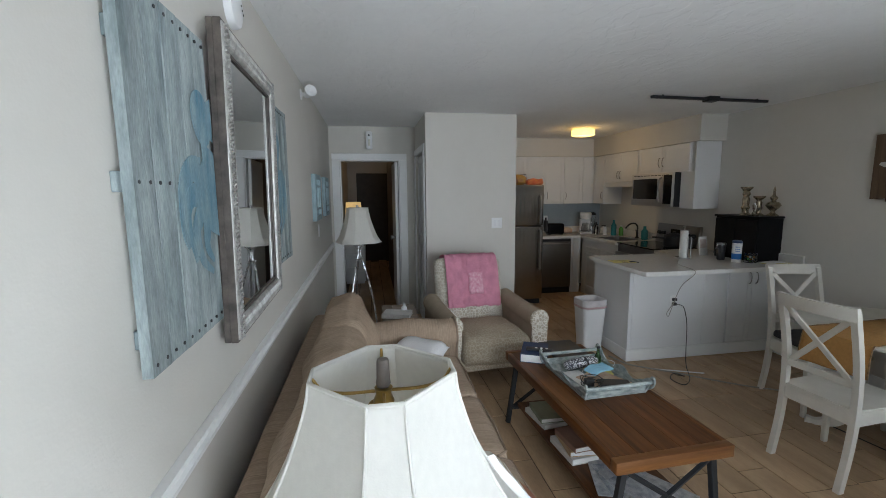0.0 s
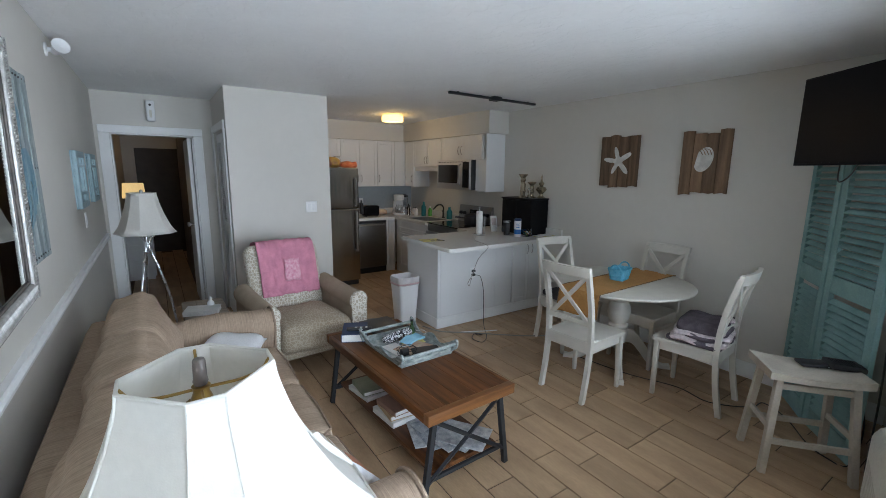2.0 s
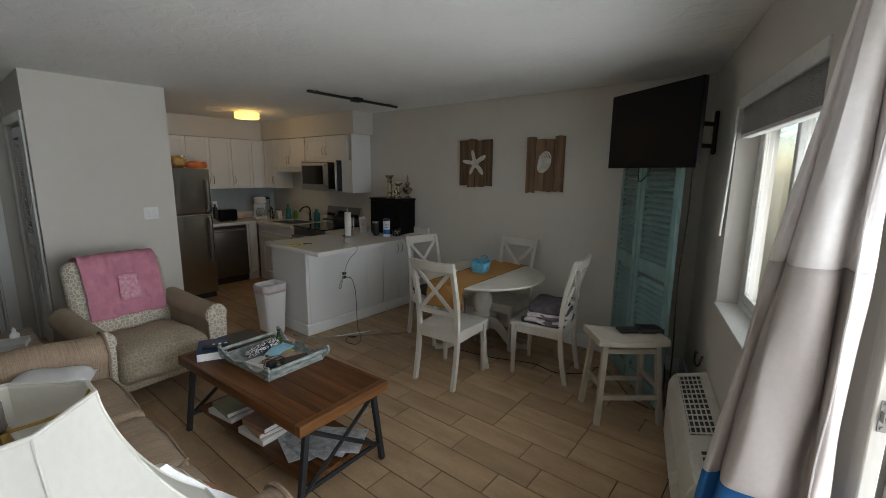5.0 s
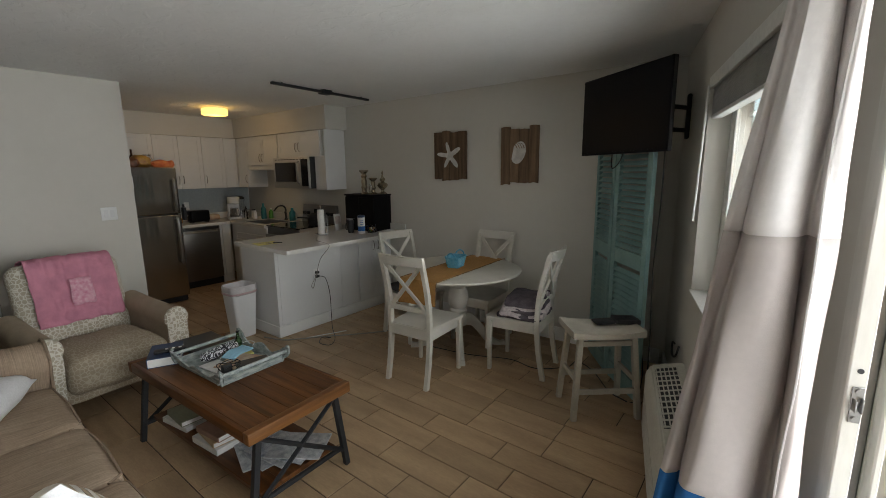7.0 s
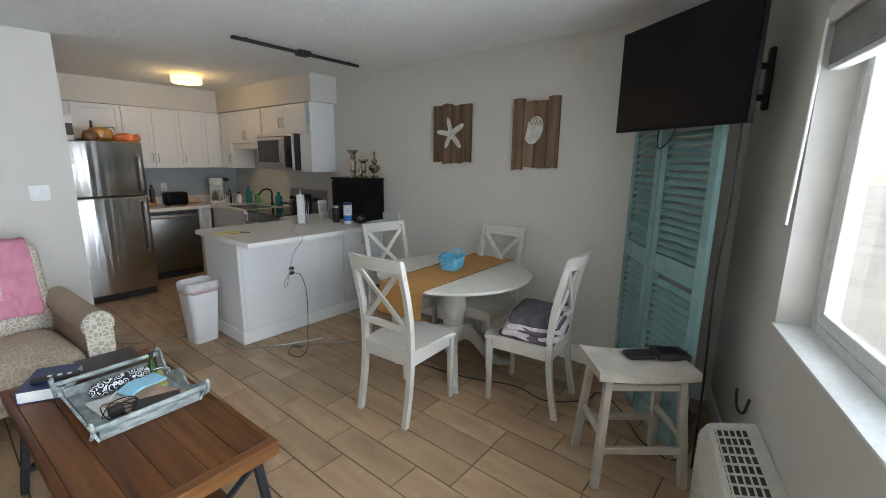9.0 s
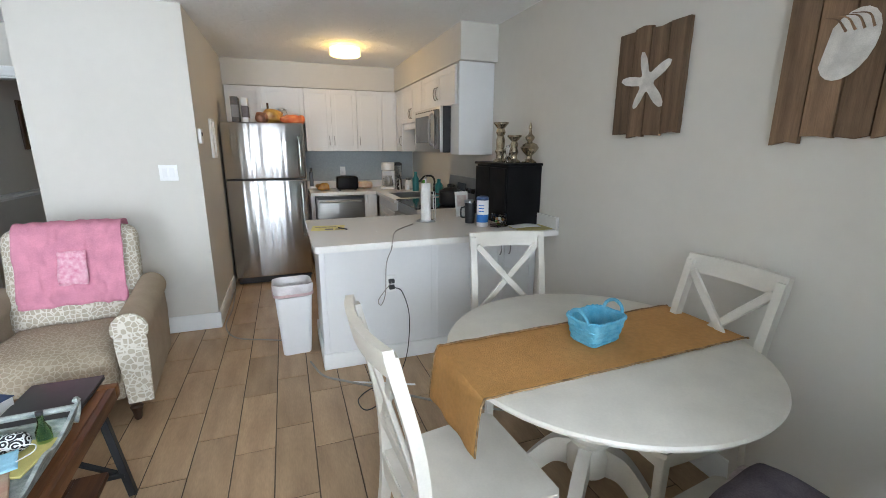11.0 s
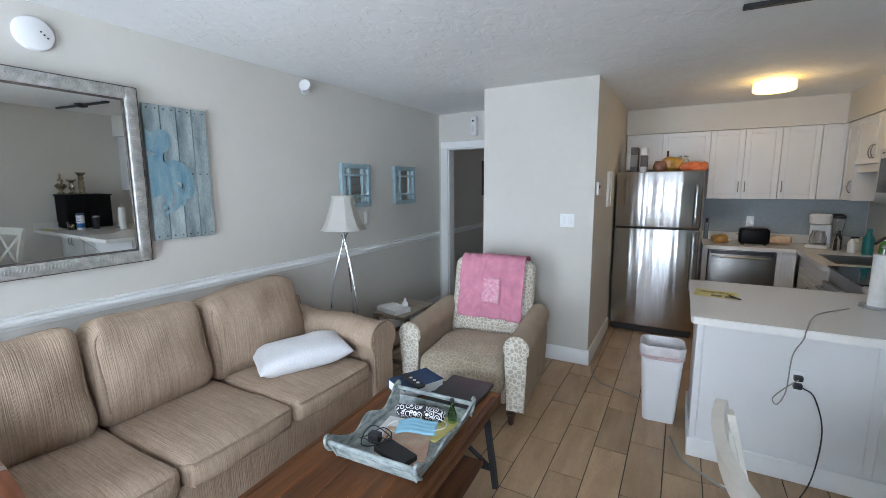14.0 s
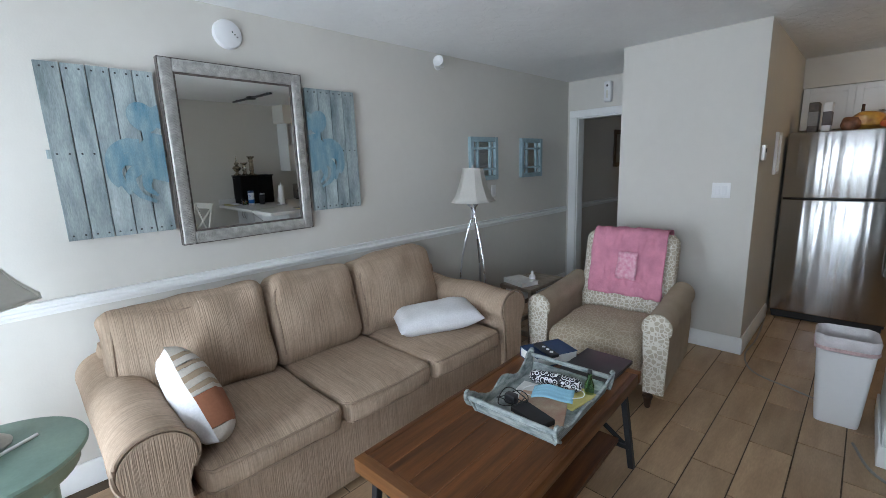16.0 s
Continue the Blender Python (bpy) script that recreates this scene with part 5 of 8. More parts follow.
def cord(pts, r, label, material=CABLE, name="extension_lead"):
    bm = B()
    tube(bm, smooth_path(pts, 6), r, 6)
    return solid(name, bm, material, label, "cord")


cord([(3.30, 3.44, 0.585), (3.24, 3.42, 0.53), (3.20, 3.42, 0.47), (3.22, 3.42, 0.44), (3.25, 3.42, 0.52), (3.235, 3.30, 0.75), (3.24, 3.165, 0.88), (3.25, 3.18, 0.922), (3.35, 3.5, 0.919), (3.53, 3.72, 0.919)], 0.003, "thin grey cord from the outlet over the worktop", GREYCABLE)
cord([(3.32, 3.44, 0.545), (3.36, 3.40, 0.52), (3.405, 3.40, 0.35), (3.38, 3.36, 0.12), (3.30, 3.25, 0.02), (3.15, 3.02, 0.006), (3.02, 2.93, 0.005), (2.99, 3.05, 0.006), (3.09, 3.14, 0.008), (3.13, 3.06, 0.012), (3.09, 3.12, 0.005)], 0.0035, "black cord looping on the floor by the peninsula")
cord([(2.10, 5.5, 0.006), (2.13, 4.9, 0.006), (2.12, 4.5, 0.006), (2.22, 4.22, 0.006), (2.45, 4.1, 0.006), (2.62, 4.02, 0.006)], 0.006, "dark cord along the kitchen floor", GREYCABLE)
cord([(2.75, 3.62, 0.007), (2.82, 3.40, 0.007), (2.95, 3.28, 0.007), (3.15, 3.12, 0.007), (3.3, 2.98, 0.007), (3.6, 2.75, 0.007), (4.1, 2.5, 0.007), (4.36, 2.3, 0.007)], 0.007, "pale round cord across the floor", GREYCABLE)

cord([(2.99, 3.255, 0.0065), (3.12, 3.20, 0.0065), (3.24, 3.144, 0.0065), (3.355, 3.096, 0.0065)], 0.006, "white cord lying on the tile floor", BIN)
binn = thing("waste_bin", pose(2.668, 3.87, 0.0, 0, 0, 4), "white plastic waste bin with a liner bag", "waste bin")


def rect_ring(bm, w, d, z, r, n=4):
    vs = []
    for cx, cy, a0 in ((w - r, d - r, 0), (-w + r, d - r, 90), (-w + r, -d + r, 180), (w - r, -d + r, 270)):
        for k in range(n + 1):
            a = radians(a0 + 90 * k / n)
            vs.append(bm.verts.new((cx + r * math.cos(a), cy + r * math.sin(a), z)))
    return vs


def loft(bm, rings, cap=(True, True)):
    for a, b in zip(rings, rings[1:]):
        n = len(a)
        for k in range(n):
            bm.faces.new((a[k], a[(k + 1) % n], b[(k + 1) % n], b[k]))
    if cap[0]:
        bm.faces.new(rings[0][::-1])
    if cap[1]:
        bm.faces.new(rings[-1])
    return bm


bm = B()
loft(bm, [rect_ring(bm, 0.095, 0.085, 0.0, 0.03), rect_ring(bm, 0.098, 0.088, 0.02, 0.03), rect_ring(bm, 0.128, 0.115, 0.50, 0.035), rect_ring(bm, 0.125, 0.112, 0.50, 0.035), rect_ring(bm, 0.092, 0.082, 0.03, 0.03)], (True, True))
part("bin_body", bm, BIN, binn)
bm = B()
rr = []
for w, d, z, amp in ((0.130, 0.117, 0.44, 0.004), (0.133, 0.12, 0.47, 0.003), (0.137, 0.124, 0.515, 0.006), (0.130, 0.117, 0.53, 0.007), (0.118, 0.106, 0.50, 0.008), (0.105, 0.094, 0.36, 0.01)):
    ring = rect_ring(bm, w, d, z, 0.055, 6)
    for k, v in enumerate(ring):
        v.co += amp * noise.noise_vector(v.co * 30)
    rr.append(ring)
loft(bm, rr, (False, False))
o = part("liner_bag", bm, BAG, binn, "thin white plastic liner folded over the rim", sharp=80)
o.modifiers.new("film", "SOLIDIFY").thickness = 0.001
bm = B()
for dz in (0.0, 0.006, 0.012):
    pts = [v.co.copy() for v in rect_ring(bm, 0.134, 0.121, 0.452 + dz, 0.055, 6)]
    bmesh.ops.delete(bm, geom=[v for v in bm.verts if not v.link_faces], context="VERTS")
    tube(bm, [p + 0.003 * noise.noise_vector(p * 25) for p in pts], 0.0045, 6, True)
part("drawstring", bm, mat("pink_drawstring", (0.62, 0.44, 0.44), 0.5, var=0.1), binn, "pale pink drawstring band")

# ------------------------------------------------------------------ sofa
def piping(parent, pts, r=0.006, material=PIPING, closed=False):
    bm = B()
    tube(bm, pts, r, 6, closed)
    return part("piping", bm, material, parent)


sofa = thing("sofa", pose(0.0, 0.0, 0.0), "tan chenille three-seat sofa with rolled arms and loose back cushions", "sofa")
bm = B()
soft_block(bm, (0.08, 0.90, 0.03), (1.03, 2.96, 0.385), 0.03, 10, (0.006, 0, 0), 0.004, 1)
part("base", bm, SOFA, sofa)
bm = B()
soft_block(bm, (0.055, 0.86, 0.10), (0.24, 3.02, 0.77), 0.05, 10, (0.0, 0, 0.0), 0.004, 2)
part("back_frame", bm, SOFA, sofa)
for k, (y0, y1) in enumerate(((1.015, 1.615), (1.62, 2.18), (2.185, 2.80))):
    bm = B()
    soft_block(bm, (0.30, y0 + 0.002, 0.345), (1.06, y1 - 0.002, 0.475), 0.045, 18, (0.014, 0.0, 0.020), 0.012, 3 + k)
    c = part("seat_cushion", bm, SOFA, sofa)
    for z in (0.365, 0.457):
        piping(c, [(1.005, y0 + 0.006, z), (1.053, y0 + 0.035, z), (1.067, (y0 + y1) / 2, z + 0.004), (1.053, y1 - 0.035, z), (1.005, y1 - 0.006, z)])
for k, (y0, y1) in enumerate(((0.865, 1.585), (1.59, 2.14), (2.145, 2.83))):
    bm = B()
    tilt = Matrix.Translation((0.30, 0, 0.44)) @ Matrix.Rotation(radians(-13), 4, "Y")
    soft_block(bm, (0.0, y0 + 0.004, 0.0), (0.21, y1 - 0.004, 0.495), 0.06, 26, (0.06, 0.003, 0.018), 0.027, 10 + 3 * k, tilt, 5.5)
    c = part("back_cushion", bm, SOFA, sofa)
    def skin(y, z):
        """The cushion's face at this height, where the seam lies."""
        q = Vector((0.195, y, z))
        f = (1 - min(1, abs(y - (y0 + y1) / 2) / ((y1 - y0) / 2)) ** 2) * (1 - min(1, abs(z - 0.2475) / 0.2475) ** 2)
        return q + Vector((0.06 * f, 0, 0)) + 0.027 * noise.noise_vector(q * 5.5 + Vector((10 + 3 * k, (10 + 3 * k) * 1.7, 0)))
    rim = [skin(y, z) for y, z in ((y0 + 0.03, 0.06), (y0 + 0.028, 0.2), (y0 + 0.03, 0.36), (y0 + 0.05, 0.425), (y0 + 0.15, 0.435), ((y0 + y1) / 2, 0.438), (y1 - 0.15, 0.435), (y1 - 0.05, 0.425), (y1 - 0.03, 0.36), (y1 - 0.028, 0.2), (y1 - 0.03, 0.06))]
    piping(c, [tilt @ Vector(p) for p in smooth_path(rim, 4)])
for y0, y1, k in ((0.775, 1.015, 0), (2.80, 3.04, 1)):
    bm = B()
    ym = (y0 + y1) / 2
    prof = []
    for j in range(28):
        a = radians(-35 + 250 * j / 27)
        prof.append((ym + 0.125 * math.cos(a), 0.590 + 0.115 * math.sin(a)))
    prof += [(ym - 0.085, 0.47), (ym - 0.085, 0.05), (ym + 0.085, 0.05), (ym + 0.085, 0.47)]
    n = 9
    rings = []
    for i in range(n + 1):
        x = 0.06 + 1.0 * i / n
        dip = 0.012 * math.sin(i * 1.3)
        rings.append([bm.verts.new((x, u, v + (dip if v > 0.57 else 0) + 0.004 * noise.noise(Vector((x * 6, u * 8, v * 8))))) for u, v in prof])
    for a, b in zip(rings, rings[1:]):
        for i in range(len(prof)):
            bm.faces.new((a[i], a[(i + 1) % len(prof)], b[(i + 1) % len(prof)], b[i]))
    bm.faces.new(rings[0][::-1])
    bm.faces.new(rings[-1])
    arm = part("arm", bm, SOFAX, sofa)
    bm = B()
    prism(bm, [(ym + (u - ym) * 0.93, 0.5 + (v - 0.5) * 0.95) for u, v in prof], "x", 1.0605, 1.075)
    part("arm_front", bm, SOFA, arm)
    piping(arm, [(1.066, u, v) for u, v in prof[:28]] + [(1.066, ym - 0.087, 0.06)], 0.008)
for x in (0.12, 0.96):
    for y in (0.92, 2.94):
        bm = B()
        cyl(bm, (x, y, 0.0), (x, y, 0.06), 0.025, 0.03, 12)
        part("foot", bm, DARKWOOD, sofa)


def pillow(name, m, w, h, d, material, label, seed, stripes=None):
    t = thing(name, m, label, "pillow")
    def body(x0, x1, mtl, nm, sides=(-1, 1)):
        bm = B()
        n = 16
        grid = {}
        for side in sides:
            for i in range(n + 1):
                for j in range(n + 1):
                    a, b = x0 + (x1 - x0) * i / n, -1 + 2 * j / n
                    p = max(0.0, (1 - a ** 4)) ** 0.5 * max(0.0, (1 - b ** 4)) ** 0.5
                    pinch = 1 - 0.06 * (1 - abs(a * b))
                    v = Vector((a * w / 2 * (pinch if abs(b) > 0.9 else 1), b * h / 2 * pinch, side * d / 2 * p))
                    v += 0.008 * noise.noise_vector(v * 9 + Vector((seed, 0, 0)))
                    grid[(side, i, j)] = bm.verts.new(v)
            for i in range(n):
                for j in range(n):
                    q = [grid[(side, i, j)], grid[(side, i + 1, j)], grid[(side, i + 1, j + 1)], grid[(side, i, j + 1)]]
                    bm.faces.new(q if side > 0 else q[::-1])
        bmesh.ops.remove_doubles(bm, verts=bm.verts, dist=0.0035)
        return part(nm, bm, mtl, t, sharp=80)
    if not stripes:
        body(-1, 1, material, "cover")
    else:
        x = -1.0
        body(-1, 1, material, "white_back", (-1,))
        for width, mtl in stripes:
            body(x, x + width, mtl, "stripe", (1,))
            x += width
    return t


TERRA = mat("terracotta_cotton", (0.42, 0.17, 0.09), 0.9, var=0.08, scale=8, bump=0.25, bscale=300)
SANDCOT = mat("sand_cotton", (0.52, 0.40, 0.27), 0.9, var=0.05, scale=8, bump=0.25, bscale=300)
CREAMCOT = mat("cream_cotton", (0.72, 0.66, 0.58), 0.9, var=0.05, scale=8, bump=0.25, bscale=300)
pillow("throw_pillow", pose(0.715, 2.55, 0.558, 4, -3, 62), 0.55, 0.34, 0.15, COTTON, "white rectangular throw pillow lying on the sofa seat", 4)
PX = Vector((0.28, 0.09, -0.37)).normalized()
PN = Vector((0.14, 0.92, 0.33))
PN = (PN - PN.dot(PX) * PX).normalized()
PILLOW = Matrix.Translation((0.795, 1.10, 0.638)) @ Matrix((PX, PN.cross(PX), PN)).transposed().to_4x4()
pillow("throw_pillow", PILLOW, 0.42, 0.33, 0.17, COTTON, "white throw pillow with sand and terracotta stripes", 9,
       [(0.2, CREAMCOT), (0.09, SANDCOT), (0.13, CREAMCOT), (0.09, SANDCOT), (0.13, CREAMCOT), (0.12, SANDCOT), (0.12, CREAMCOT), (0.1, SANDCOT), (0.09, CREAMCOT), (0.68, TERRA), (0.25, CREAMCOT)])

# ------------------------------------------------------------------ armchair with the pink towel
ac = thing("recliner_chair", pose(1.447, 3.60, 0.0, 0, 0, 5.5) @ Matrix.Diagonal((0.95, 0.97, 1.0, 1)), "beige trellis-pattern reclining armchair on dark turned feet", "armchair")
bm = B()
soft_block(bm, (-0.33, -0.38, 0.13), (0.33, 0.30, 0.30), 0.03, 8, (0, 0.006, 0), 0.003, 1)
part("base", bm, CHAIRTAN, ac)
bm = B()
soft_block(bm, (-0.318, -0.455, 0.20), (0.318, 0.22, 0.43), 0.07, 16, (0.0, 0.02, 0.035), 0.012, 2)
part("seat_cushion", bm, CHAIRTAN, ac)
lean = Matrix.Translation((0, 0.20, 0.36)) @ Matrix.Rotation(radians(-14), 4, "X")
bm = B()
soft_block(bm, (-0.355, 0.0, 0.0), (0.355, 0.17, 0.65), 0.075, 14, (0, 0.03, 0.01), 0.006, 3, lean)
part("backrest", bm, CHAIRCREAM, ac)
for s in (-1, 1):
    bm = B()
    prof = []
    for j in range(22):
        a = radians(-40 + 260 * j / 21)
        prof.append((0.40 * s + 0.085 * math.cos(a), 0.54 + 0.085 * math.sin(a)))
    prof += [(0.40 * s - 0.07, 0.40), (0.40 * s - 0.058, 0.13), (0.40 * s + 0.058, 0.13), (0.40 * s + 0.07, 0.40)]
    rings = []
    for i in range(9):
        y = -0.40 + 0.74 * i / 8
        lift = 0.03 * (i / 8) ** 2
        rings.append([bm.verts.new((u, y, v + (lift if v > 0.45 else 0))) for u, v in prof])
    for a, b in zip(rings, rings[1:]):
        for i in range(len(prof)):
            bm.faces.new((a[i], a[(i + 1) % len(prof)], b[(i + 1) % len(prof)], b[i]))
    bm.faces.new(rings[0][::-1])
    bm.faces.new(rings[-1])
    arm = part("arm", bm, CHAIRSIDE, ac)
    bm = B()
    cen = (0.40 * s, 0.40)
    prism(bm, [(cen[0] + (u - cen[0]) * 1.04, cen[1] + (v - cen[1]) * 1.02) for u, v in prof], "y", -0.422, -0.4005)
    bmesh.ops.bevel(bm, geom=[e for e in bm.edges if abs(e.verts[0].co.y + 0.422) < 1e-4 and abs(e.verts[1].co.y + 0.422) < 1e-4], offset=0.008, segments=2, affect="EDGES")
    part("arm_front", bm, CHAIRCREAM, arm)
foot = B()
lathe(foot, [(0.014, 0), (0.019, 0.01), (0.024, 0.05), (0.033, 0.078), (0.024, 0.088), (0.036, 0.11), (0.036, 0.132)], 16)
fm = mesh_of("foot", foot, DARKWOOD)
for x in (-0.36, 0.36):
    for y in (-0.36, 0.28):
        o = new("foot", fm)
        o.parent, o.location = ac, (x, y, 0)

towel = thing("bath_towel", ac.matrix_world.copy(), "pink fleece towel draped over the armchair back", "towel")


def draped(bm, x0, x1, path, nx, amp, seed):
    rows_ = []
    for j, p in enumerate(path):
        row = []
        for i in range(nx + 1):
            s = i / nx
            x = x0 + (x1 - x0) * s + 0.010 * noise.noise(Vector((seed, j * 0.25, s * 3)))
            d = amp * (noise.noise(Vector((s * 7 + seed, j * 0.12, 0))) + 0.6 * noise.noise(Vector((s * 15, j * 0.3, seed))))
            hang = 0.012 * math.sin(s * 9) * (j / len(path))
            row.append(bm.verts.new((x, p[1] - abs(d), p[2] + d * 0.4 - hang * 0.5)))
        rows_.append(row)
    for a, b in zip(rows_, rows_[1:]):
        for i in range(len(a) - 1):
            bm.faces.new((a[i], a[i + 1], b[i + 1], b[i]))


front = [lean @ Vector(p) for p in ((0, 0.205, 0.50), (0, 0.20, 0.60), (0, 0.165, 0.672), (0, 0.09, 0.682), (0, 0.02, 0.672), (0, -0.028, 0.63), (0, -0.047, 0.50), (0, -0.052, 0.35), (0, -0.05, 0.25), (0, -0.044, 0.17))]
path = smooth_path(front, 5)
bm = B()
draped(bm, -0.265, 0.285, path, 56, 0.030, 2.0)
o = part("towel_cloth", bm, PINK, towel, sharp=80)
o.modifiers.new("pile", "SOLIDIFY").thickness = 0.008
o.modifiers["pile"].offset = 1.0
bm = B()
pp = [lean @ Vector((0, -0.088, 0.49 - 0.20 * k / 8)) for k in range(9)]
draped(bm, -0.045, 0.10, pp, 8, 0.004, 5.0)
o = part("sewn_patch", bm, PINKPATCH, towel, "square textured patch sewn on", sharp=80)
o.modifiers.new("pile", "SOLIDIFY").thickness = 0.006

# ------------------------------------------------------------------ coffee table
CT = pose(1.705, 2.065, 0.0, 0, 0, 2.5)
ct = thing("coffee_table", CT, "rustic stained plank coffee table with black iron legs", "coffee table")
for k in range(5):
    bm = B()
    x0 = -0.265 + 0.106 * k
    box(bm, (x0 + 0.0006, -0.60, 0.462), (x0 + 0.1054, 0.60, 0.51), 0.002, 1)
    part("plank", bm, WALNUT, ct)
for y0, y1 in ((-0.645, -0.6005), (0.6005, 0.645)):
    bm = B()
    box(bm, (-0.29, y0, 0.455), (0.29, y1, 0.511), 0.003, 2)
    part("end_board", bm, WALNUTEDGE, ct)
for x0, x1 in ((-0.29, -0.2652), (0.2652, 0.29)):
    bm = B()
    box(bm, (x0, -0.6, 0.455), (x1, 0.6, 0.511), 0.003, 2)
    part("side_board", bm, WALNUT, ct)
for k in range(4):
    bm = B()
    x0 = -0.22 + 0.11 * k
    box(bm, (x0 + 0.0006, -0.58, 0.125), (x0 + 0.1094, 0.58, 0.15), 0.002, 1)
    part("shelf_plank", bm, WALNUT, ct)
for s in (-1, 1):
    for x in (-1, 1):
        bm = B()
        m = Matrix.Translation((x * 0.252, s * 0.595, 0.23)) @ Matrix.Rotation(radians(x * -8), 4, "Y")
        box(bm, (-0.0145, -0.0145, -0.229), (0.0145, 0.0145, 0.225), 0.002, 1, m)
        part("leg", bm, BLACKIRON, ct)
    for x in (-1, 1):
        bm = B()
        tube(bm, [(x * 0.235, s * 0.598, 0.45), (-x * 0.02, s * 0.598, 0.27), (-x * 0.265, s * 0.598, 0.10)], 0.012, 4)
        part("cross_brace", bm, BLACKIRON, ct)
    bm = B()
    box(bm, (-0.27, s * 0.588 - 0.01, 0.102), (0.27, s * 0.588 + 0.01, 0.1245), 0.002, 1)
    part("shelf_bar", bm, BLACKIRON, ct)


def book(m, w, l, h, cover, label, name="book", group=""):
    t = thing(name, m, label, "book", group)
    bm = B()
    box(bm, (-w / 2, -l / 2, 0), (w / 2, l / 2, 0.003))
    box(bm, (-w / 2, -l / 2, h - 0.003), (w / 2, l / 2, h))
    box(bm, (-w / 2, -l / 2, 0.003), (-w / 2 + 0.003, l / 2, h - 0.003))
    part("cover", bm, cover, t)
    bm = B()
    box(bm, (-w / 2 + 0.004, -l / 2 + 0.003, 0.0032), (w / 2 - 0.004, l / 2 - 0.003, h - 0.0032))
    part("page_block", bm, PAPER, t)
    return t


book(CT @ pose(-0.135, 0.50, 0.5115, 0, 0, -28), 0.17, 0.24, 0.055, NAVY, "thick navy hardback book on the coffee table")
rem = thing("remote_control", CT @ pose(-0.125, 0.455, 0.567, 0, 0, 62), "black remote control lying on the book", "remote control")
bm = B()
box(bm, (-0.024, -0.085, 0), (0.024, 0.085, 0.018), 0.006, 3)
part("case", bm, DARK, rem)
for k in range(3):
    bm = B()
    cyl(bm, (0, -0.05 + 0.035 * k, 0.018), (0, -0.05 + 0.035 * k, 0.0205), 0.009, n=14)
    part("button", bm, BIN, rem)
lap = thing("laptop", CT @ pose(0.105, 0.535, 0.5115, 0, 0, -2), "closed dark grey laptop on the coffee table", "laptop")
bm = B()
box(bm, (-0.122, -0.165, 0), (0.122, 0.165, 0.011), 0.004, 2)
part("base", bm, DARK, lap)
bm = B()
box(bm, (-0.122, -0.165, 0.0115), (0.122, 0.165, 0.019), 0.004, 2)
part("lid", bm, mat("laptop_lid", (0.035, 0.033, 0.036), 0.42, var=0.05), lap)
TRAYW = mat("washed_tray", (0.44, 0.47, 0.45), 0.7, var=0.35, scale=9, col2=(0.13, 0.165, 0.165), stretch=(2, 2, 6), bump=0.4, bscale=40, fine=0.2, detail=8)
TR = CT @ pose(0.05, 0.10, 0.5115, 0, 0, 0.5) @ Matrix.Diagonal((0.86, 0.82, 0.82, 1))
tray = thing("serving_tray", TR, "distressed grey-white wooden serving tray full of oddments", "tray")
bm = B()
box(bm, (-0.20, -0.27, 0.0), (0.20, 0.27, 0.012), 0.002, 1)
part("tray_bottom", bm, TRAYW, tray)
for s in (-1, 1):
    bm = B()
    pts = []
    n = 36
    for i in range(n + 1):
        y = -0.33 + 0.66 * i / n
        q = abs(y) / 0.33
        z = 0.062 + 0.02 * math.cos(q * 2 * math.pi * 1.25) + (0.06 * max(0, q - 0.72) / 0.28)
        pts.append((y, z))
    loop = pts + [(0.285, 0.002), (-0.285, 0.002)]
    prism(bm, loop, "x", -0.006, 0.006)
    caps(bm)
    bmesh.ops.transform(bm, matrix=Matrix.Translation((s * 0.207, 0, 0)) @ Matrix.Rotation(radians(s * 18), 4, "Y"), verts=bm.verts)
    part("long_side", bm, TRAYW, tray)
    bm = B()
    box(bm, (-0.205, -0.006, 0.003), (0.205, 0.006, 0.06), 0.002, 1, Matrix.Translation((0, s * 0.276, 0)) @ Matrix.Rotation(radians(-s * 20), 4, "X"))
    part("short_side", bm, TRAYW, tray)
    bm = B()
    cyl(bm, (-0.235, s * 0.315, 0.085), (0.235, s * 0.315, 0.085), 0.013, n=14)
    part("handle_bar", bm, TRAYW, tray)
    for x in (-0.235, 0.235):
        bm = B()
        tube(bm, smooth_path([(x, s * 0.285, 0.03), (x, s * 0.318, 0.055), (x, s * 0.335, 0.09), (x, s * 0.328, 0.118), (x, s * 0.308, 0.116)], 4), 0.009, 8)
        part("curled_ear", bm, TRAYW, tray)


def flat(name, m, w, l, h, material, label, category):
    bm = B()
    box(bm, (-w / 2, -l / 2, 0), (w / 2, l / 2, h), min(0.003, h * 0.3), 1)
    return solid(name, bm, material, label, category, m=TR @ m)


flat("notebook", pose(0.04, -0.09, 0.0125, 0, 0, 20), 0.24, 0.30, 0.012, CREAMPAPER, "worn pinkish-tan notebook in the tray", "notebook")
flat("note_pad", pose(0.10, 0.12, 0.0125, 0, 0, -12), 0.18, 0.22, 0.010, YELLOWPAPER, "yellow note pad in the tray", "notepad")
flat("envelope", pose(-0.09, 0.0, 0.0125, 0, 0, 5), 0.13, 0.24, 0.006, PAPER, "cream envelope in the tray", "envelope")
flat("wallet", pose(0.05, -0.19, 0.0250, 0, 0, -18), 0.20, 0.10, 0.028, DARK, "black leather wallet in the tray", "wallet")
roll = thing("glasses_case", TR @ pose(0.0, 0.15, 0.058, 0, 0, 8), "black and white paisley cloth case in the tray", "case")
bm = B()
soft_block(bm, (-0.14, -0.036, -0.034), (0.14, 0.036, 0.036), 0.033, 12, (0, 0.004, 0.004), 0.004, 3)
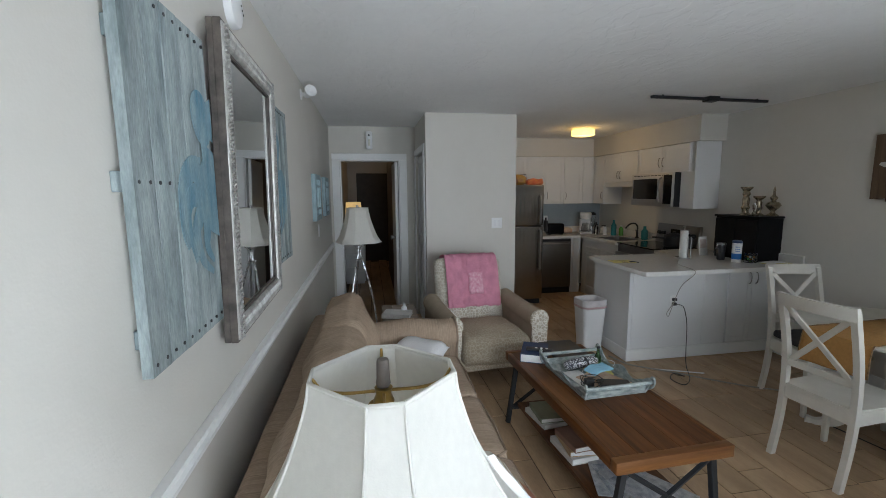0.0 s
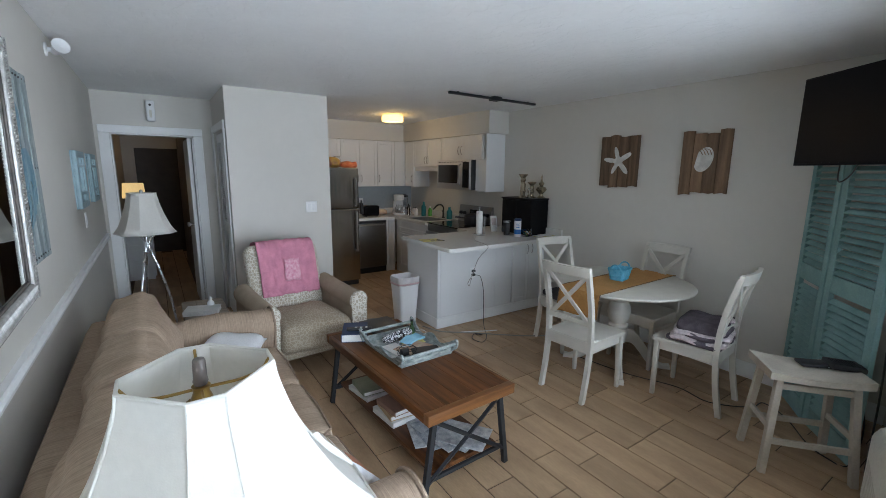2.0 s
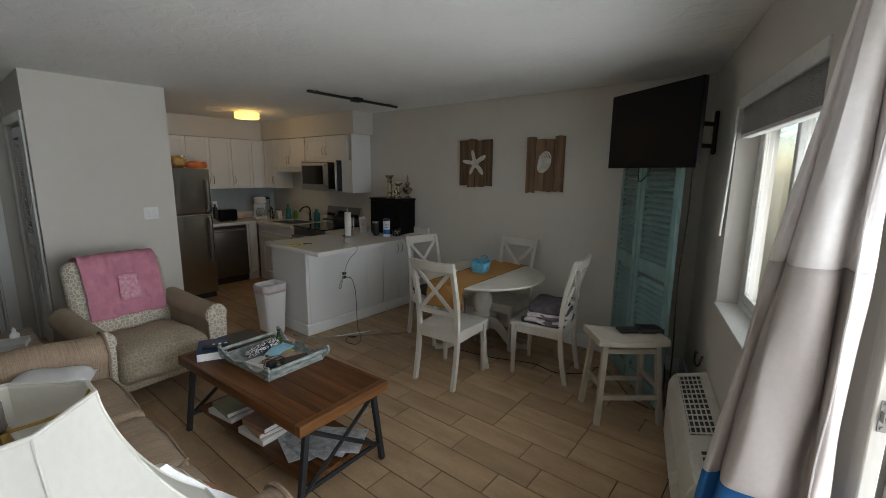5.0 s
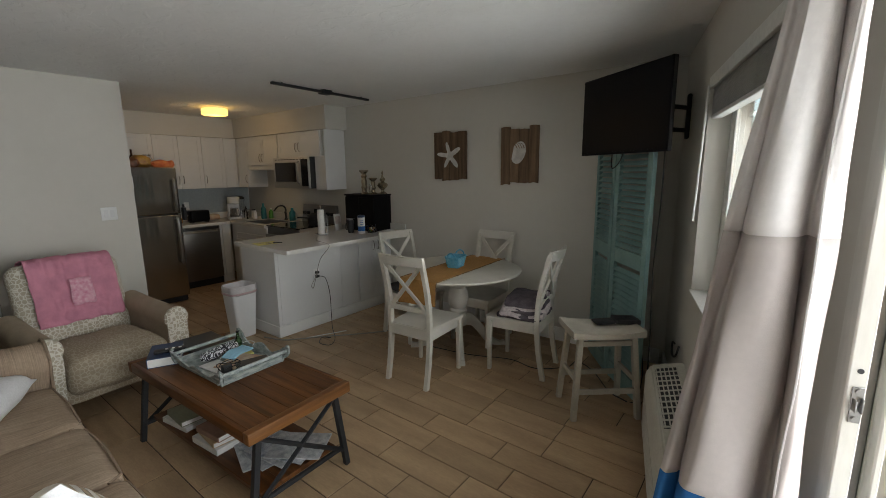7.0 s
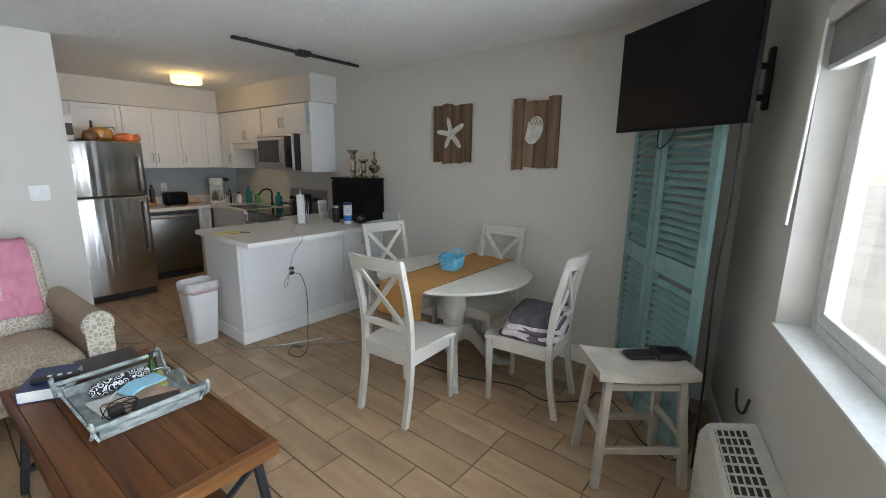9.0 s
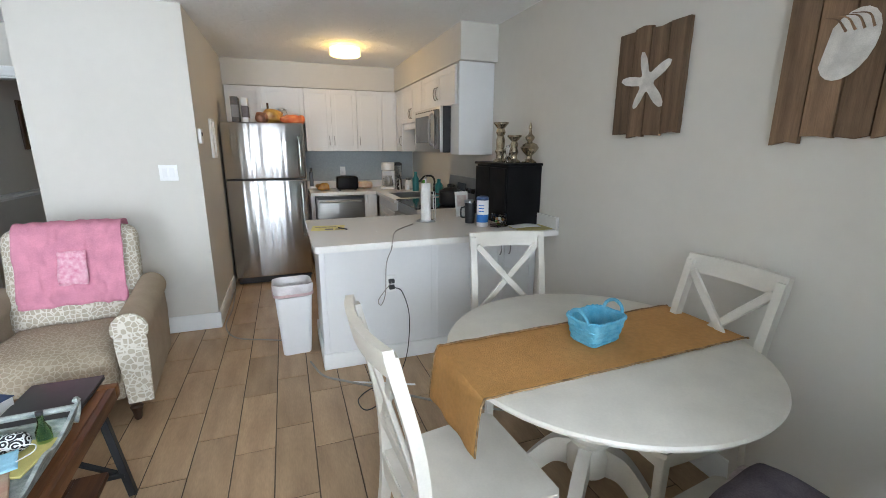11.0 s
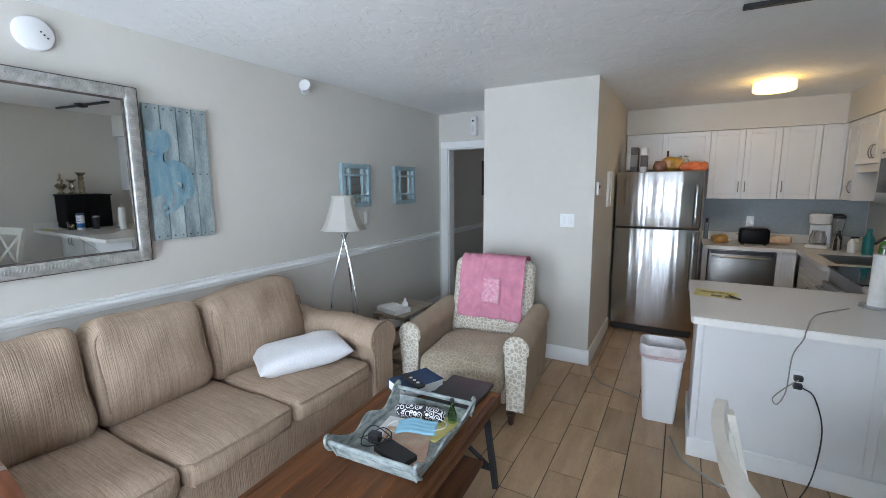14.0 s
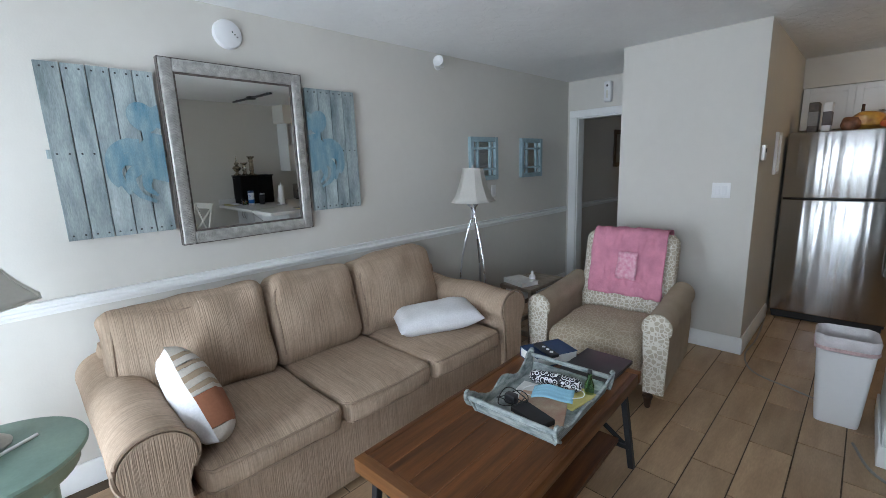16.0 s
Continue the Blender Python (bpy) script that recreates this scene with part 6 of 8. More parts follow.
part("case_body", bm, PAISLEY, roll, sharp=80)
bm = B()
tube(bm, [(0.03, 0.0405 * math.cos(a), 0.0405 * math.sin(a)) for a in [2 * math.pi * k / 20 for k in range(20)]], 0.004, 6, True)
part("strap", bm, DARK, roll)
mask = thing("face_mask", TR @ pose(0.055, 0.01, 0.068, 8, -6, 18), "pale blue pleated paper mask lying in the tray", "mask")
bm = B()
rows_ = []
for j in range(13):
    row = []
    for i in range(15):
        x, y = -0.10 + 0.2 * i / 14, -0.055 + 0.11 * j / 12
        row.append(bm.verts.new((x, y, 0.004 * (j % 3) / 2 + 0.012 * math.sin(i * 0.35) + 0.008 * noise.noise(Vector((x * 12, y * 12, 1))))))
    rows_.append(row)
for a, b in zip(rows_, rows_[1:]):
    for i in range(14):
        bm.faces.new((a[i], a[i + 1], b[i + 1], b[i]))
o = part("mask_sheet", bm, MASKBLUE, mask, sharp=80)
o.modifiers.new("ply", "SOLIDIFY").thickness = 0.002
for s in (-1, 1):
    bm = B()
    tube(bm, smooth_path([(s * 0.10, 0.045, 0.008), (s * 0.145, 0.02, 0.004), (s * 0.145, -0.02, 0.004), (s * 0.10, -0.045, 0.008)], 5), 0.002, 5)
    part("ear_loop", bm, BIN, mask)
chg = thing("phone_charger", TR @ pose(-0.10, -0.13, 0.019), "black phone charger with coiled cable in the tray", "charger")
bm = B()
box(bm, (-0.03, -0.022, 0.0), (0.03, 0.022, 0.05), 0.006, 2)
part("plug", bm, DARK, chg)
bm = B()
pts = [(0.0, 0.0, 0.045)]
for k in range(26):
    a = k * 0.55
    pts.append((0.01 + 0.075 * math.cos(a) * (1 + 0.15 * math.sin(k)), -0.01 + 0.065 * math.sin(a) * (1 + 0.1 * math.cos(2 * k)), 0.035 + 0.02 * math.sin(k * 0.9)))
tube(bm, smooth_path(pts, 4), 0.0028, 6)
part("cable", bm, CABLE, chg)
gb = thing("green_bottle", TR @ pose(0.165, 0.20, 0.0125), "small green glass bottle in the tray", "bottle")
bm = B()
lathe(bm, [(0.0, 0), (0.022, 0), (0.024, 0.01), (0.024, 0.06), (0.012, 0.09), (0.010, 0.125), (0.0, 0.126)], 16)
part("bottle_body", bm, GREENGLASS, gb)
bm = B()
lathe(bm, [(0.012, 0.1265), (0.012, 0.14), (0.0, 0.141)], 14)
part("cap", bm, DARK, gb)

# books and papers on the lower shelf
cov = [mat("cover_%s" % c, v, 0.5) for c, v in (("white", (0.66, 0.65, 0.62)), ("tan", (0.5, 0.36, 0.2)), ("green", (0.24, 0.26, 0.17)), ("red", (0.30, 0.17, 0.12)))]
for k, (x, y, z, w, l, h, c, r) in enumerate(((-0.12, 0.34, 0.1505, 0.17, 0.24, 0.03, 0, 6), (-0.115, 0.34, 0.181, 0.16, 0.22, 0.03, 2, -4), (-0.12, -0.02, 0.1505, 0.17, 0.24, 0.035, 0, 3), (-0.11, -0.02, 0.186, 0.16, 0.22, 0.03, 1, -6), (-0.115, -0.03, 0.2165, 0.15, 0.21, 0.03, 3, 4))):
    book(CT @ pose(x, y, z, 0, 0, r), w, l, h, cov[c], "hardback book stacked on the coffee table shelf", group="books on the lower shelf")
NEWSPRINT = mat("newsprint", (0.56, 0.56, 0.56), 0.6, var=0.35, scale=30, col2=(0.26, 0.27, 0.29), fine=0.25, detail=8)
MAG = mat("magazine_print", (0.56, 0.58, 0.60), 0.35, var=0.4, scale=18, col2=(0.10, 0.12, 0.16), fine=0.3, detail=8)
for k in range(5):
    bm = B()
    box(bm, (-0.11, -0.145, 0), (0.11, 0.145, 0.006), 0.001, 1)
    solid("magazine", bm, MAG if k % 2 else NEWSPRINT, "glossy magazine lying on the coffee table shelf", "magazine", group="magazines on the lower shelf", m=CT @ pose(-0.04 + 0.03 * k, -0.28 - 0.045 * k, 0.1505 + 0.0065 * k, 0, 0, -20 + 13 * k))

# ------------------------------------------------------------------ end table, floor lamp
et = thing("end_table", pose(0.715, 3.69, 0.0) @ Matrix.Diagonal((0.80, 0.85, 1.0, 1)), "grey-brown wooden end table between sofa and armchair", "end table")
for k in range(3):
    bm = B()
    box(bm, (-0.19 + 0.127 * k, -0.29, 0.52), (-0.065 + 0.127 * k, 0.29, 0.55), 0.003, 1)
    part("top_plank", bm, GREYWOOD, et)
for x in (-0.165, 0.165):
    for y in (-0.265, 0.265):
        bm = B()
        box(bm, (x - 0.02, y - 0.02, 0), (x + 0.02, y + 0.02, 0.5195), 0.003, 1)
        part("leg", bm, GREYWOOD, et)
    bm = B()
    box(bm, (x - 0.012, -0.2445, 0.14), (x + 0.012, 0.2445, 0.18), 0.002, 1)
    part("stretcher", bm, GREYWOOD, et)
bm = B()
box(bm, (-0.1445, -0.277, 0.14), (0.1445, -0.253, 0.18), 0.002, 1)
part("stretcher", bm, GREYWOOD, et)
book(pose(0.69, 3.56, 0.5505, 0, 0, 74), 0.17, 0.24, 0.035, cov[0], "white paperback book on the end table")
sb = thing("squeeze_bottle", pose(0.755, 3.63, 0.5505), "small white squeeze bottle on the end table", "bottle")
bm = B()
lathe(bm, [(0.0, 0), (0.024, 0), (0.026, 0.01), (0.026, 0.055), (0.014, 0.07), (0.0, 0.071)], 18)
part("bottle_body", bm, BIN, sb)
bm = B()
lathe(bm, [(0.012, 0.0715), (0.012, 0.085), (0.006, 0.1), (0.0, 0.101)], 14)
part("cap", bm, BIN, sb)


def panel_shade(bm, prof, n, corner=0.0):
    """A paneled bell shade: prof of (radius, z); corner cuts make it an octagon with unequal sides."""
    rings = []
    for r, z in prof:
        ring = []
        for k in range(4):
            for s in (-1, 1):
                a = radians(45 + 90 * k) + s * corner
                ring.append(bm.verts.new((r * math.cos(a), r * math.sin(a), z)))
        rings.append(ring)
    for a, b in zip(rings, rings[1:]):
        for k in range(8):
            bm.faces.new((a[k], a[(k + 1) % 8], b[(k + 1) % 8], b[k]))
    return rings


fl = thing("floor_lamp", pose(0.385, 3.335, 0.0, 0, 0, 20), "silver floor lamp with bowed rods and white bell shade", "floor lamp")
bm = B()
prof = [(0.085, 1.50), (0.088, 1.475), (0.10, 1.42), (0.122, 1.35), (0.15, 1.28), (0.18, 1.235)]
rg = panel_shade(bm, prof, 8, radians(16))
o = part("shade", bm, SHADE, fl, "white linen paneled bell shade", sharp=25)
o.modifiers.new("linen", "SOLIDIFY").thickness = 0.002
for ring, r_ in ((prof[0], 0.003), (prof[-1], 0.004)):
    bm = B()
    pts = []
    for k in range(4):
        for s in (-1, 1):
            a = radians(45 + 90 * k) + s * radians(16)
            pts.append((ring[0] * math.cos(a), ring[0] * math.sin(a), ring[1]))
    tube(bm, pts, r_, 6, True)
    part("shade_trim", bm, SHADE, o)
bm = B()
cyl(bm, (0, 0, 1.10), (0, 0, 1.42), 0.006)
lathe(bm, [(0.011, 1.49), (0.013, 1.5), (0.008, 1.52), (0.0, 1.525)], 12)
cyl(bm, (0, 0, 1.42), (0, 0, 1.495), 0.003)
part("stem", bm, CHROME, fl)
for k in range(3):
    a = radians(90 + 120 * k)
    c, s = math.cos(a), math.sin(a)
    bm = B()
    tube(bm, smooth_path([(0.05 * c, 0.05 * s, 1.215), (0.022 * c, 0.022 * s, 1.19), (0.012 * c, 0.012 * s, 1.13), (0.055 * c, 0.055 * s, 0.98), (0.105 * c, 0.105 * s, 0.76), (0.132 * c, 0.132 * s, 0.50), (0.138 * c, 0.138 * s, 0.2), (0.145 * c, 0.145 * s, 0.006)], 6), 0.0075, 8)
    part("rod", bm, CHROME, fl)
bm = B()
tube(bm, [(0.028 * math.cos(a), 0.028 * math.sin(a), 1.10) for a in [2 * math.pi * k / 20 for k in range(20)]], 0.004, 6, True)
part("collar", bm, CHROME, fl)

# ------------------------------------------------------------------ table lamp on the sage side table
gt = thing("side_table", pose(0.585, 0.465, 0.0), "round sage green painted side table with turned legs", "side table")
bm = B()
lathe(bm, [(0.0, 0.555), (0.275, 0.555), (0.292, 0.562), (0.297, 0.572), (0.292, 0.582), (0.28, 0.586), (0.0, 0.586)], 48)
part("top", bm, GREENPAINT, gt)
bm = B()
lathe(bm, [(0.255, 0.49), (0.262, 0.50), (0.262, 0.5548), (0.24, 0.5548), (0.24, 0.49)], 40)
part("apron", bm, GREENPAINT, gt)
lg = B()
lathe(lg, [(0.0, 0), (0.012, 0), (0.014, 0.03), (0.02, 0.2), (0.026, 0.36), (0.018, 0.39), (0.028, 0.41), (0.028, 0.52)], 16)
lm = mesh_of("leg", lg, GREENPAINT)
for k in range(4):
    o = new("leg", lm)
    a = radians(45 + 90 * k)
    o.parent, o.location = gt, (0.22 * math.cos(a), 0.22 * math.sin(a), 0)
LT = pose(0.489, 0.475, 0.5865, 0, 0, -45)
tl = thing("table_lamp", LT, "table lamp with a cream paneled bell shade and brass fittings", "table lamp")
bm = B()
lathe(bm, [(0.0, 0), (0.075, 0), (0.08, 0.012), (0.06, 0.03), (0.035, 0.05), (0.06, 0.12), (0.075, 0.2), (0.055, 0.29), (0.025, 0.36), (0.02, 0.40), (0.0, 0.402)], 28)
part("base", bm, mat("lamp_base", (0.45, 0.43, 0.38), 0.35, var=0.1), tl)
prof = [(p.x, p.z) for p in smooth_path([(0.094, 0, 0.804), (0.099, 0, 0.775), (0.117, 0, 0.72), (0.146, 0, 0.655), (0.187, 0, 0.59), (0.243, 0, 0.525)], 4)]
bm = B()
panel_shade(bm, prof, 8, radians(13))
sh = part("shade", bm, SHADE, tl, "cream linen paneled bell shade", sharp=20)
sh.modifiers.new("linen", "SOLIDIFY").thickness = 0.0025
for k in range(8):
    a = radians(45 + 90 * (k // 2)) + (-1 if k % 2 == 0 else 1) * radians(13)
    bm = B()
    tube(bm, [(1.002 * r * math.cos(a), 1.002 * r * math.sin(a), z) for r, z in prof], 0.0022, 6)
    part("seam_trim", bm, SHADE, sh)
for (r, z), q in ((prof[0], 0.0028), (prof[-1], 0.004)):
    bm = B()
    pts = []
    for k in range(8):
        a = radians(45 + 90 * (k // 2)) + (-1 if k % 2 == 0 else 1) * radians(13)
        pts.append((r * math.cos(a), r * math.sin(a), z))
    tube(bm, pts, q, 6, True)
    part("rim_trim", bm, SHADE, sh)
bm = B()
for k in range(4):
    a = radians(45 + 90 * k)
    tube(bm, smooth_path([(0, 0, 0.778), (0.05 * math.cos(a), 0.05 * math.sin(a), 0.778), (0.078 * math.cos(a), 0.078 * math.sin(a), 0.786), (0.09 * math.cos(a), 0.09 * math.sin(a), 0.801)], 4), 0.0022, 6)
part("spider", bm, BRASS, tl, "brass spider holding the shade")
bm = B()
for s in (-1, 1):
    tube(bm, smooth_path([(0, 0, 0.76), (s * 0.03, 0, 0.742), (s * 0.052, 0, 0.62), (s * 0.045, 0, 0.50), (s * 0.012, 0, 0.43)], 5), 0.003, 6)
part("harp", bm, BRASS, tl)
bm = B()
lathe(bm, [(0.0, 0.752), (0.012, 0.752), (0.014, 0.764), (0.010, 0.774), (0.012, 0.782), (0.0, 0.783)], 18)
part("finial_base", bm, BRASS, tl)
bm = B()
lathe(bm, [(0.008, 0.7835), (0.0098, 0.788), (0.0088, 0.795), (0.0082, 0.818), (0.007, 0.821), (0.0, 0.822)], 18)
part("finial", bm, DARKEDGE, tl, "dark bronze finial")
bm = B()
cyl(bm, (0, 0, 0.40), (0, 0, 0.46), 0.017)
lathe(bm, [(0.014, 0.46), (0.028, 0.49), (0.03, 0.52), (0.018, 0.55), (0.0, 0.555)], 18)
part("bulb_and_socket", bm, BIN, tl)
wc = thing("lattice_basket", pose(0.63, 0.40, 0.5865, 0, 0, 25), "small white lattice basket on the side table", "basket")
bm = B()
for i in range(6):
    z = 0.004 + 0.018 * i
    tube(bm, [(-0.07, -0.05, z), (0.07, -0.05, z), (0.07, 0.05, z), (-0.07, 0.05, z)], 0.004, 5, True)
part("weave", bm, BIN, wc)
for i in range(7):
    for s in (-1, 1):
        bm = B()
        cyl(bm, (-0.066 + 0.022 * i, s * 0.05, 0.0), (-0.066 + 0.022 * i, s * 0.05, 0.10), 0.0035, n=6)
        part("upright", bm, BIN, wc)
bm = B()
tube(bm, [(0.60, 0.50, 0.592), (0.52, 0.62, 0.592)], 0.006, 8)
solid("white_pen", bm, BIN, "white pen lying on the side table", "pen")
# ------------------------------------------------------------------ dining table and chairs
dt = thing("dining_table", pose(3.745, 1.95, 0.0, 0, 0, 40) @ Matrix.Diagonal((1.04, 1.04, 1.0, 1)), "round white pedestal dining table", "dining table")
bm = B()
lathe(bm, [(0.0, 0.722), (0.525, 0.722), (0.545, 0.73), (0.55, 0.74), (0.545, 0.748), (0.53, 0.752), (0.0, 0.752)], 72)
part("tabletop", bm, CHAIRWHITE, dt)
bm = B()
lathe(bm, [(0.0, 0.695), (0.36, 0.695), (0.37, 0.70), (0.37, 0.7215), (0.0, 0.7215)], 48)
part("sub_top", bm, CHAIRWHITE, dt)
bm = B()
lathe(bm, [(0.05, 0.20), (0.075, 0.21), (0.08, 0.30), (0.062, 0.33), (0.078, 0.345), (0.078, 0.36), (0.058, 0.375), (0.075, 0.40), (0.092, 0.47), (0.088, 0.53), (0.066, 0.57), (0.078, 0.585), (0.078, 0.60), (0.062, 0.615), (0.07, 0.65), (0.07, 0.6945)], 28)
part("column", bm, CHAIRWHITE, dt)
for k in range(4):
    bm = B()
    m = Matrix.Rotation(radians(90 * k), 4, "Z")
    up = smooth_path([(0.06, 0, 0.33), (0.14, 0, 0.30), (0.22, 0, 0.20), (0.29, 0, 0.09), (0.37, 0, 0.035), (0.42, 0, 0.04)], 5)
    dn = smooth_path([(0.06, 0, 0.21), (0.12, 0, 0.20), (0.18, 0, 0.13), (0.26, 0, 0.03), (0.36, 0, 0.0), (0.43, 0, 0.0)], 5)
    prism(bm, [(p.x, p.z) for p in up] + [(p.x, p.z) for p in dn[::-1]], "y", -0.024, 0.024)
    caps(bm)
    bmesh.ops.transform(bm, matrix=m, verts=bm.verts)
    part("leg", bm, CHAIRWHITE, dt)

run = thing("table_runner", pose(3.745, 1.955, 0.7525, 0, 0, 2) @ Matrix.Diagonal((1.03, 1.0, 1.0, 1)), "mustard burlap runner with braided edges on the table", "table runner")
path = [(-0.585, -0.19), (-0.58, -0.12), (-0.572, -0.05), (-0.560, -0.005), (-0.53, 0.003), (-0.3, 0.003), (0.0, 0.003), (0.3, 0.003), (0.52, 0.003), (0.555, -0.004)]
pp = smooth_path([(x, 0, z) for x, z in path], 5)
bm = B()
rows_ = []
for j, p in enumerate(pp):
    row = []
    for i in range(17):
        y = -0.185 + 0.37 * i / 16
        drop = max(0.0, -p.z)
        row.append(bm.verts.new((p.x - 0.02 * drop * math.sin(i * 0.9), y * (1 + 0.12 * drop) + 0.003 * noise.noise(Vector((p.x * 20, i, 0))), p.z + 0.0012 * noise.noise(Vector((p.x * 14, y * 14, 3))) + 0.0012 - 0.10 * drop * (i / 16 - 0.3))))
    rows_.append(row)
for a, b in zip(rows_, rows_[1:]):
    for i in range(16):
        bm.faces.new((a[i], a[i + 1], b[i + 1], b[i]))
o = part("cloth", bm, RUNNER, run, sharp=80)
o.modifiers.new("weave", "SOLIDIFY").thickness = 0.0022
for s in (-1, 1):
    bm = B()
    pts = []
    for j, p in enumerate(pp):
        drop = max(0.0, -p.z)
        i = 0 if s < 0 else 16
        pts.append((p.x - 0.02 * drop * math.sin(i * 0.9), s * 0.185 * (1 + 0.12 * drop), p.z + 0.003 - 0.10 * drop * (i / 16 - 0.3) + 0.0015 * math.sin(j * 2.1)))
    tube(bm, pts, 0.0035, 6)
    part("braided_edge", bm, ROPE, run)

bk = thing("wicker_basket", pose(3.745, 1.975, 0.7575, 0, 0, 12) @ Matrix.Diagonal((0.95, 0.98, 1.12, 1)), "small turquoise wicker basket with two loop handles", "basket")
bm = B()
loft(bm, [rect_ring(bm, 0.075, 0.055, 0.0, 0.02), rect_ring(bm, 0.085, 0.064, 0.03, 0.022), rect_ring(bm, 0.098, 0.076, 0.085, 0.026), rect_ring(bm, 0.093, 0.071, 0.085, 0.024), rect_ring(bm, 0.072, 0.052, 0.008, 0.02)], (True, True))
part("basket_body", bm, TURQ, bk)
for z, f in ((0.012, 1.03), (0.035, 1.03), (0.055, 1.03), (0.085, 1.02)):
    q = z / 0.085
    w, d = (0.078 + 0.021 * q) * f, (0.058 + 0.02 * q) * f
    bm = B()
    pts = []
    for k in range(72):
        a = 2 * math.pi * k / 72
        c, s = math.cos(a), math.sin(a)
        e = 0.45
        pts.append((w * math.copysign(abs(c) ** e, c), d * math.copysign(abs(s) ** e, s), z + 0.0025 * math.sin(k * 1.7)))
    tube(bm, pts, 0.006 if z > 0.08 else 0.0042, 6, True)
    part("woven_band", bm, TURQ, bk)
for s in (-1, 1):
    bm = B()
    tube(bm, smooth_path([(s * 0.098, -0.045, 0.082), (s * 0.106, -0.032, 0.11), (s * 0.108, 0.0, 0.124), (s * 0.106, 0.032, 0.11), (s * 0.098, 0.045, 0.082)], 5), 0.0065, 7)
    part("loop_handle", bm, TURQ, bk)


def build_chair(m):
    """A white X-back dining chair that faces +y."""
    t = thing("dining_chair", m, "white painted X-back wooden dining chair", "chair", "dining chairs")
    bm = B()
    pts = [(-0.195, -0.215), (0.195, -0.215), (0.225, 0.215), (0.20, 0.235), (-0.20, 0.235), (-0.225, 0.215)]
    prism(bm, pts, "z", 0.437, 0.462)
    bmesh.ops.bevel(bm, geom=[e for e in bm.edges if e.verts[0].co.z > 0.46 and e.verts[1].co.z > 0.46], offset=0.006, segments=2, affect="EDGES")
    part("seat", bm, CHAIRWHITE, t)
    for s in (-1, 1):
        bm = B()
        box(bm, (s * 0.195 - 0.019, 0.175, 0.0), (s * 0.195 + 0.019, 0.213, 0.4365), 0.004, 1)
        for v in bm.verts:
            if v.co.z < 0.1:
                v.co.x = s * 0.195 + (v.co.x - s * 0.195) * 0.75
                v.co.y = 0.194 + (v.co.y - 0.194) * 0.75
        part("front_leg", bm, CHAIRWHITE, t)
        bm = B()
        c = smooth_path([(0, -0.255, 0.0), (0, -0.215, 0.22), (0, -0.198, 0.45), (0, -0.215, 0.70), (0, -0.285, 1.00)], 4)
        lo, hi = [(p.y - 0.017, p.z) for p in c], [(p.y + 0.019, p.z) for p in c]
        prism(bm, lo + hi[::-1], "x", s * 0.185 - 0.016, s * 0.185 + 0.016)
        caps(bm)
        part("back_post", bm, CHAIRWHITE, t)
    for lo, hi in (((-0.176, 0.184, 0.37), (0.176, 0.204, 0.4365)), ((-0.1685, -0.212, 0.37), (0.1685, -0.192, 0.4365))):
        bm = B()
        box(bm, lo, hi, 0.002, 1)
        part("apron", bm, CHAIRWHITE, t)
    for s in (-1, 1):
        bm = B()
        box(bm, (s * 0.188 - 0.01, -0.178, 0.37), (s * 0.188 + 0.01, 0.1745, 0.4365), 0.002, 1)
        part("apron", bm, CHAIRWHITE, t)
    # curved top rail
    bm = B()
    fr_, bk_ = [], []
    for k in range(13):
        x = -0.203 + 0.406 * k / 12
        bow = -0.03 * (1 - (x / 0.203) ** 2)
        fr_.append((x, -0.262 + bow))
        bk_.append((x, -0.288 + bow))
    prism(bm, fr_ + bk_[::-1], "z", 0.948, 1.022)
    caps(bm)
    for v in bm.verts:
        v.co.y -= (v.co.z - 0.945) * 0.22
    part("top_rail", bm, CHAIRWHITE, t)
    bm = B()
    box(bm, (-0.1685, -0.218, 0.575), (0.1685, -0.196, 0.615), 0.003, 1)
    part("lower_rail", bm, CHAIRWHITE, t)
    for s in (-1, 1):
        bm = B()
        a, b = Vector((-s * 0.165, -0.207, 0.60)), Vector((s * 0.165, -0.272, 0.955))
        d = b - a
        m2 = Matrix.Translation((a + b) / 2 + Vector((0, 0.004 * s, 0))) @ d.to_track_quat("Z", "Y").to_matrix().to_4x4()
        box(bm, (-0.016, -0.008, -d.length / 2), (0.016, 0.008, d.length / 2), 0.003, 1, Matrix.Translation((a + b) / 2 + Vector((0, 0.004 * s, 0))) @ Matrix.Rotation(math.atan2(d.y, d.z) * -1, 4, "X") @ Matrix.Rotation(math.atan2(d.x, math.hypot(d.y, d.z)), 4, "Y"))
        part("cross_bar", bm, CHAIRWHITE, t)
    return t


chair = build_chair(pose(3.15, 1.85, 0, 0, 0, -86))
copy_thing(chair, pose(3.72, 1.29, 0, 0, 0, 7))
copy_thing(chair, pose(3.72, 2.48, 0, 0, 0, 168))
copy_thing(chair, pose(4.04, 1.89, 0, 0, 0, 90))

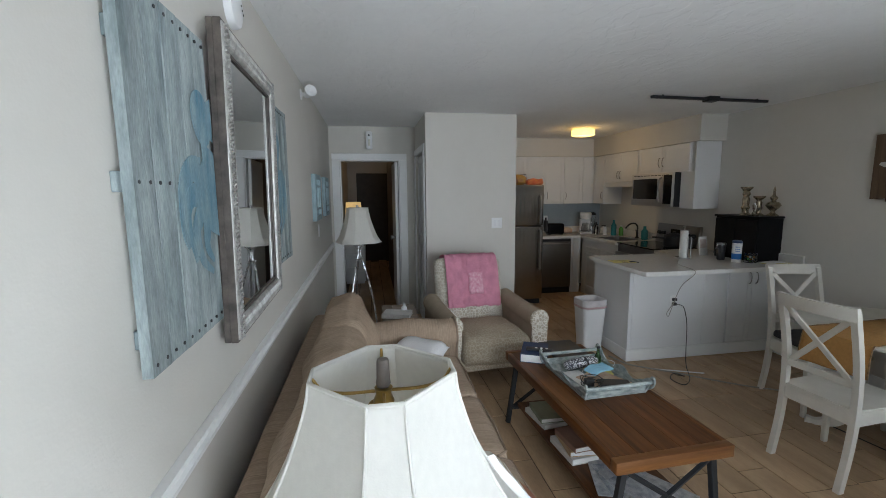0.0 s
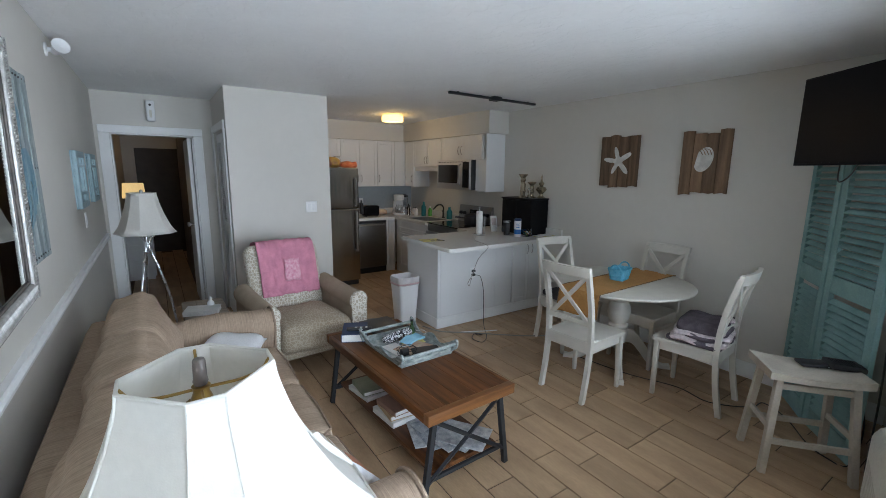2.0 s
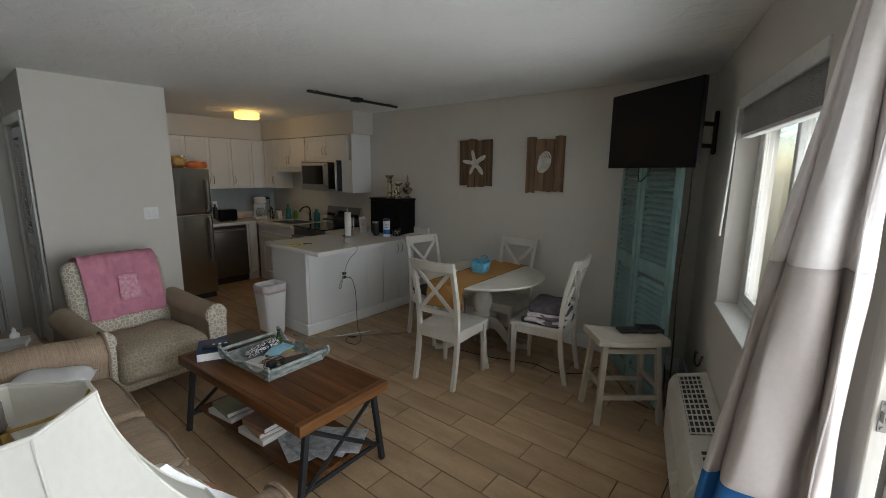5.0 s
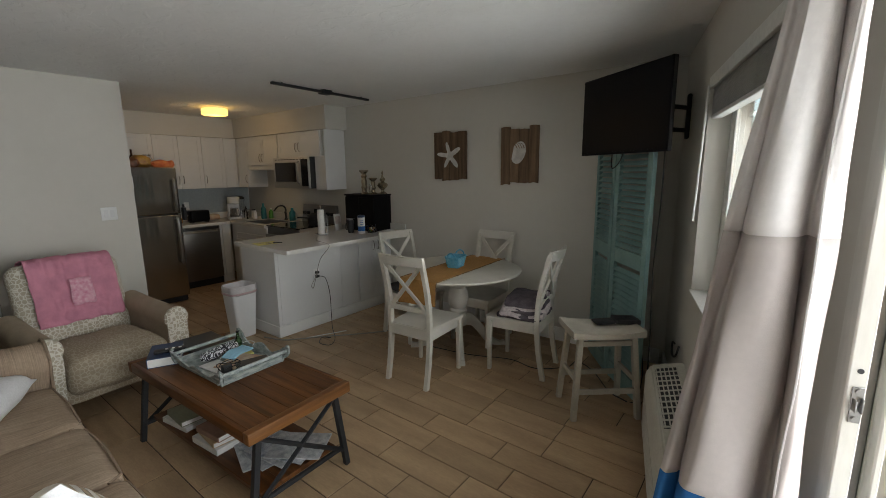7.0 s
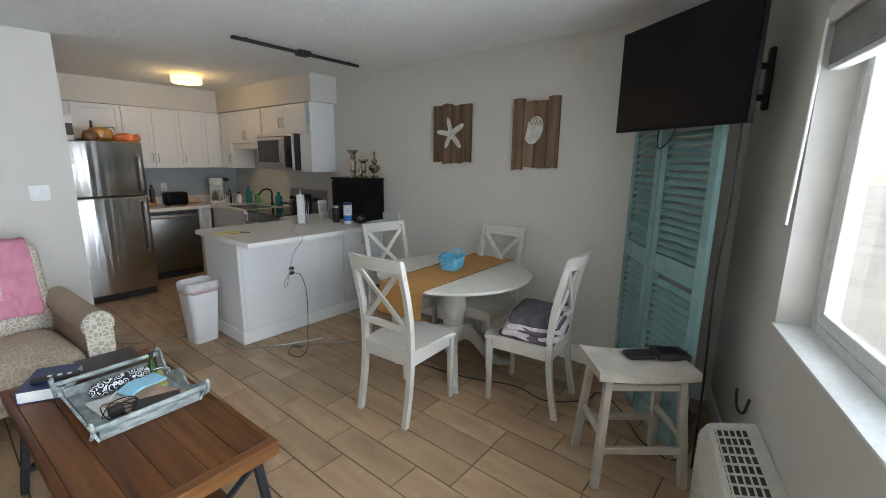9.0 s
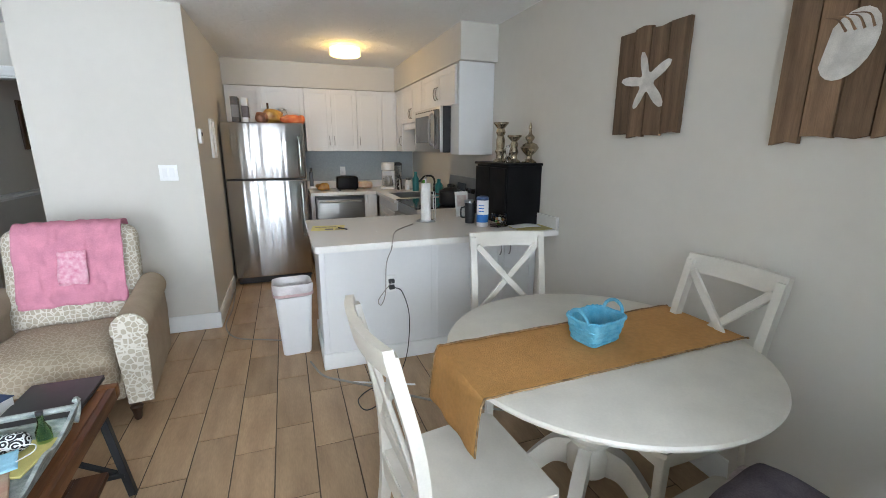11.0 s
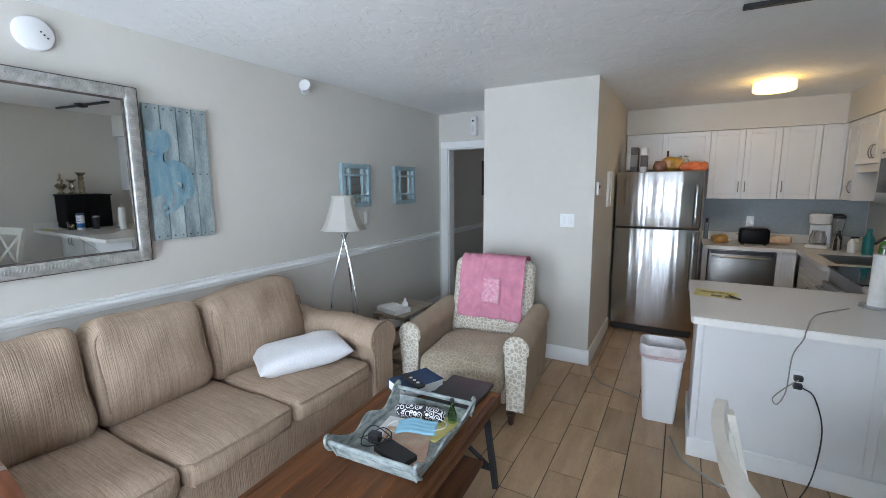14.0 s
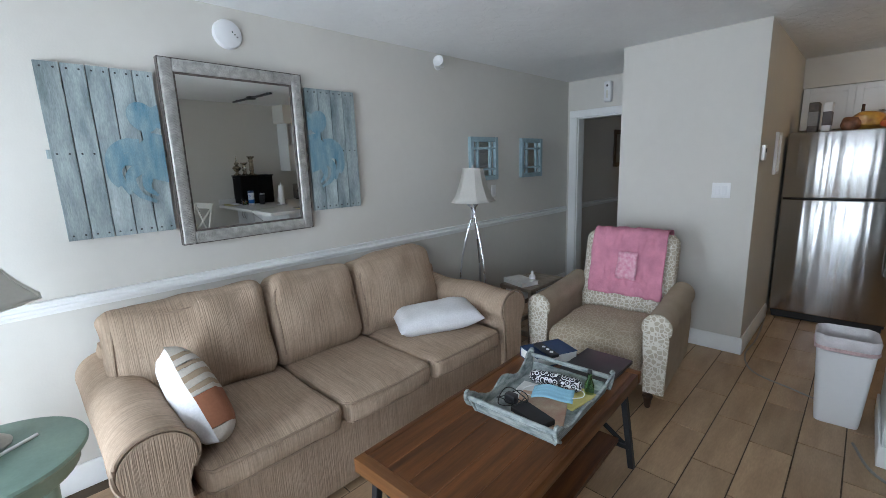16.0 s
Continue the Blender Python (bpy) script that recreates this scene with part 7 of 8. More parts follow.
bl = thing("folded_blanket", pose(3.72, 1.25, 0.4625, 0, 0, 12), "folded grey fleece blanket with pale sherpa lining", "blanket")
LAYERS = ((0.0, 0.040, GREYFLEECE, 1.02, -5), (0.036, 0.020, SHERPA, 1.08, 4), (0.052, 0.046, GREYFLEECE, 0.98, -2), (0.092, 0.018, SHERPA, 1.04, 6), (0.104, 0.050, GREYFLEECE, 0.95, 2))
for k, (z, hgt, mtl, s, turn) in enumerate(LAYERS):
    bm = B()
    soft_block(bm, (-0.19 * s, -0.165 * s, z), (0.19 * s, 0.16 * s, z + hgt), 0.016, 22, (0.012, 0.012, 0.012), 0.019, 17 + k, pose(0.006 * k, -0.004 * k, 0, 0, 0, turn), 7)
    for v in bm.verts:
        sag = 0.03 * max(0.0, -v.co.x / 0.19) ** 2
        v.co.z = max(v.co.z - sag * (z / 0.1) + 0.006 * math.sin(v.co.y * 26 + v.co.x * 9 + k) * (z / 0.1), 0.0005)
    part("fold", bm, mtl, bl, sharp=80)
curl = B()
tube(curl, smooth_path([(-0.17, -0.15, 0.125), (-0.11, -0.168, 0.105), (-0.02, -0.176, 0.115), (0.06, -0.172, 0.14), (0.085, -0.165, 0.165), (0.06, -0.16, 0.172), (0.035, -0.168, 0.155)], 6), 0.013, 8)
part("lining_curl", curl, SHERPA, bl)
sb2 = thing("seat_pad", pose(3.715, 2.52, 0.4625, 0, 0, -12), "dark grey seat pad on the far dining chair", "cushion")
bm = B()
soft_block(bm, (-0.17, -0.17, 0.0), (0.17, 0.17, 0.06), 0.025, 10, (0, 0, 0.015), 0.006, 3)
part("pad", bm, mat("dark_grey_cloth", (0.05, 0.048, 0.055), 0.95, var=0.15, scale=20), sb2)

cord([(3.55, 2.2, 0.006), (3.62, 1.75, 0.006), (3.75, 1.4, 0.006), (3.72, 1.15, 0.006), (3.9, 0.95, 0.006), (4.05, 0.92, 0.006), (3.95, 0.75, 0.006), (3.70, 0.55, 0.006), (3.62, 0.4, 0.006)], 0.004, "black cord across the tiles under the chairs")

# ------------------------------------------------------------------ stool with a box of electronics
STOOLWHITE = mat("stool_whitewash", (0.50, 0.455, 0.375), 0.55, var=0.12, scale=7, col2=(0.38, 0.34, 0.28), bump=0.1, bscale=60)
st = thing("saddle_stool", pose(3.43, 0.555, 0.0, 0, 0, -50), "whitewashed wooden saddle stool in front of the shutters", "stool")
bm = B()
n = 12
top, bot_ = [], []
for k in range(n + 1):
    x = -0.235 + 0.47 * k / n
    top.append((x, 0.588 + 0.022 * (x / 0.235) ** 2))
    bot_.append((x, 0.555 + 0.012 * (x / 0.235) ** 2))
prism(bm, top + bot_[::-1], "y", -0.155, 0.155)
caps(bm)
part("seat", bm, STOOLWHITE, st)
for sx in (-1, 1):
    for sy in (-1, 1):
        bm = B()
        a, b = Vector((sx * 0.215, sy * 0.155, 0.0)), Vector((sx * 0.175, sy * 0.11, 0.556))
        d = b - a
        box(bm, (-0.018, -0.018, -d.length / 2 + 0.004), (0.018, 0.018, d.length / 2), 0.003, 1, Matrix.Translation((a + b) / 2) @ Matrix.Rotation(-math.atan2(d.y, d.z), 4, "X") @ Matrix.Rotation(math.atan2(d.x, d.z), 4, "Y"))
        part("leg", bm, STOOLWHITE, st)
    bm = B()
    box(bm, (sx * 0.193 - 0.009, -0.125, 0.25), (sx * 0.193 + 0.009, 0.125, 0.285), 0.002, 1)
    part("stretcher", bm, STOOLWHITE, st)
for sy in (-1, 1):
    for z, hx in ((0.18, 0.185), (0.50, 0.165)):
        q = 0.155 - 0.045 * z / 0.556
        bm = B()
        box(bm, (-hx, sy * q - 0.009, z), (hx, sy * q + 0.009, z + 0.035), 0.002, 1)
        part("stretcher", bm, STOOLWHITE, st)
mod = thing("internet_modem", pose(3.58, 0.44, 0.602, 0, 3, -50), "black internet box on the stool", "modem")
bm = B()
box(bm, (-0.08, -0.06, 0.0), (0.08, 0.06, 0.03), 0.006, 2)
part("case", bm, DARK, mod)
bm = B()
for k in range(8):
    box(bm, (-0.06 + 0.015 * k, -0.04, 0.0302), (-0.052 + 0.015 * k, 0.04, 0.0312))
part("vent_slots", bm, GLOSSBLACK, mod)
mod2 = thing("cable_receiver", pose(3.50, 0.55, 0.598, 0, -1, -48), "slim black receiver on the stool", "receiver")
bm = B()
box(bm, (-0.075, -0.045, 0.0), (0.075, 0.045, 0.016), 0.003, 2)
part("case", bm, DARK, mod2)
bm = B()
cyl(bm, (0.05, -0.0455, 0.008), (0.05, -0.047, 0.008), 0.003, n=8)
part("indicator", bm, BIN, mod2)
cord([(3.62, 0.40, 0.615), (3.68, 0.38, 0.60), (3.70, 0.36, 0.45), (3.69, 0.33, 0.2), (3.64, 0.36, 0.01), (3.66, 0.5, 0.006)], 0.004, "black cable hanging from the internet box")

# ------------------------------------------------------------------ shutters leaning in the corner
def shutter(p, q, h):
    """A louvred panel that stands from floor point p to floor point q."""
    p, q = Vector((*p, 0.0)), Vector((*q, 0.0))
    d = q - p
    w = d.length
    t = thing("louvred_shutter", Matrix.Translation(p) @ Matrix.Rotation(math.atan2(d.y, d.x), 4, "Z"), "teal painted louvred door panel standing in the corner", "shutter", "teal shutters")
    for x0, x1 in ((0.002, 0.062), (w - 0.062, w - 0.002)):
        bm = B()
        box(bm, (x0, -0.015, 0.0), (x1, 0.015, h), 0.003, 1)
        part("stile", bm, TEAL, t)
    for z0, z1 in ((0.0, 0.13), (0.93, 1.04), (h - 0.09, h)):
        bm = B()
        box(bm, (0.0625, -0.014, z0 + 0.0005), (w - 0.0625, 0.014, z1), 0.002, 1)
        part("cross_rail", bm, TEAL, t)
    bm = B()
    box(bm, (0.06, -0.02, -0.003), (w - 0.06, 0.02, 0.003))
    bmesh.ops.transform(bm, matrix=Matrix.Rotation(radians(-40), 4, "X"), verts=bm.verts)
    sm_ = mesh_of("louvre", bm, TEAL)
    for z0, z1 in ((0.13, 0.93), (1.04, h - 0.09)):
        n_ = int((z1 - z0 - 0.02) / 0.0425)
        for i in range(n_):
            o_ = new("louvre", sm_)
            o_.parent, o_.location = t, (0, 0, z0 + 0.026 + 0.0425 * i)
    return t


shutter((4.03, 0.68), (4.385, 0.93), 2.03)
shutter((3.66, 0.345), (4.025, 0.675), 2.03)

# ------------------------------------------------------------------ television on its arm
tv = thing("television", pose(3.77, 0.60, 1.995, 0, 0, 55), "flat black wall-mounted television, switched off", "television")
bm = B()
box(bm, (-0.42, -0.03, -0.272), (0.42, -0.002, 0.272), 0.004, 2)
part("cabinet", bm, DARK, tv)
bm = B()
box(bm, (-0.42, -0.0018, -0.272), (0.42, 0.006, 0.272), 0.003, 2)
bz = part("bezel", bm, GLOSSBLACK, tv)
bm = B()
box(bm, (-0.411, 0.0062, -0.256), (0.411, 0.0075, 0.263))
part("screen", bm, GLOSSBLACK, tv)
bm = B()
box(bm, (-0.25, -0.06, -0.18), (0.25, -0.0305, 0.12), 0.012, 2)
part("rear_housing", bm, DARK, tv)
mt = in_wall(thing("television_mount", None, "black articulated wall mount behind the television", "wall mount"))
bm = B()
box(bm, (0.30, -0.028, 1.82), (0.36, -0.0005, 2.12), 0.012, 3)
part("wall_plate", bm, BLACKIRON, mt)
inv = WALL.inverted()
e0 = inv @ (tv.matrix_world @ Vector((-0.2, -0.06, 0.0)))
for dz in (-0.09, 0.06):
    bm = B()
    tube(bm, [(0.33, -0.026, 1.97 + dz), ((0.33 + e0.x) / 2 - 0.04, e0.y * 0.5, 1.97 + dz), (e0.x, e0.y, 1.97 + dz)], 0.016, 6)
    part("arm", bm, BLACKIRON, mt)
tvm = tv.matrix_world
cord([tvm @ Vector((0.12, -0.04, -0.25)), tvm @ Vector((0.10, -0.02, -0.33)), tvm @ Vector((0.06, 0.0, -0.37)), tvm @ Vector((0.02, -0.02, -0.33)), tvm @ Vector((0.0, -0.04, -0.25))], 0.004, "black cable loop under the television")
cord([tvm @ Vector((-0.36, -0.04, -0.25)), tvm @ Vector((-0.37, -0.03, -0.6)), tvm @ Vector((-0.36, -0.02, -1.0)), tvm @ Vector((-0.38, -0.02, -1.5)), tvm @ Vector((-0.40, 0.0, -1.93))], 0.005, "black cable hanging from the television to the floor")

# ------------------------------------------------------------------ air conditioner below the window
aircon = in_wall(thing("air_conditioner", None, "off-white wall air conditioner below the window", "air conditioner"))
A0, A1, AD, AH = 1.04, 2.12, -0.205, 0.48
bm = B()
prism(bm, [(-0.001, 0.03), (AD, 0.03), (AD, AH - 0.10), (AD + 0.03, AH - 0.045), (-0.001, AH)], "x", A0, A1)
bmesh.ops.bevel(bm, geom=list(bm.edges), offset=0.008, segments=2, affect="EDGES")
part("case", bm, ACWHITE, aircon)
bm = B()
box(bm, (A0 + 0.03, AD + 0.02, 0.001), (A1 - 0.03, -0.02, 0.0295))
part("plinth", bm, GRILLE, aircon)
sl_ = math.atan2(0.045, 0.174)
GM = Matrix.Translation((A0 + 0.06, AD + 0.045, AH - 0.0415)) @ Matrix.Rotation(sl_, 4, "X")
bm = B()
box(bm, (0.0, 0.0, 0.001), (0.66, 0.12, 0.0035), 0, 1, GM)
part("grille_well", bm, GRILLE, aircon)
for k in range(12):
    bm = B()
    box(bm, (0.003 + 0.0585 * k, 0.0, 0.0036), (0.013 + 0.0585 * k, 0.12, 0.009), 0.001, 1, GM)
    part("grille_bar", bm, ACWHITE, aircon)
for k in range(6):
    bm = B()
    box(bm, (0.0, 0.002 + 0.0222 * k, 0.004), (0.66, 0.009 + 0.0222 * k, 0.0085), 0.001, 1, GM)
    part("grille_bar", bm, ACWHITE, aircon)
bm = B()
box(bm, (0.78, 0.01, 0.001), (0.92, 0.11, 0.004), 0.001, 1, GM)
lid = part("control_door", bm, ACWHITE, aircon)
for k in range(2):
    bm = B()
    box(bm, (0.80 + 0.045 * k, 0.03, 0.0042), (0.825 + 0.045 * k, 0.09, 0.006), 0.001, 1, GM)
    part("control", bm, GRILLE, lid)
for k in range(9):
    bm = B()
    box(bm, (A0 + 0.05, AD - 0.003, 0.06 + 0.024 * k), (A1 - 0.05, AD + 0.001, 0.07 + 0.024 * k), 0.001, 1)
    part("intake_louvre", bm, ACWHITE, aircon)
box_ = B()
tube(box_, [WALL @ Vector(p) for p in smooth_path([(0.80, -0.03, 0.5), (0.86, -0.05, 0.53), (0.95, -0.06, 0.49), (1.02, -0.05, 0.5), (1.0, -0.03, 0.56)], 5)], 0.006, 6)
solid("ac_cord", box_, CABLE, "dark cord behind the air conditioner", "cord")

# ------------------------------------------------------------------ things on the kitchen worktops
wc_ = thing("black_cupboard", pose(4.265, 3.695, 0.9155), "black painted countertop cupboard against the wall", "cupboard")
bm = B()
box(bm, (-0.125, -0.255, 0.0), (0.15, 0.255, 0.42), 0.002, 1)
part("body", bm, BLACKWOOD, wc_)
bm = B()
box(bm, (-0.145, -0.268, 0.4205), (0.152, 0.268, 0.44), 0.005, 2)
part("top", bm, BLACKWOOD, wc_)
for y0, y1 in ((-0.25, -0.003), (0.003, 0.25)):
    bm = B()
    box(bm, (-0.14, y0, 0.02), (-0.1255, y1, 0.405), 0.003, 1)
    part("door", bm, BLACKWOOD, wc_)


def turned(name, at, prof, material, label, category, extra=None):
    t = thing(name, pose(*at), label, category)
    bm = B()
    lathe(bm, prof, 24)
    part("turned_body", bm, material, t)
    if extra:
        bm = B()
        lathe(bm, extra[0], 24)
        part(extra[2], bm, extra[1], t)
    return t


ZT = 1.3560
turned("candle_holder", (4.185, 3.65, ZT), [(0.0, 0), (0.05, 0), (0.052, 0.012), (0.03, 0.03), (0.028, 0.06), (0.04, 0.08), (0.03, 0.10), (0.034, 0.16), (0.024, 0.19), (0.036, 0.215), (0.026, 0.24), (0.05, 0.27)], MERCURY, "tall mottled silver-gold candle holder", "candle holder", ([(0.0, 0.2705), (0.054, 0.2705), (0.056, 0.285), (0.048, 0.285), (0.0, 0.276)], MERCURY, "drip_plate"))
turned("candle_holder", (4.255, 3.57, ZT), [(0.0, 0), (0.048, 0), (0.05, 0.01), (0.026, 0.026), (0.022, 0.05), (0.034, 0.075), (0.024, 0.10), (0.028, 0.13), (0.02, 0.15), (0.046, 0.178)], MERCURY, "short mottled silver-gold candle holder", "candle holder", ([(0.0, 0.1785), (0.05, 0.1785), (0.052, 0.193), (0.044, 0.193), (0.0, 0.184)], MERCURY, "drip_plate"))
turned("glass_finial", (4.335, 3.49, ZT), [(0.0, 0), (0.05, 0), (0.052, 0.008), (0.022, 0.03), (0.018, 0.05), (0.045, 0.075), (0.066, 0.105), (0.05, 0.13), (0.016, 0.145), (0.03, 0.165), (0.034, 0.18), (0.014, 0.20), (0.008, 0.235)], MERCURY, "mottled silver finial ornament", "ornament", ([(0.009, 0.2355), (0.013, 0.245), (0.006, 0.27), (0.0, 0.295)], MERCURY, "spire"))
turned("small_jar", (4.20, 3.56, ZT), [(0.0, 0), (0.02, 0), (0.022, 0.03), (0.012, 0.045), (0.018, 0.07), (0.02, 0.105), (0.0, 0.106)], GLASS, "small clear glass bottle", "bottle", ([(0.012, 0.1065), (0.013, 0.125), (0.0, 0.127)], CHROME, "stopper"))

pt = thing("paper_towel_holder", pose(3.665, 3.83, 0.9155), "wire paper towel holder with a white roll", "paper towel")
bm = B()
lathe(bm, [(0.0, 0), (0.075, 0), (0.078, 0.006), (0.0, 0.008)], 28)
part("base", bm, CHROME, pt)
bm = B()
lathe(bm, [(0.02, 0.0085), (0.038, 0.0085), (0.038, 0.285), (0.02, 0.285), (0.02, 0.0085)], 28)
part("paper_roll", bm, PAPER, pt)
bm = B()
cyl(bm, (0, 0, 0.008), (0, 0, 0.315), 0.006)
lathe(bm, [(0.006, 0.315), (0.014, 0.325), (0.0, 0.34)], 14)
part("spindle", bm, CHROME, pt)
bm = B()
tube(bm, [(0.07, -0.02, 0.006), (0.07, -0.02, 0.22), (0.07, 0.02, 0.22), (0.07, 0.02, 0.006)], 0.003, 6)
part("side_bar", bm, CHROME, pt)

cd = thing("photo_card", pose(4.02, 3.96, 0.9155, -8, 0, 10), "white photo card leaning on the worktop", "card")
bm = B()
box(bm, (-0.06, -0.004, 0), (0.06, 0.004, 0.2), 0.001, 1)
part("card", bm, PAPER, cd)
bm = B()
box(bm, (-0.045, -0.0055, 0.08), (0.045, -0.0042, 0.17))
part("picture", bm, mat("photo_print", (0.5, 0.36, 0.34), 0.5, var=0.4, scale=24, col2=(0.66, 0.6, 0.55)), cd)
tb = thing("tumbler", pose(3.955, 3.66, 0.9155), "black steel coffee tumbler", "tumbler")
bm = B()
lathe(bm, [(0.0, 0), (0.034, 0), (0.036, 0.01), (0.041, 0.15), (0.0, 0.151)], 24)
part("cup", bm, DARK, tb)
bm = B()
lathe(bm, [(0.0425, 0.1515), (0.043, 0.168), (0.0, 0.17)], 24)
part("lid", bm, CHROME, tb)
bm = B()
tube(bm, smooth_path([(-0.038, 0, 0.04), (-0.07, 0, 0.05), (-0.07, 0, 0.11), (-0.04, 0, 0.12)], 4), 0.006, 6)
part("handle", bm, DARK, tb)
wp = thing("wipes_canister", pose(3.985, 3.505, 0.9155), "white wipes canister with a blue label and lid", "canister")
bm = B()
lathe(bm, [(0.0, 0), (0.04, 0), (0.042, 0.006), (0.042, 0.185), (0.0, 0.186)], 28)
part("can", bm, BIN, wp)
bm = B()
lathe(bm, [(0.0424, 0.03), (0.0424, 0.085)], 28)
part("blue_label", bm, LABELBLUE, wp)
bm = B()
for k in range(3):
    for i in range(6):
        a = radians(-150 + 9 * i)
        cyl(bm, (0.0425 * math.cos(a), 0.0425 * math.sin(a), 0.11 + 0.02 * k), (0.0429 * math.cos(a), 0.0429 * math.sin(a), 0.11 + 0.02 * k), 0.004, n=6)
part("label_marks", bm, LABELBLUE, wp)
bm = B()
lathe(bm, [(0.0435, 0.1865), (0.0435, 0.205), (0.03, 0.213), (0.0, 0.215)], 28)
part("lid", bm, NAVY, wp)
gj = thing("glass_box", pose(4.09, 3.45, 0.9155, 0, 0, 12) @ Matrix.Scale(0.85, 4), "clear glass box holding wrapped sweets", "jar")
for lo, hi in (((-0.05, -0.045, 0.0), (0.05, -0.042, 0.11)), ((-0.05, 0.042, 0.0), (0.05, 0.045, 0.11)), ((-0.05, -0.042, 0.0), (-0.047, 0.042, 0.11)), ((0.047, -0.042, 0.0), (0.05, 0.042, 0.11)), ((-0.047, -0.042, 0.0), (0.047, 0.042, 0.003))):
    bm = B()
    box(bm, lo, hi)
    part("pane", bm, GLASS, gj)
rg_ = random.Random(2)
for k in range(12):
    bm = B()
    soft_block(bm, (-0.013, -0.012, -0.011), (0.013, 0.012, 0.011), 0.009, 4)
    bmesh.ops.transform(bm, matrix=pose(rg_.uniform(-0.03, 0.03), rg_.uniform(-0.027, 0.027), 0.016 + 0.022 * (k // 4), rg_.uniform(0, 90), rg_.uniform(0, 90), 0), verts=bm.verts)
    part("sweet", bm, [GREENPLASTIC, PAPER, AMBER][k % 3], gj)
bm = B()
tube(bm, smooth_path([(4.05 + 0.04 * math.cos(a) * (1 + 0.1 * k / 9), 3.42 + 0.022 * math.sin(a), 0.919 + 0.002 * k) for k, a in enumerate([0.9 * j for j in range(16)])], 4), 0.0032, 6)
solid("coiled_cable", bm, CABLE, "coiled black cable on the worktop", "cable")
bm = B()
box(bm, (-0.13, -0.09, 0), (0.13, 0.09, 0.004), 0.001, 1)
solid("folder", bm, mat("yellow_folder", (0.55, 0.46, 0.16), 0.7), "yellow-green paper folder on the worktop", "folder", m=pose(4.275, 3.315, 0.9155, 0, 0, 4))
bm = B()
rows_ = []
for j in range(7):
    rows_.append([bm.verts.new((-0.10 + 0.2 * i / 8, -0.06 + 0.12 * j / 6, 0.004 + 0.035 * max(0, (i - 1) / 7) * (1 - abs(j / 3 - 1) * 0.6) * math.exp(-((i - 4) / 3) ** 2))) for i in range(9)])
for a, b in zip(rows_, rows_[1:]):
    for i in range(8):
        bm.faces.new((a[i], a[i + 1], b[i + 1], b[i]))
o = solid("paper_napkin", bm, PAPER, "crumpled white napkin lying on the folder", "napkin", m=pose(4.24, 3.35, 0.9205, 0, 0, -8), sharp=80)
o.modifiers.new("ply", "SOLIDIFY").thickness = 0.0012
fly = thing("flyer", pose(2.935, 3.77, 0.9155, 0, 0, -8), "yellow flyer with dark patches on the worktop", "flyer")
bm = B()
box(bm, (-0.11, -0.09, 0), (0.11, 0.09, 0.0012))
part("sheet", bm, YELLOWPAPER, fly)
for lo, hi in (((-0.02, -0.075, 0.0014), (0.035, -0.03, 0.0018)), ((0.05, -0.075, 0.0014), (0.10, -0.035, 0.0018)), ((-0.09, 0.02, 0.0014), (0.09, 0.03, 0.0018)), ((-0.09, 0.045, 0.0014), (0.06, 0.052, 0.0018))):
    bm = B()
    box(bm, lo, hi)
    part("printed_patch", bm, DARKEDGE, fly)
bm = B()
tube(bm, [(3.0, 3.74, 0.921), (3.05, 3.66, 0.921)], 0.004, 8)
solid("ballpoint_pen", bm, DARK, "dark pen lying on the flyer", "pen")

tst = thing("toaster", pose(3.42, 6.42, 0.9155), "black two-slice toaster on the worktop", "toaster")
bm = B()
box(bm, (-0.135, -0.085, 0.012), (0.135, 0.085, 0.18), 0.03, 4)
part("body", bm, GLOSSBLACK, tst)
for y in (-0.03, 0.03):
    bm = B()
    box(bm, (-0.09, y - 0.012, 0.1795), (0.09, y + 0.012, 0.181))
    part("slot", bm, GRILLE, tst)
bm = B()
box(bm, (-0.152, -0.015, 0.10), (-0.134, 0.015, 0.12), 0.003, 1)
part("lever", bm, CHROME, tst)
for x in (-0.1, 0.1):
    bm = B()
    box(bm, (x - 0.015, -0.06, 0), (x + 0.015, 0.06, 0.0125))
    part("foot", bm, DARK, tst)
cfm = thing("coffee_maker", pose(3.97, 6.45, 0.9155, 0, 0, -20), "white drip coffee maker with a glass jug", "coffee maker")
bm = B()
box(bm, (-0.09, -0.11, 0.0), (0.09, 0.10, 0.035), 0.012, 3)
part("base", bm, BIN, cfm)
bm = B()
box(bm, (-0.085, 0.03, 0.0352), (0.085, 0.10, 0.235), 0.012, 3)
part("tank", bm, BIN, cfm)
bm = B()
lathe(bm, [(0.055, 0.2355), (0.085, 0.25), (0.092, 0.33), (0.08, 0.345), (0.0, 0.348)], 24, (0, -0.015, 0))
part("brew_head", bm, BIN, cfm)
bm = B()
lathe(bm, [(0.0, 0.036), (0.06, 0.036), (0.07, 0.06), (0.066, 0.12), (0.05, 0.165), (0.052, 0.175), (0.048, 0.175), (0.046, 0.165), (0.062, 0.12), (0.066, 0.06), (0.056, 0.04), (0.0, 0.039)], 24, (0, -0.045, 0))
part("jug", bm, GLASS, cfm)
bm = B()
tube(bm, smooth_path([(0.02, -0.10, 0.16), (0.03, -0.145, 0.15), (0.03, -0.145, 0.09), (0.02, -0.11, 0.07)], 4), 0.008, 6)
part("jug_handle", bm, BIN, cfm)
bl2 = thing("blender", pose(4.12, 6.52, 0.9155), "clear blender with a dark base", "blender")
bm = B()
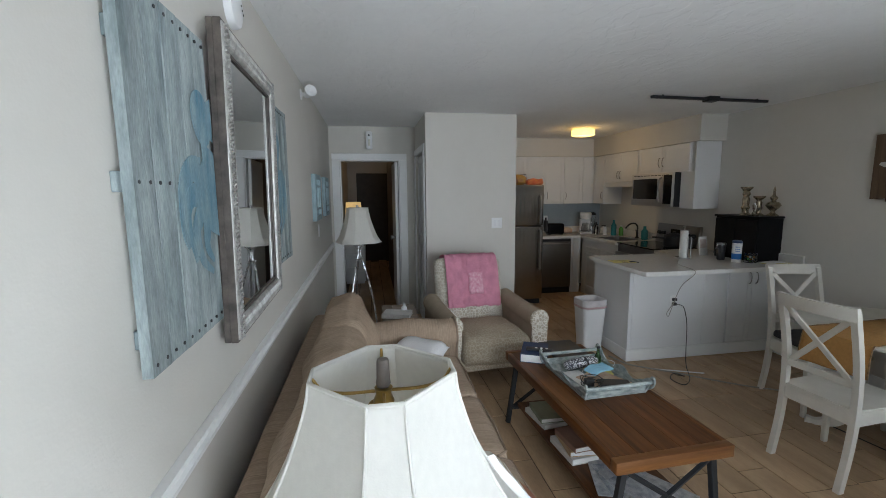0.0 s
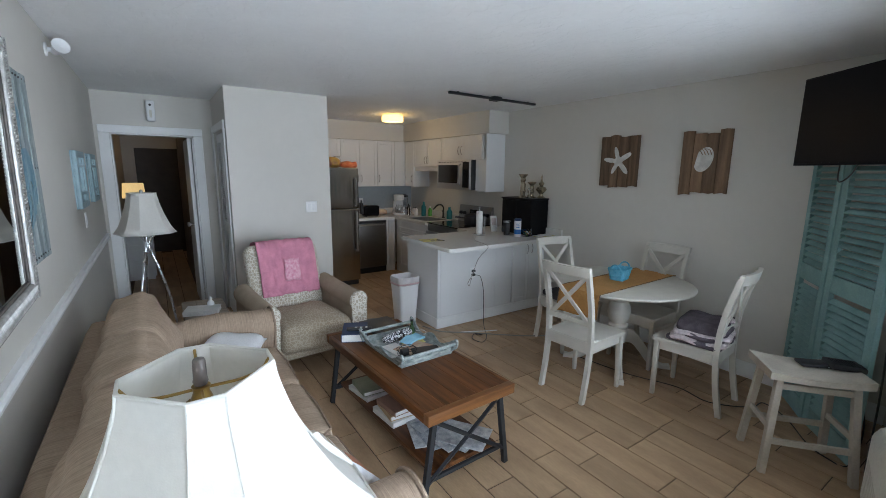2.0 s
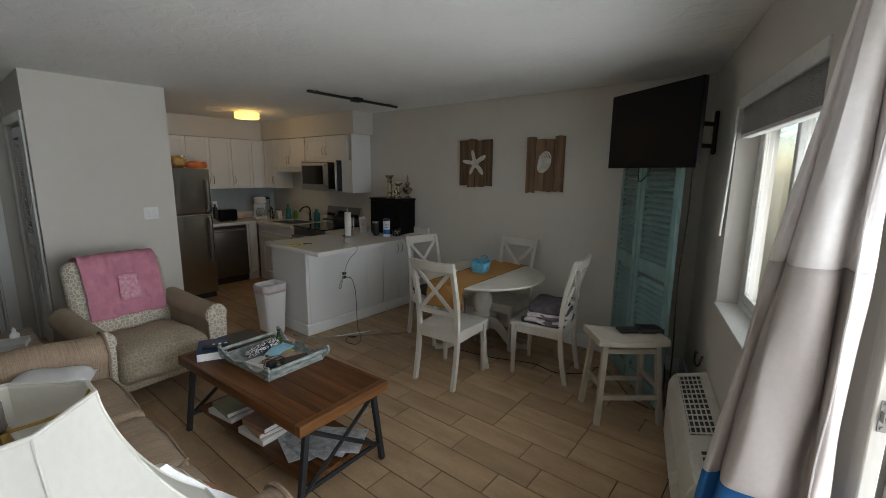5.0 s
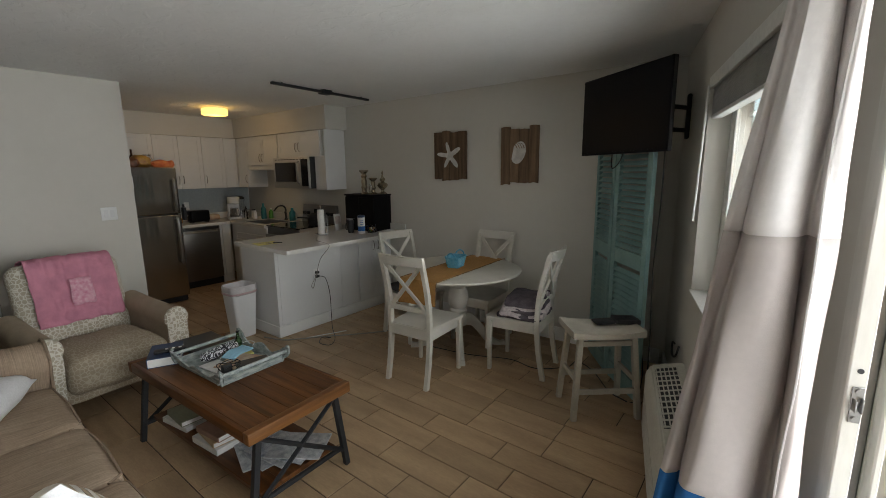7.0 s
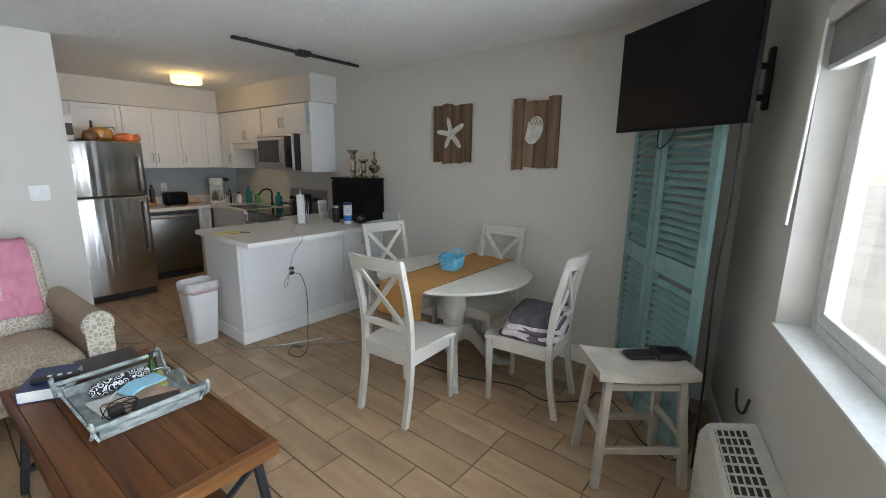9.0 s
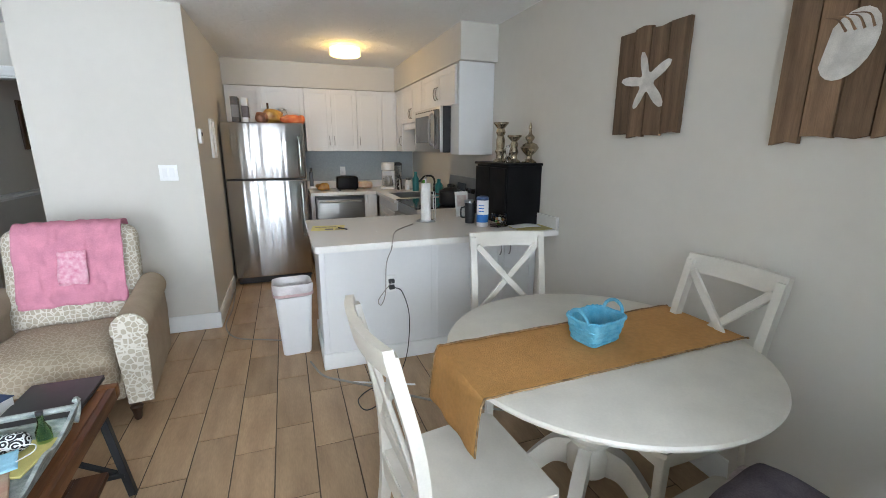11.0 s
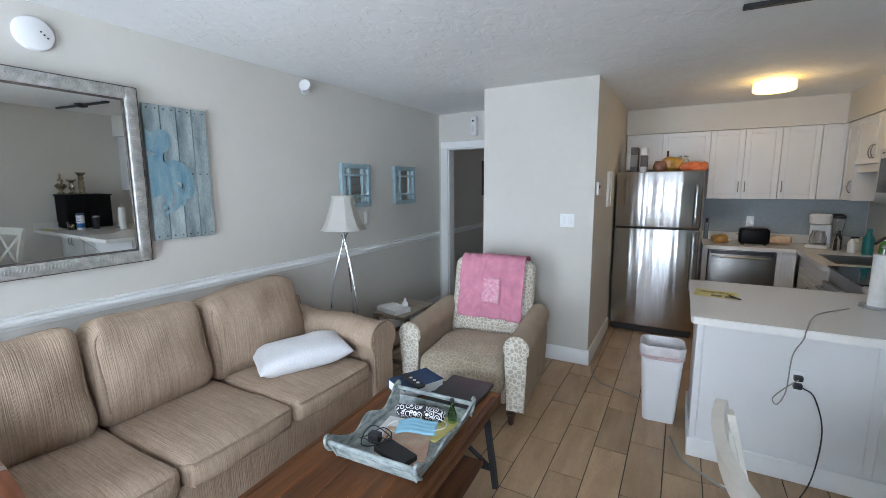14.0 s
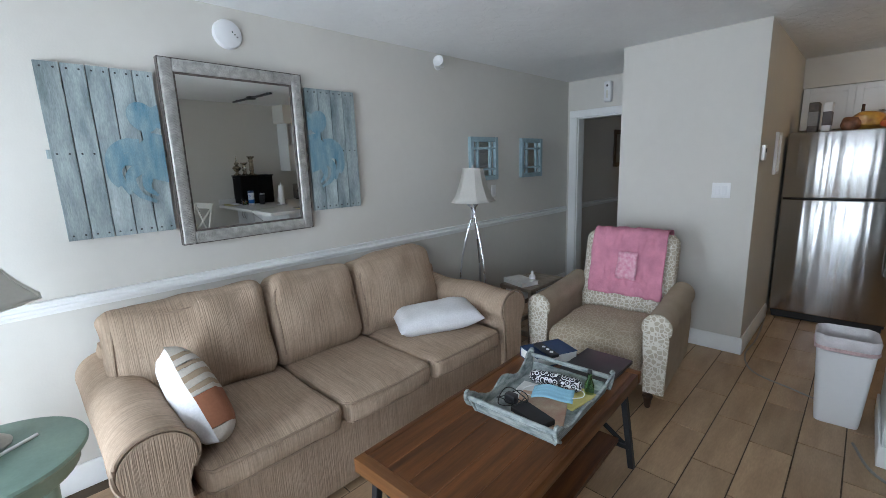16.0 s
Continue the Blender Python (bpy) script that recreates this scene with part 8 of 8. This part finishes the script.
lathe(bm, [(0.0, 0), (0.07, 0), (0.07, 0.02), (0.05, 0.12), (0.0, 0.121)], 20)
part("base", bm, CHROME, bl2)
bm = B()
lathe(bm, [(0.045, 0.1215), (0.06, 0.30), (0.056, 0.30), (0.04, 0.125), (0.0, 0.1245)], 20)
part("jug", bm, GLASS, bl2)
bm = B()
lathe(bm, [(0.062, 0.3005), (0.062, 0.325), (0.03, 0.345), (0.0, 0.346)], 20)
part("lid", bm, DARK, bl2)
for k, (x, y, r, h, mtl, lb, cap) in enumerate((
        (4.06, 6.24, 0.028, 0.17, GLASS, "clear dish soap bottle by the sink", DARK), (4.16, 6.18, 0.03, 0.15, BIN, "white pump bottle by the sink", DARK),
        (4.24, 6.06, 0.04, 0.24, TEALPLASTIC, "tall teal plastic bottle by the sink", TEALPLASTIC), (4.33, 6.0, 0.032, 0.16, GREENPLASTIC, "green dish soap bottle by the sink", BIN),
        (4.33, 5.42, 0.045, 0.19, TEALPLASTIC, "teal ribbed canister by the range", TEALPLASTIC), (4.25, 6.40, 0.04, 0.13, BIN, "white spice jar on the worktop", DARK),
        (4.10, 6.34, 0.026, 0.19, DARK, "dark oil bottle on the worktop", DARK), (4.00, 6.66, 0.045, 0.11, BIN, "white mug on the worktop", BIN))):
    t = thing("counter_bottle", pose(x, y, 0.9155), lb, "bottle", "bottles by the sink")
    bm = B()
    lathe(bm, [(0.0, 0), (r, 0), (r * 1.03, 0.01), (r * 1.03, h * 0.65), (r * 0.5, h * 0.8), (r * 0.42, h * 0.88), (0.0, h * 0.881)], 18)
    part("bottle_body", bm, mtl, t)
    bm = B()
    lathe(bm, [(r * 0.46, h * 0.8815), (r * 0.46, h), (0.0, h + 0.001)], 14)
    part("cap", bm, cap, t)
bag("bread_bag", (3.66, 6.52, 0.9155), (0.2, 0.13, 0.07), CREAMPAPER, "tan bread bag on the worktop", 6.0)
bag("snack_bag", (3.12, 6.45, 0.9155), (0.16, 0.14, 0.07), AMBER, "orange snack bag beside the toaster", 7.5)
plate_t = thing("dinner_plate", pose(3.14, 6.62, 0.9155), "white plate on the worktop", "plate")
bm = B()
lathe(bm, [(0.0, 0), (0.06, 0), (0.10, 0.016), (0.098, 0.019), (0.058, 0.005), (0.0, 0.004)], 28)
part("plate_body", bm, BIN, plate_t)
ko = thing("wall_outlet", pose(3.42, 6.794, 1.14), "white power outlet over the worktop", "outlet")
bm = B()
box(bm, (-0.036, -0.006, -0.058), (0.036, 0, 0.058), 0.003, 2)
part("plate", bm, WHITE, ko)
bm = B()
box(bm, (-0.016, -0.03, -0.035), (0.016, -0.0062, -0.005), 0.004, 1)
part("plug", bm, BIN, ko)
dp = thing("water_dispenser", pose(2.945, 5.62, 1.04), "black magnetic holder on the fridge side", "holder")
bm = B()
box(bm, (-0.0195, 0.02, 0.0), (0.018, 0.09, 0.16), 0.004, 1)
part("holder_body", bm, DARK, dp)
bm = B()
cyl(bm, (0.0, 0.055, 0.1605), (0.0, 0.055, 0.2), 0.012)
part("brush", bm, DARK, dp)

# ------------------------------------------------------------------ the passage beyond the hall door
dr_ = thing("dresser", pose(0.02, 7.55, 0.0), "white dresser in the dim passage", "dresser")
bm = B()
box(bm, (0, 0, 0.05), (0.36, 0.8, 0.80), 0.004, 1)
part("body", bm, WHITE, dr_)
for k in range(3):
    bm = B()
    box(bm, (0.03, -0.012, 0.08 + 0.235 * k), (0.34, -0.0005, 0.30 + 0.235 * k), 0.003, 1)
    part("side_panel", bm, WHITE, dr_)
bm = B()
box(bm, (-0.005, -0.02, 0.8005), (0.38, 0.82, 0.825), 0.004, 1)
part("top", bm, WHITE, dr_)
bm = B()
box(bm, (0.02, 0.02, 0), (0.34, 0.78, 0.0495))
part("plinth", bm, WHITE, dr_)
hl = thing("bedside_lamp", pose(0.2, 7.75, 0.8255), "lit table lamp with a yellow drum shade", "table lamp")
bm = B()
lathe(bm, [(0.0, 0), (0.07, 0), (0.075, 0.015), (0.03, 0.04), (0.055, 0.15), (0.05, 0.24), (0.015, 0.33), (0.012, 0.40), (0.0, 0.401)], 20)
part("base", bm, MERCURY, hl)
bm = B()
lathe(bm, [(0.15, 0.40), (0.13, 0.62)], 28)
o = part("shade", bm, SHADELIT, hl)
o.modifiers.new("linen", "SOLIDIFY").thickness = 0.003
bulb("bedside_bulb", (0.2, 7.75, 1.34), 0.25, (1.0, 0.66, 0.33), 0.05)
pf = thing("picture_frame", pose(0.0005, 7.35, 1.42, 0, 0, -90), "dark framed picture on the passage wall", "picture")
bm = B()
for lo, hi in (((0, 0, 0), (0.06, 0.025, 0.52)), ((0.42, 0, 0), (0.48, 0.025, 0.52)), ((0.06, 0, 0), (0.42, 0.025, 0.06)), ((0.06, 0, 0.46), (0.42, 0.025, 0.52))):
    box(bm, lo, hi, 0.004, 1)
part("frame", bm, DARKWOOD, pf)
bm = B()
box(bm, (0.06, 0, 0.06), (0.42, 0.01, 0.46))
part("print", bm, mat("picture_print", (0.30, 0.28, 0.24), 0.5, var=0.4, scale=8, col2=(0.16, 0.18, 0.17)), pf)
bm = B()
box(bm, (0.20, 10.16, 0.0), (1.06, 10.199, 2.05), 0.004, 1)
solid("door_3", bm, PANELDARK, "dark brown entry door at the end of the passage", "door", "structure")
bm = B()
box(bm, (0.84, 6.3, 0.0), (1.175, 8.6, 2.2), 0.004, 1)
solid("wardrobe", bm, DARKWOOD, "dark wooden wardrobe along the passage wall", "wardrobe")
pl = thing("passage_light", pose(0.62, 8.9, H), "dim warm ceiling light in the passage", "ceiling light")
bm = B()
lathe(bm, [(0.0, -0.07), (0.12, -0.065), (0.14, -0.02), (0.14, -0.0005)], 28)
part("shade", bm, SHADELIT, pl)
bm = B()
lathe(bm, [(0.145, -0.012), (0.145, -0.0008)], 28)
part("rim", bm, BRASS, pl)
bulb("passage_bulb", (0.62, 8.9, 2.3), 0.4, (1.0, 0.6, 0.28), 0.08)


# ------------------------------------------------------------------ floor tiles, last
PITCH, LENGTH, GAP = 0.188, 0.52, 0.006
PHASE = {0: 2.70, 1: 2.955, 2: 2.785, 3: 2.937, 4: 2.72, 5: 2.725}


def tile_mesh(length):
    bm = B()
    w, l, c = (PITCH - GAP) / 2, (length - GAP) / 2, 0.0018
    lo = [bm.verts.new((x, y, -0.006)) for x, y in ((-w, -l), (w, -l), (w, l), (-w, l))]
    mi = [bm.verts.new((x, y, -c)) for x, y in ((-w, -l), (w, -l), (w, l), (-w, l))]
    hi = [bm.verts.new((x, y, 0)) for x, y in ((-w + c, -l + c), (w - c, -l + c), (w - c, l - c), (-w + c, l - c))]
    for a, b in ((lo, mi), (mi, hi)):
        for k in range(4):
            bm.faces.new((a[k], a[(k + 1) % 4], b[(k + 1) % 4], b[k]))
    bm.faces.new(hi)
    return mesh_of("tile", bm, TILE, 20)


rng = random.Random(4)
shape = tile_mesh(LENGTH)
spots = []
for k in range(-11, 14):
    x = 1.972 + PITCH * (k + 0.5)
    if x < 0.0 or x > 4.42:
        continue
    y = PHASE.get(k, 2.7 + 0.25 * (k % 2) + rng.uniform(-0.05, 0.05)) - 8 * LENGTH + LENGTH / 2
    while y < 10.0:
        if y > 0.322 - (4.42 - x) * math.tan(radians(W_ANG)) - 0.2 and (y < 6.7 or x < 1.2):
            spots.append((x, y))
        y += LENGTH
near = [s for s in spots if s[1] < 4.6][:300]
for x, y in near:
    edge = 0.322 - (4.42 - x) * math.tan(radians(W_ANG)) - 0.1
    cut = edge - (y - LENGTH / 2)
    if cut > LENGTH - 0.05:
        continue
    t = new("tile", shape if cut <= 0 else tile_mesh(LENGTH - cut))
    t.parent = floor
    t.location = (x, y + max(cut, 0.0) / 2, rng.uniform(-0.0006, 0.0006))
bm = B()
for x, y in (s for s in spots if s not in near):
    box(bm, (x - PITCH / 2 + GAP / 2, y - LENGTH / 2 + GAP / 2, -0.006), (x + PITCH / 2 - GAP / 2, y + LENGTH / 2 - GAP / 2, 0.0))
far = part("far_tiles", bm, TILE, floor)
far["kind"] = "stuff"
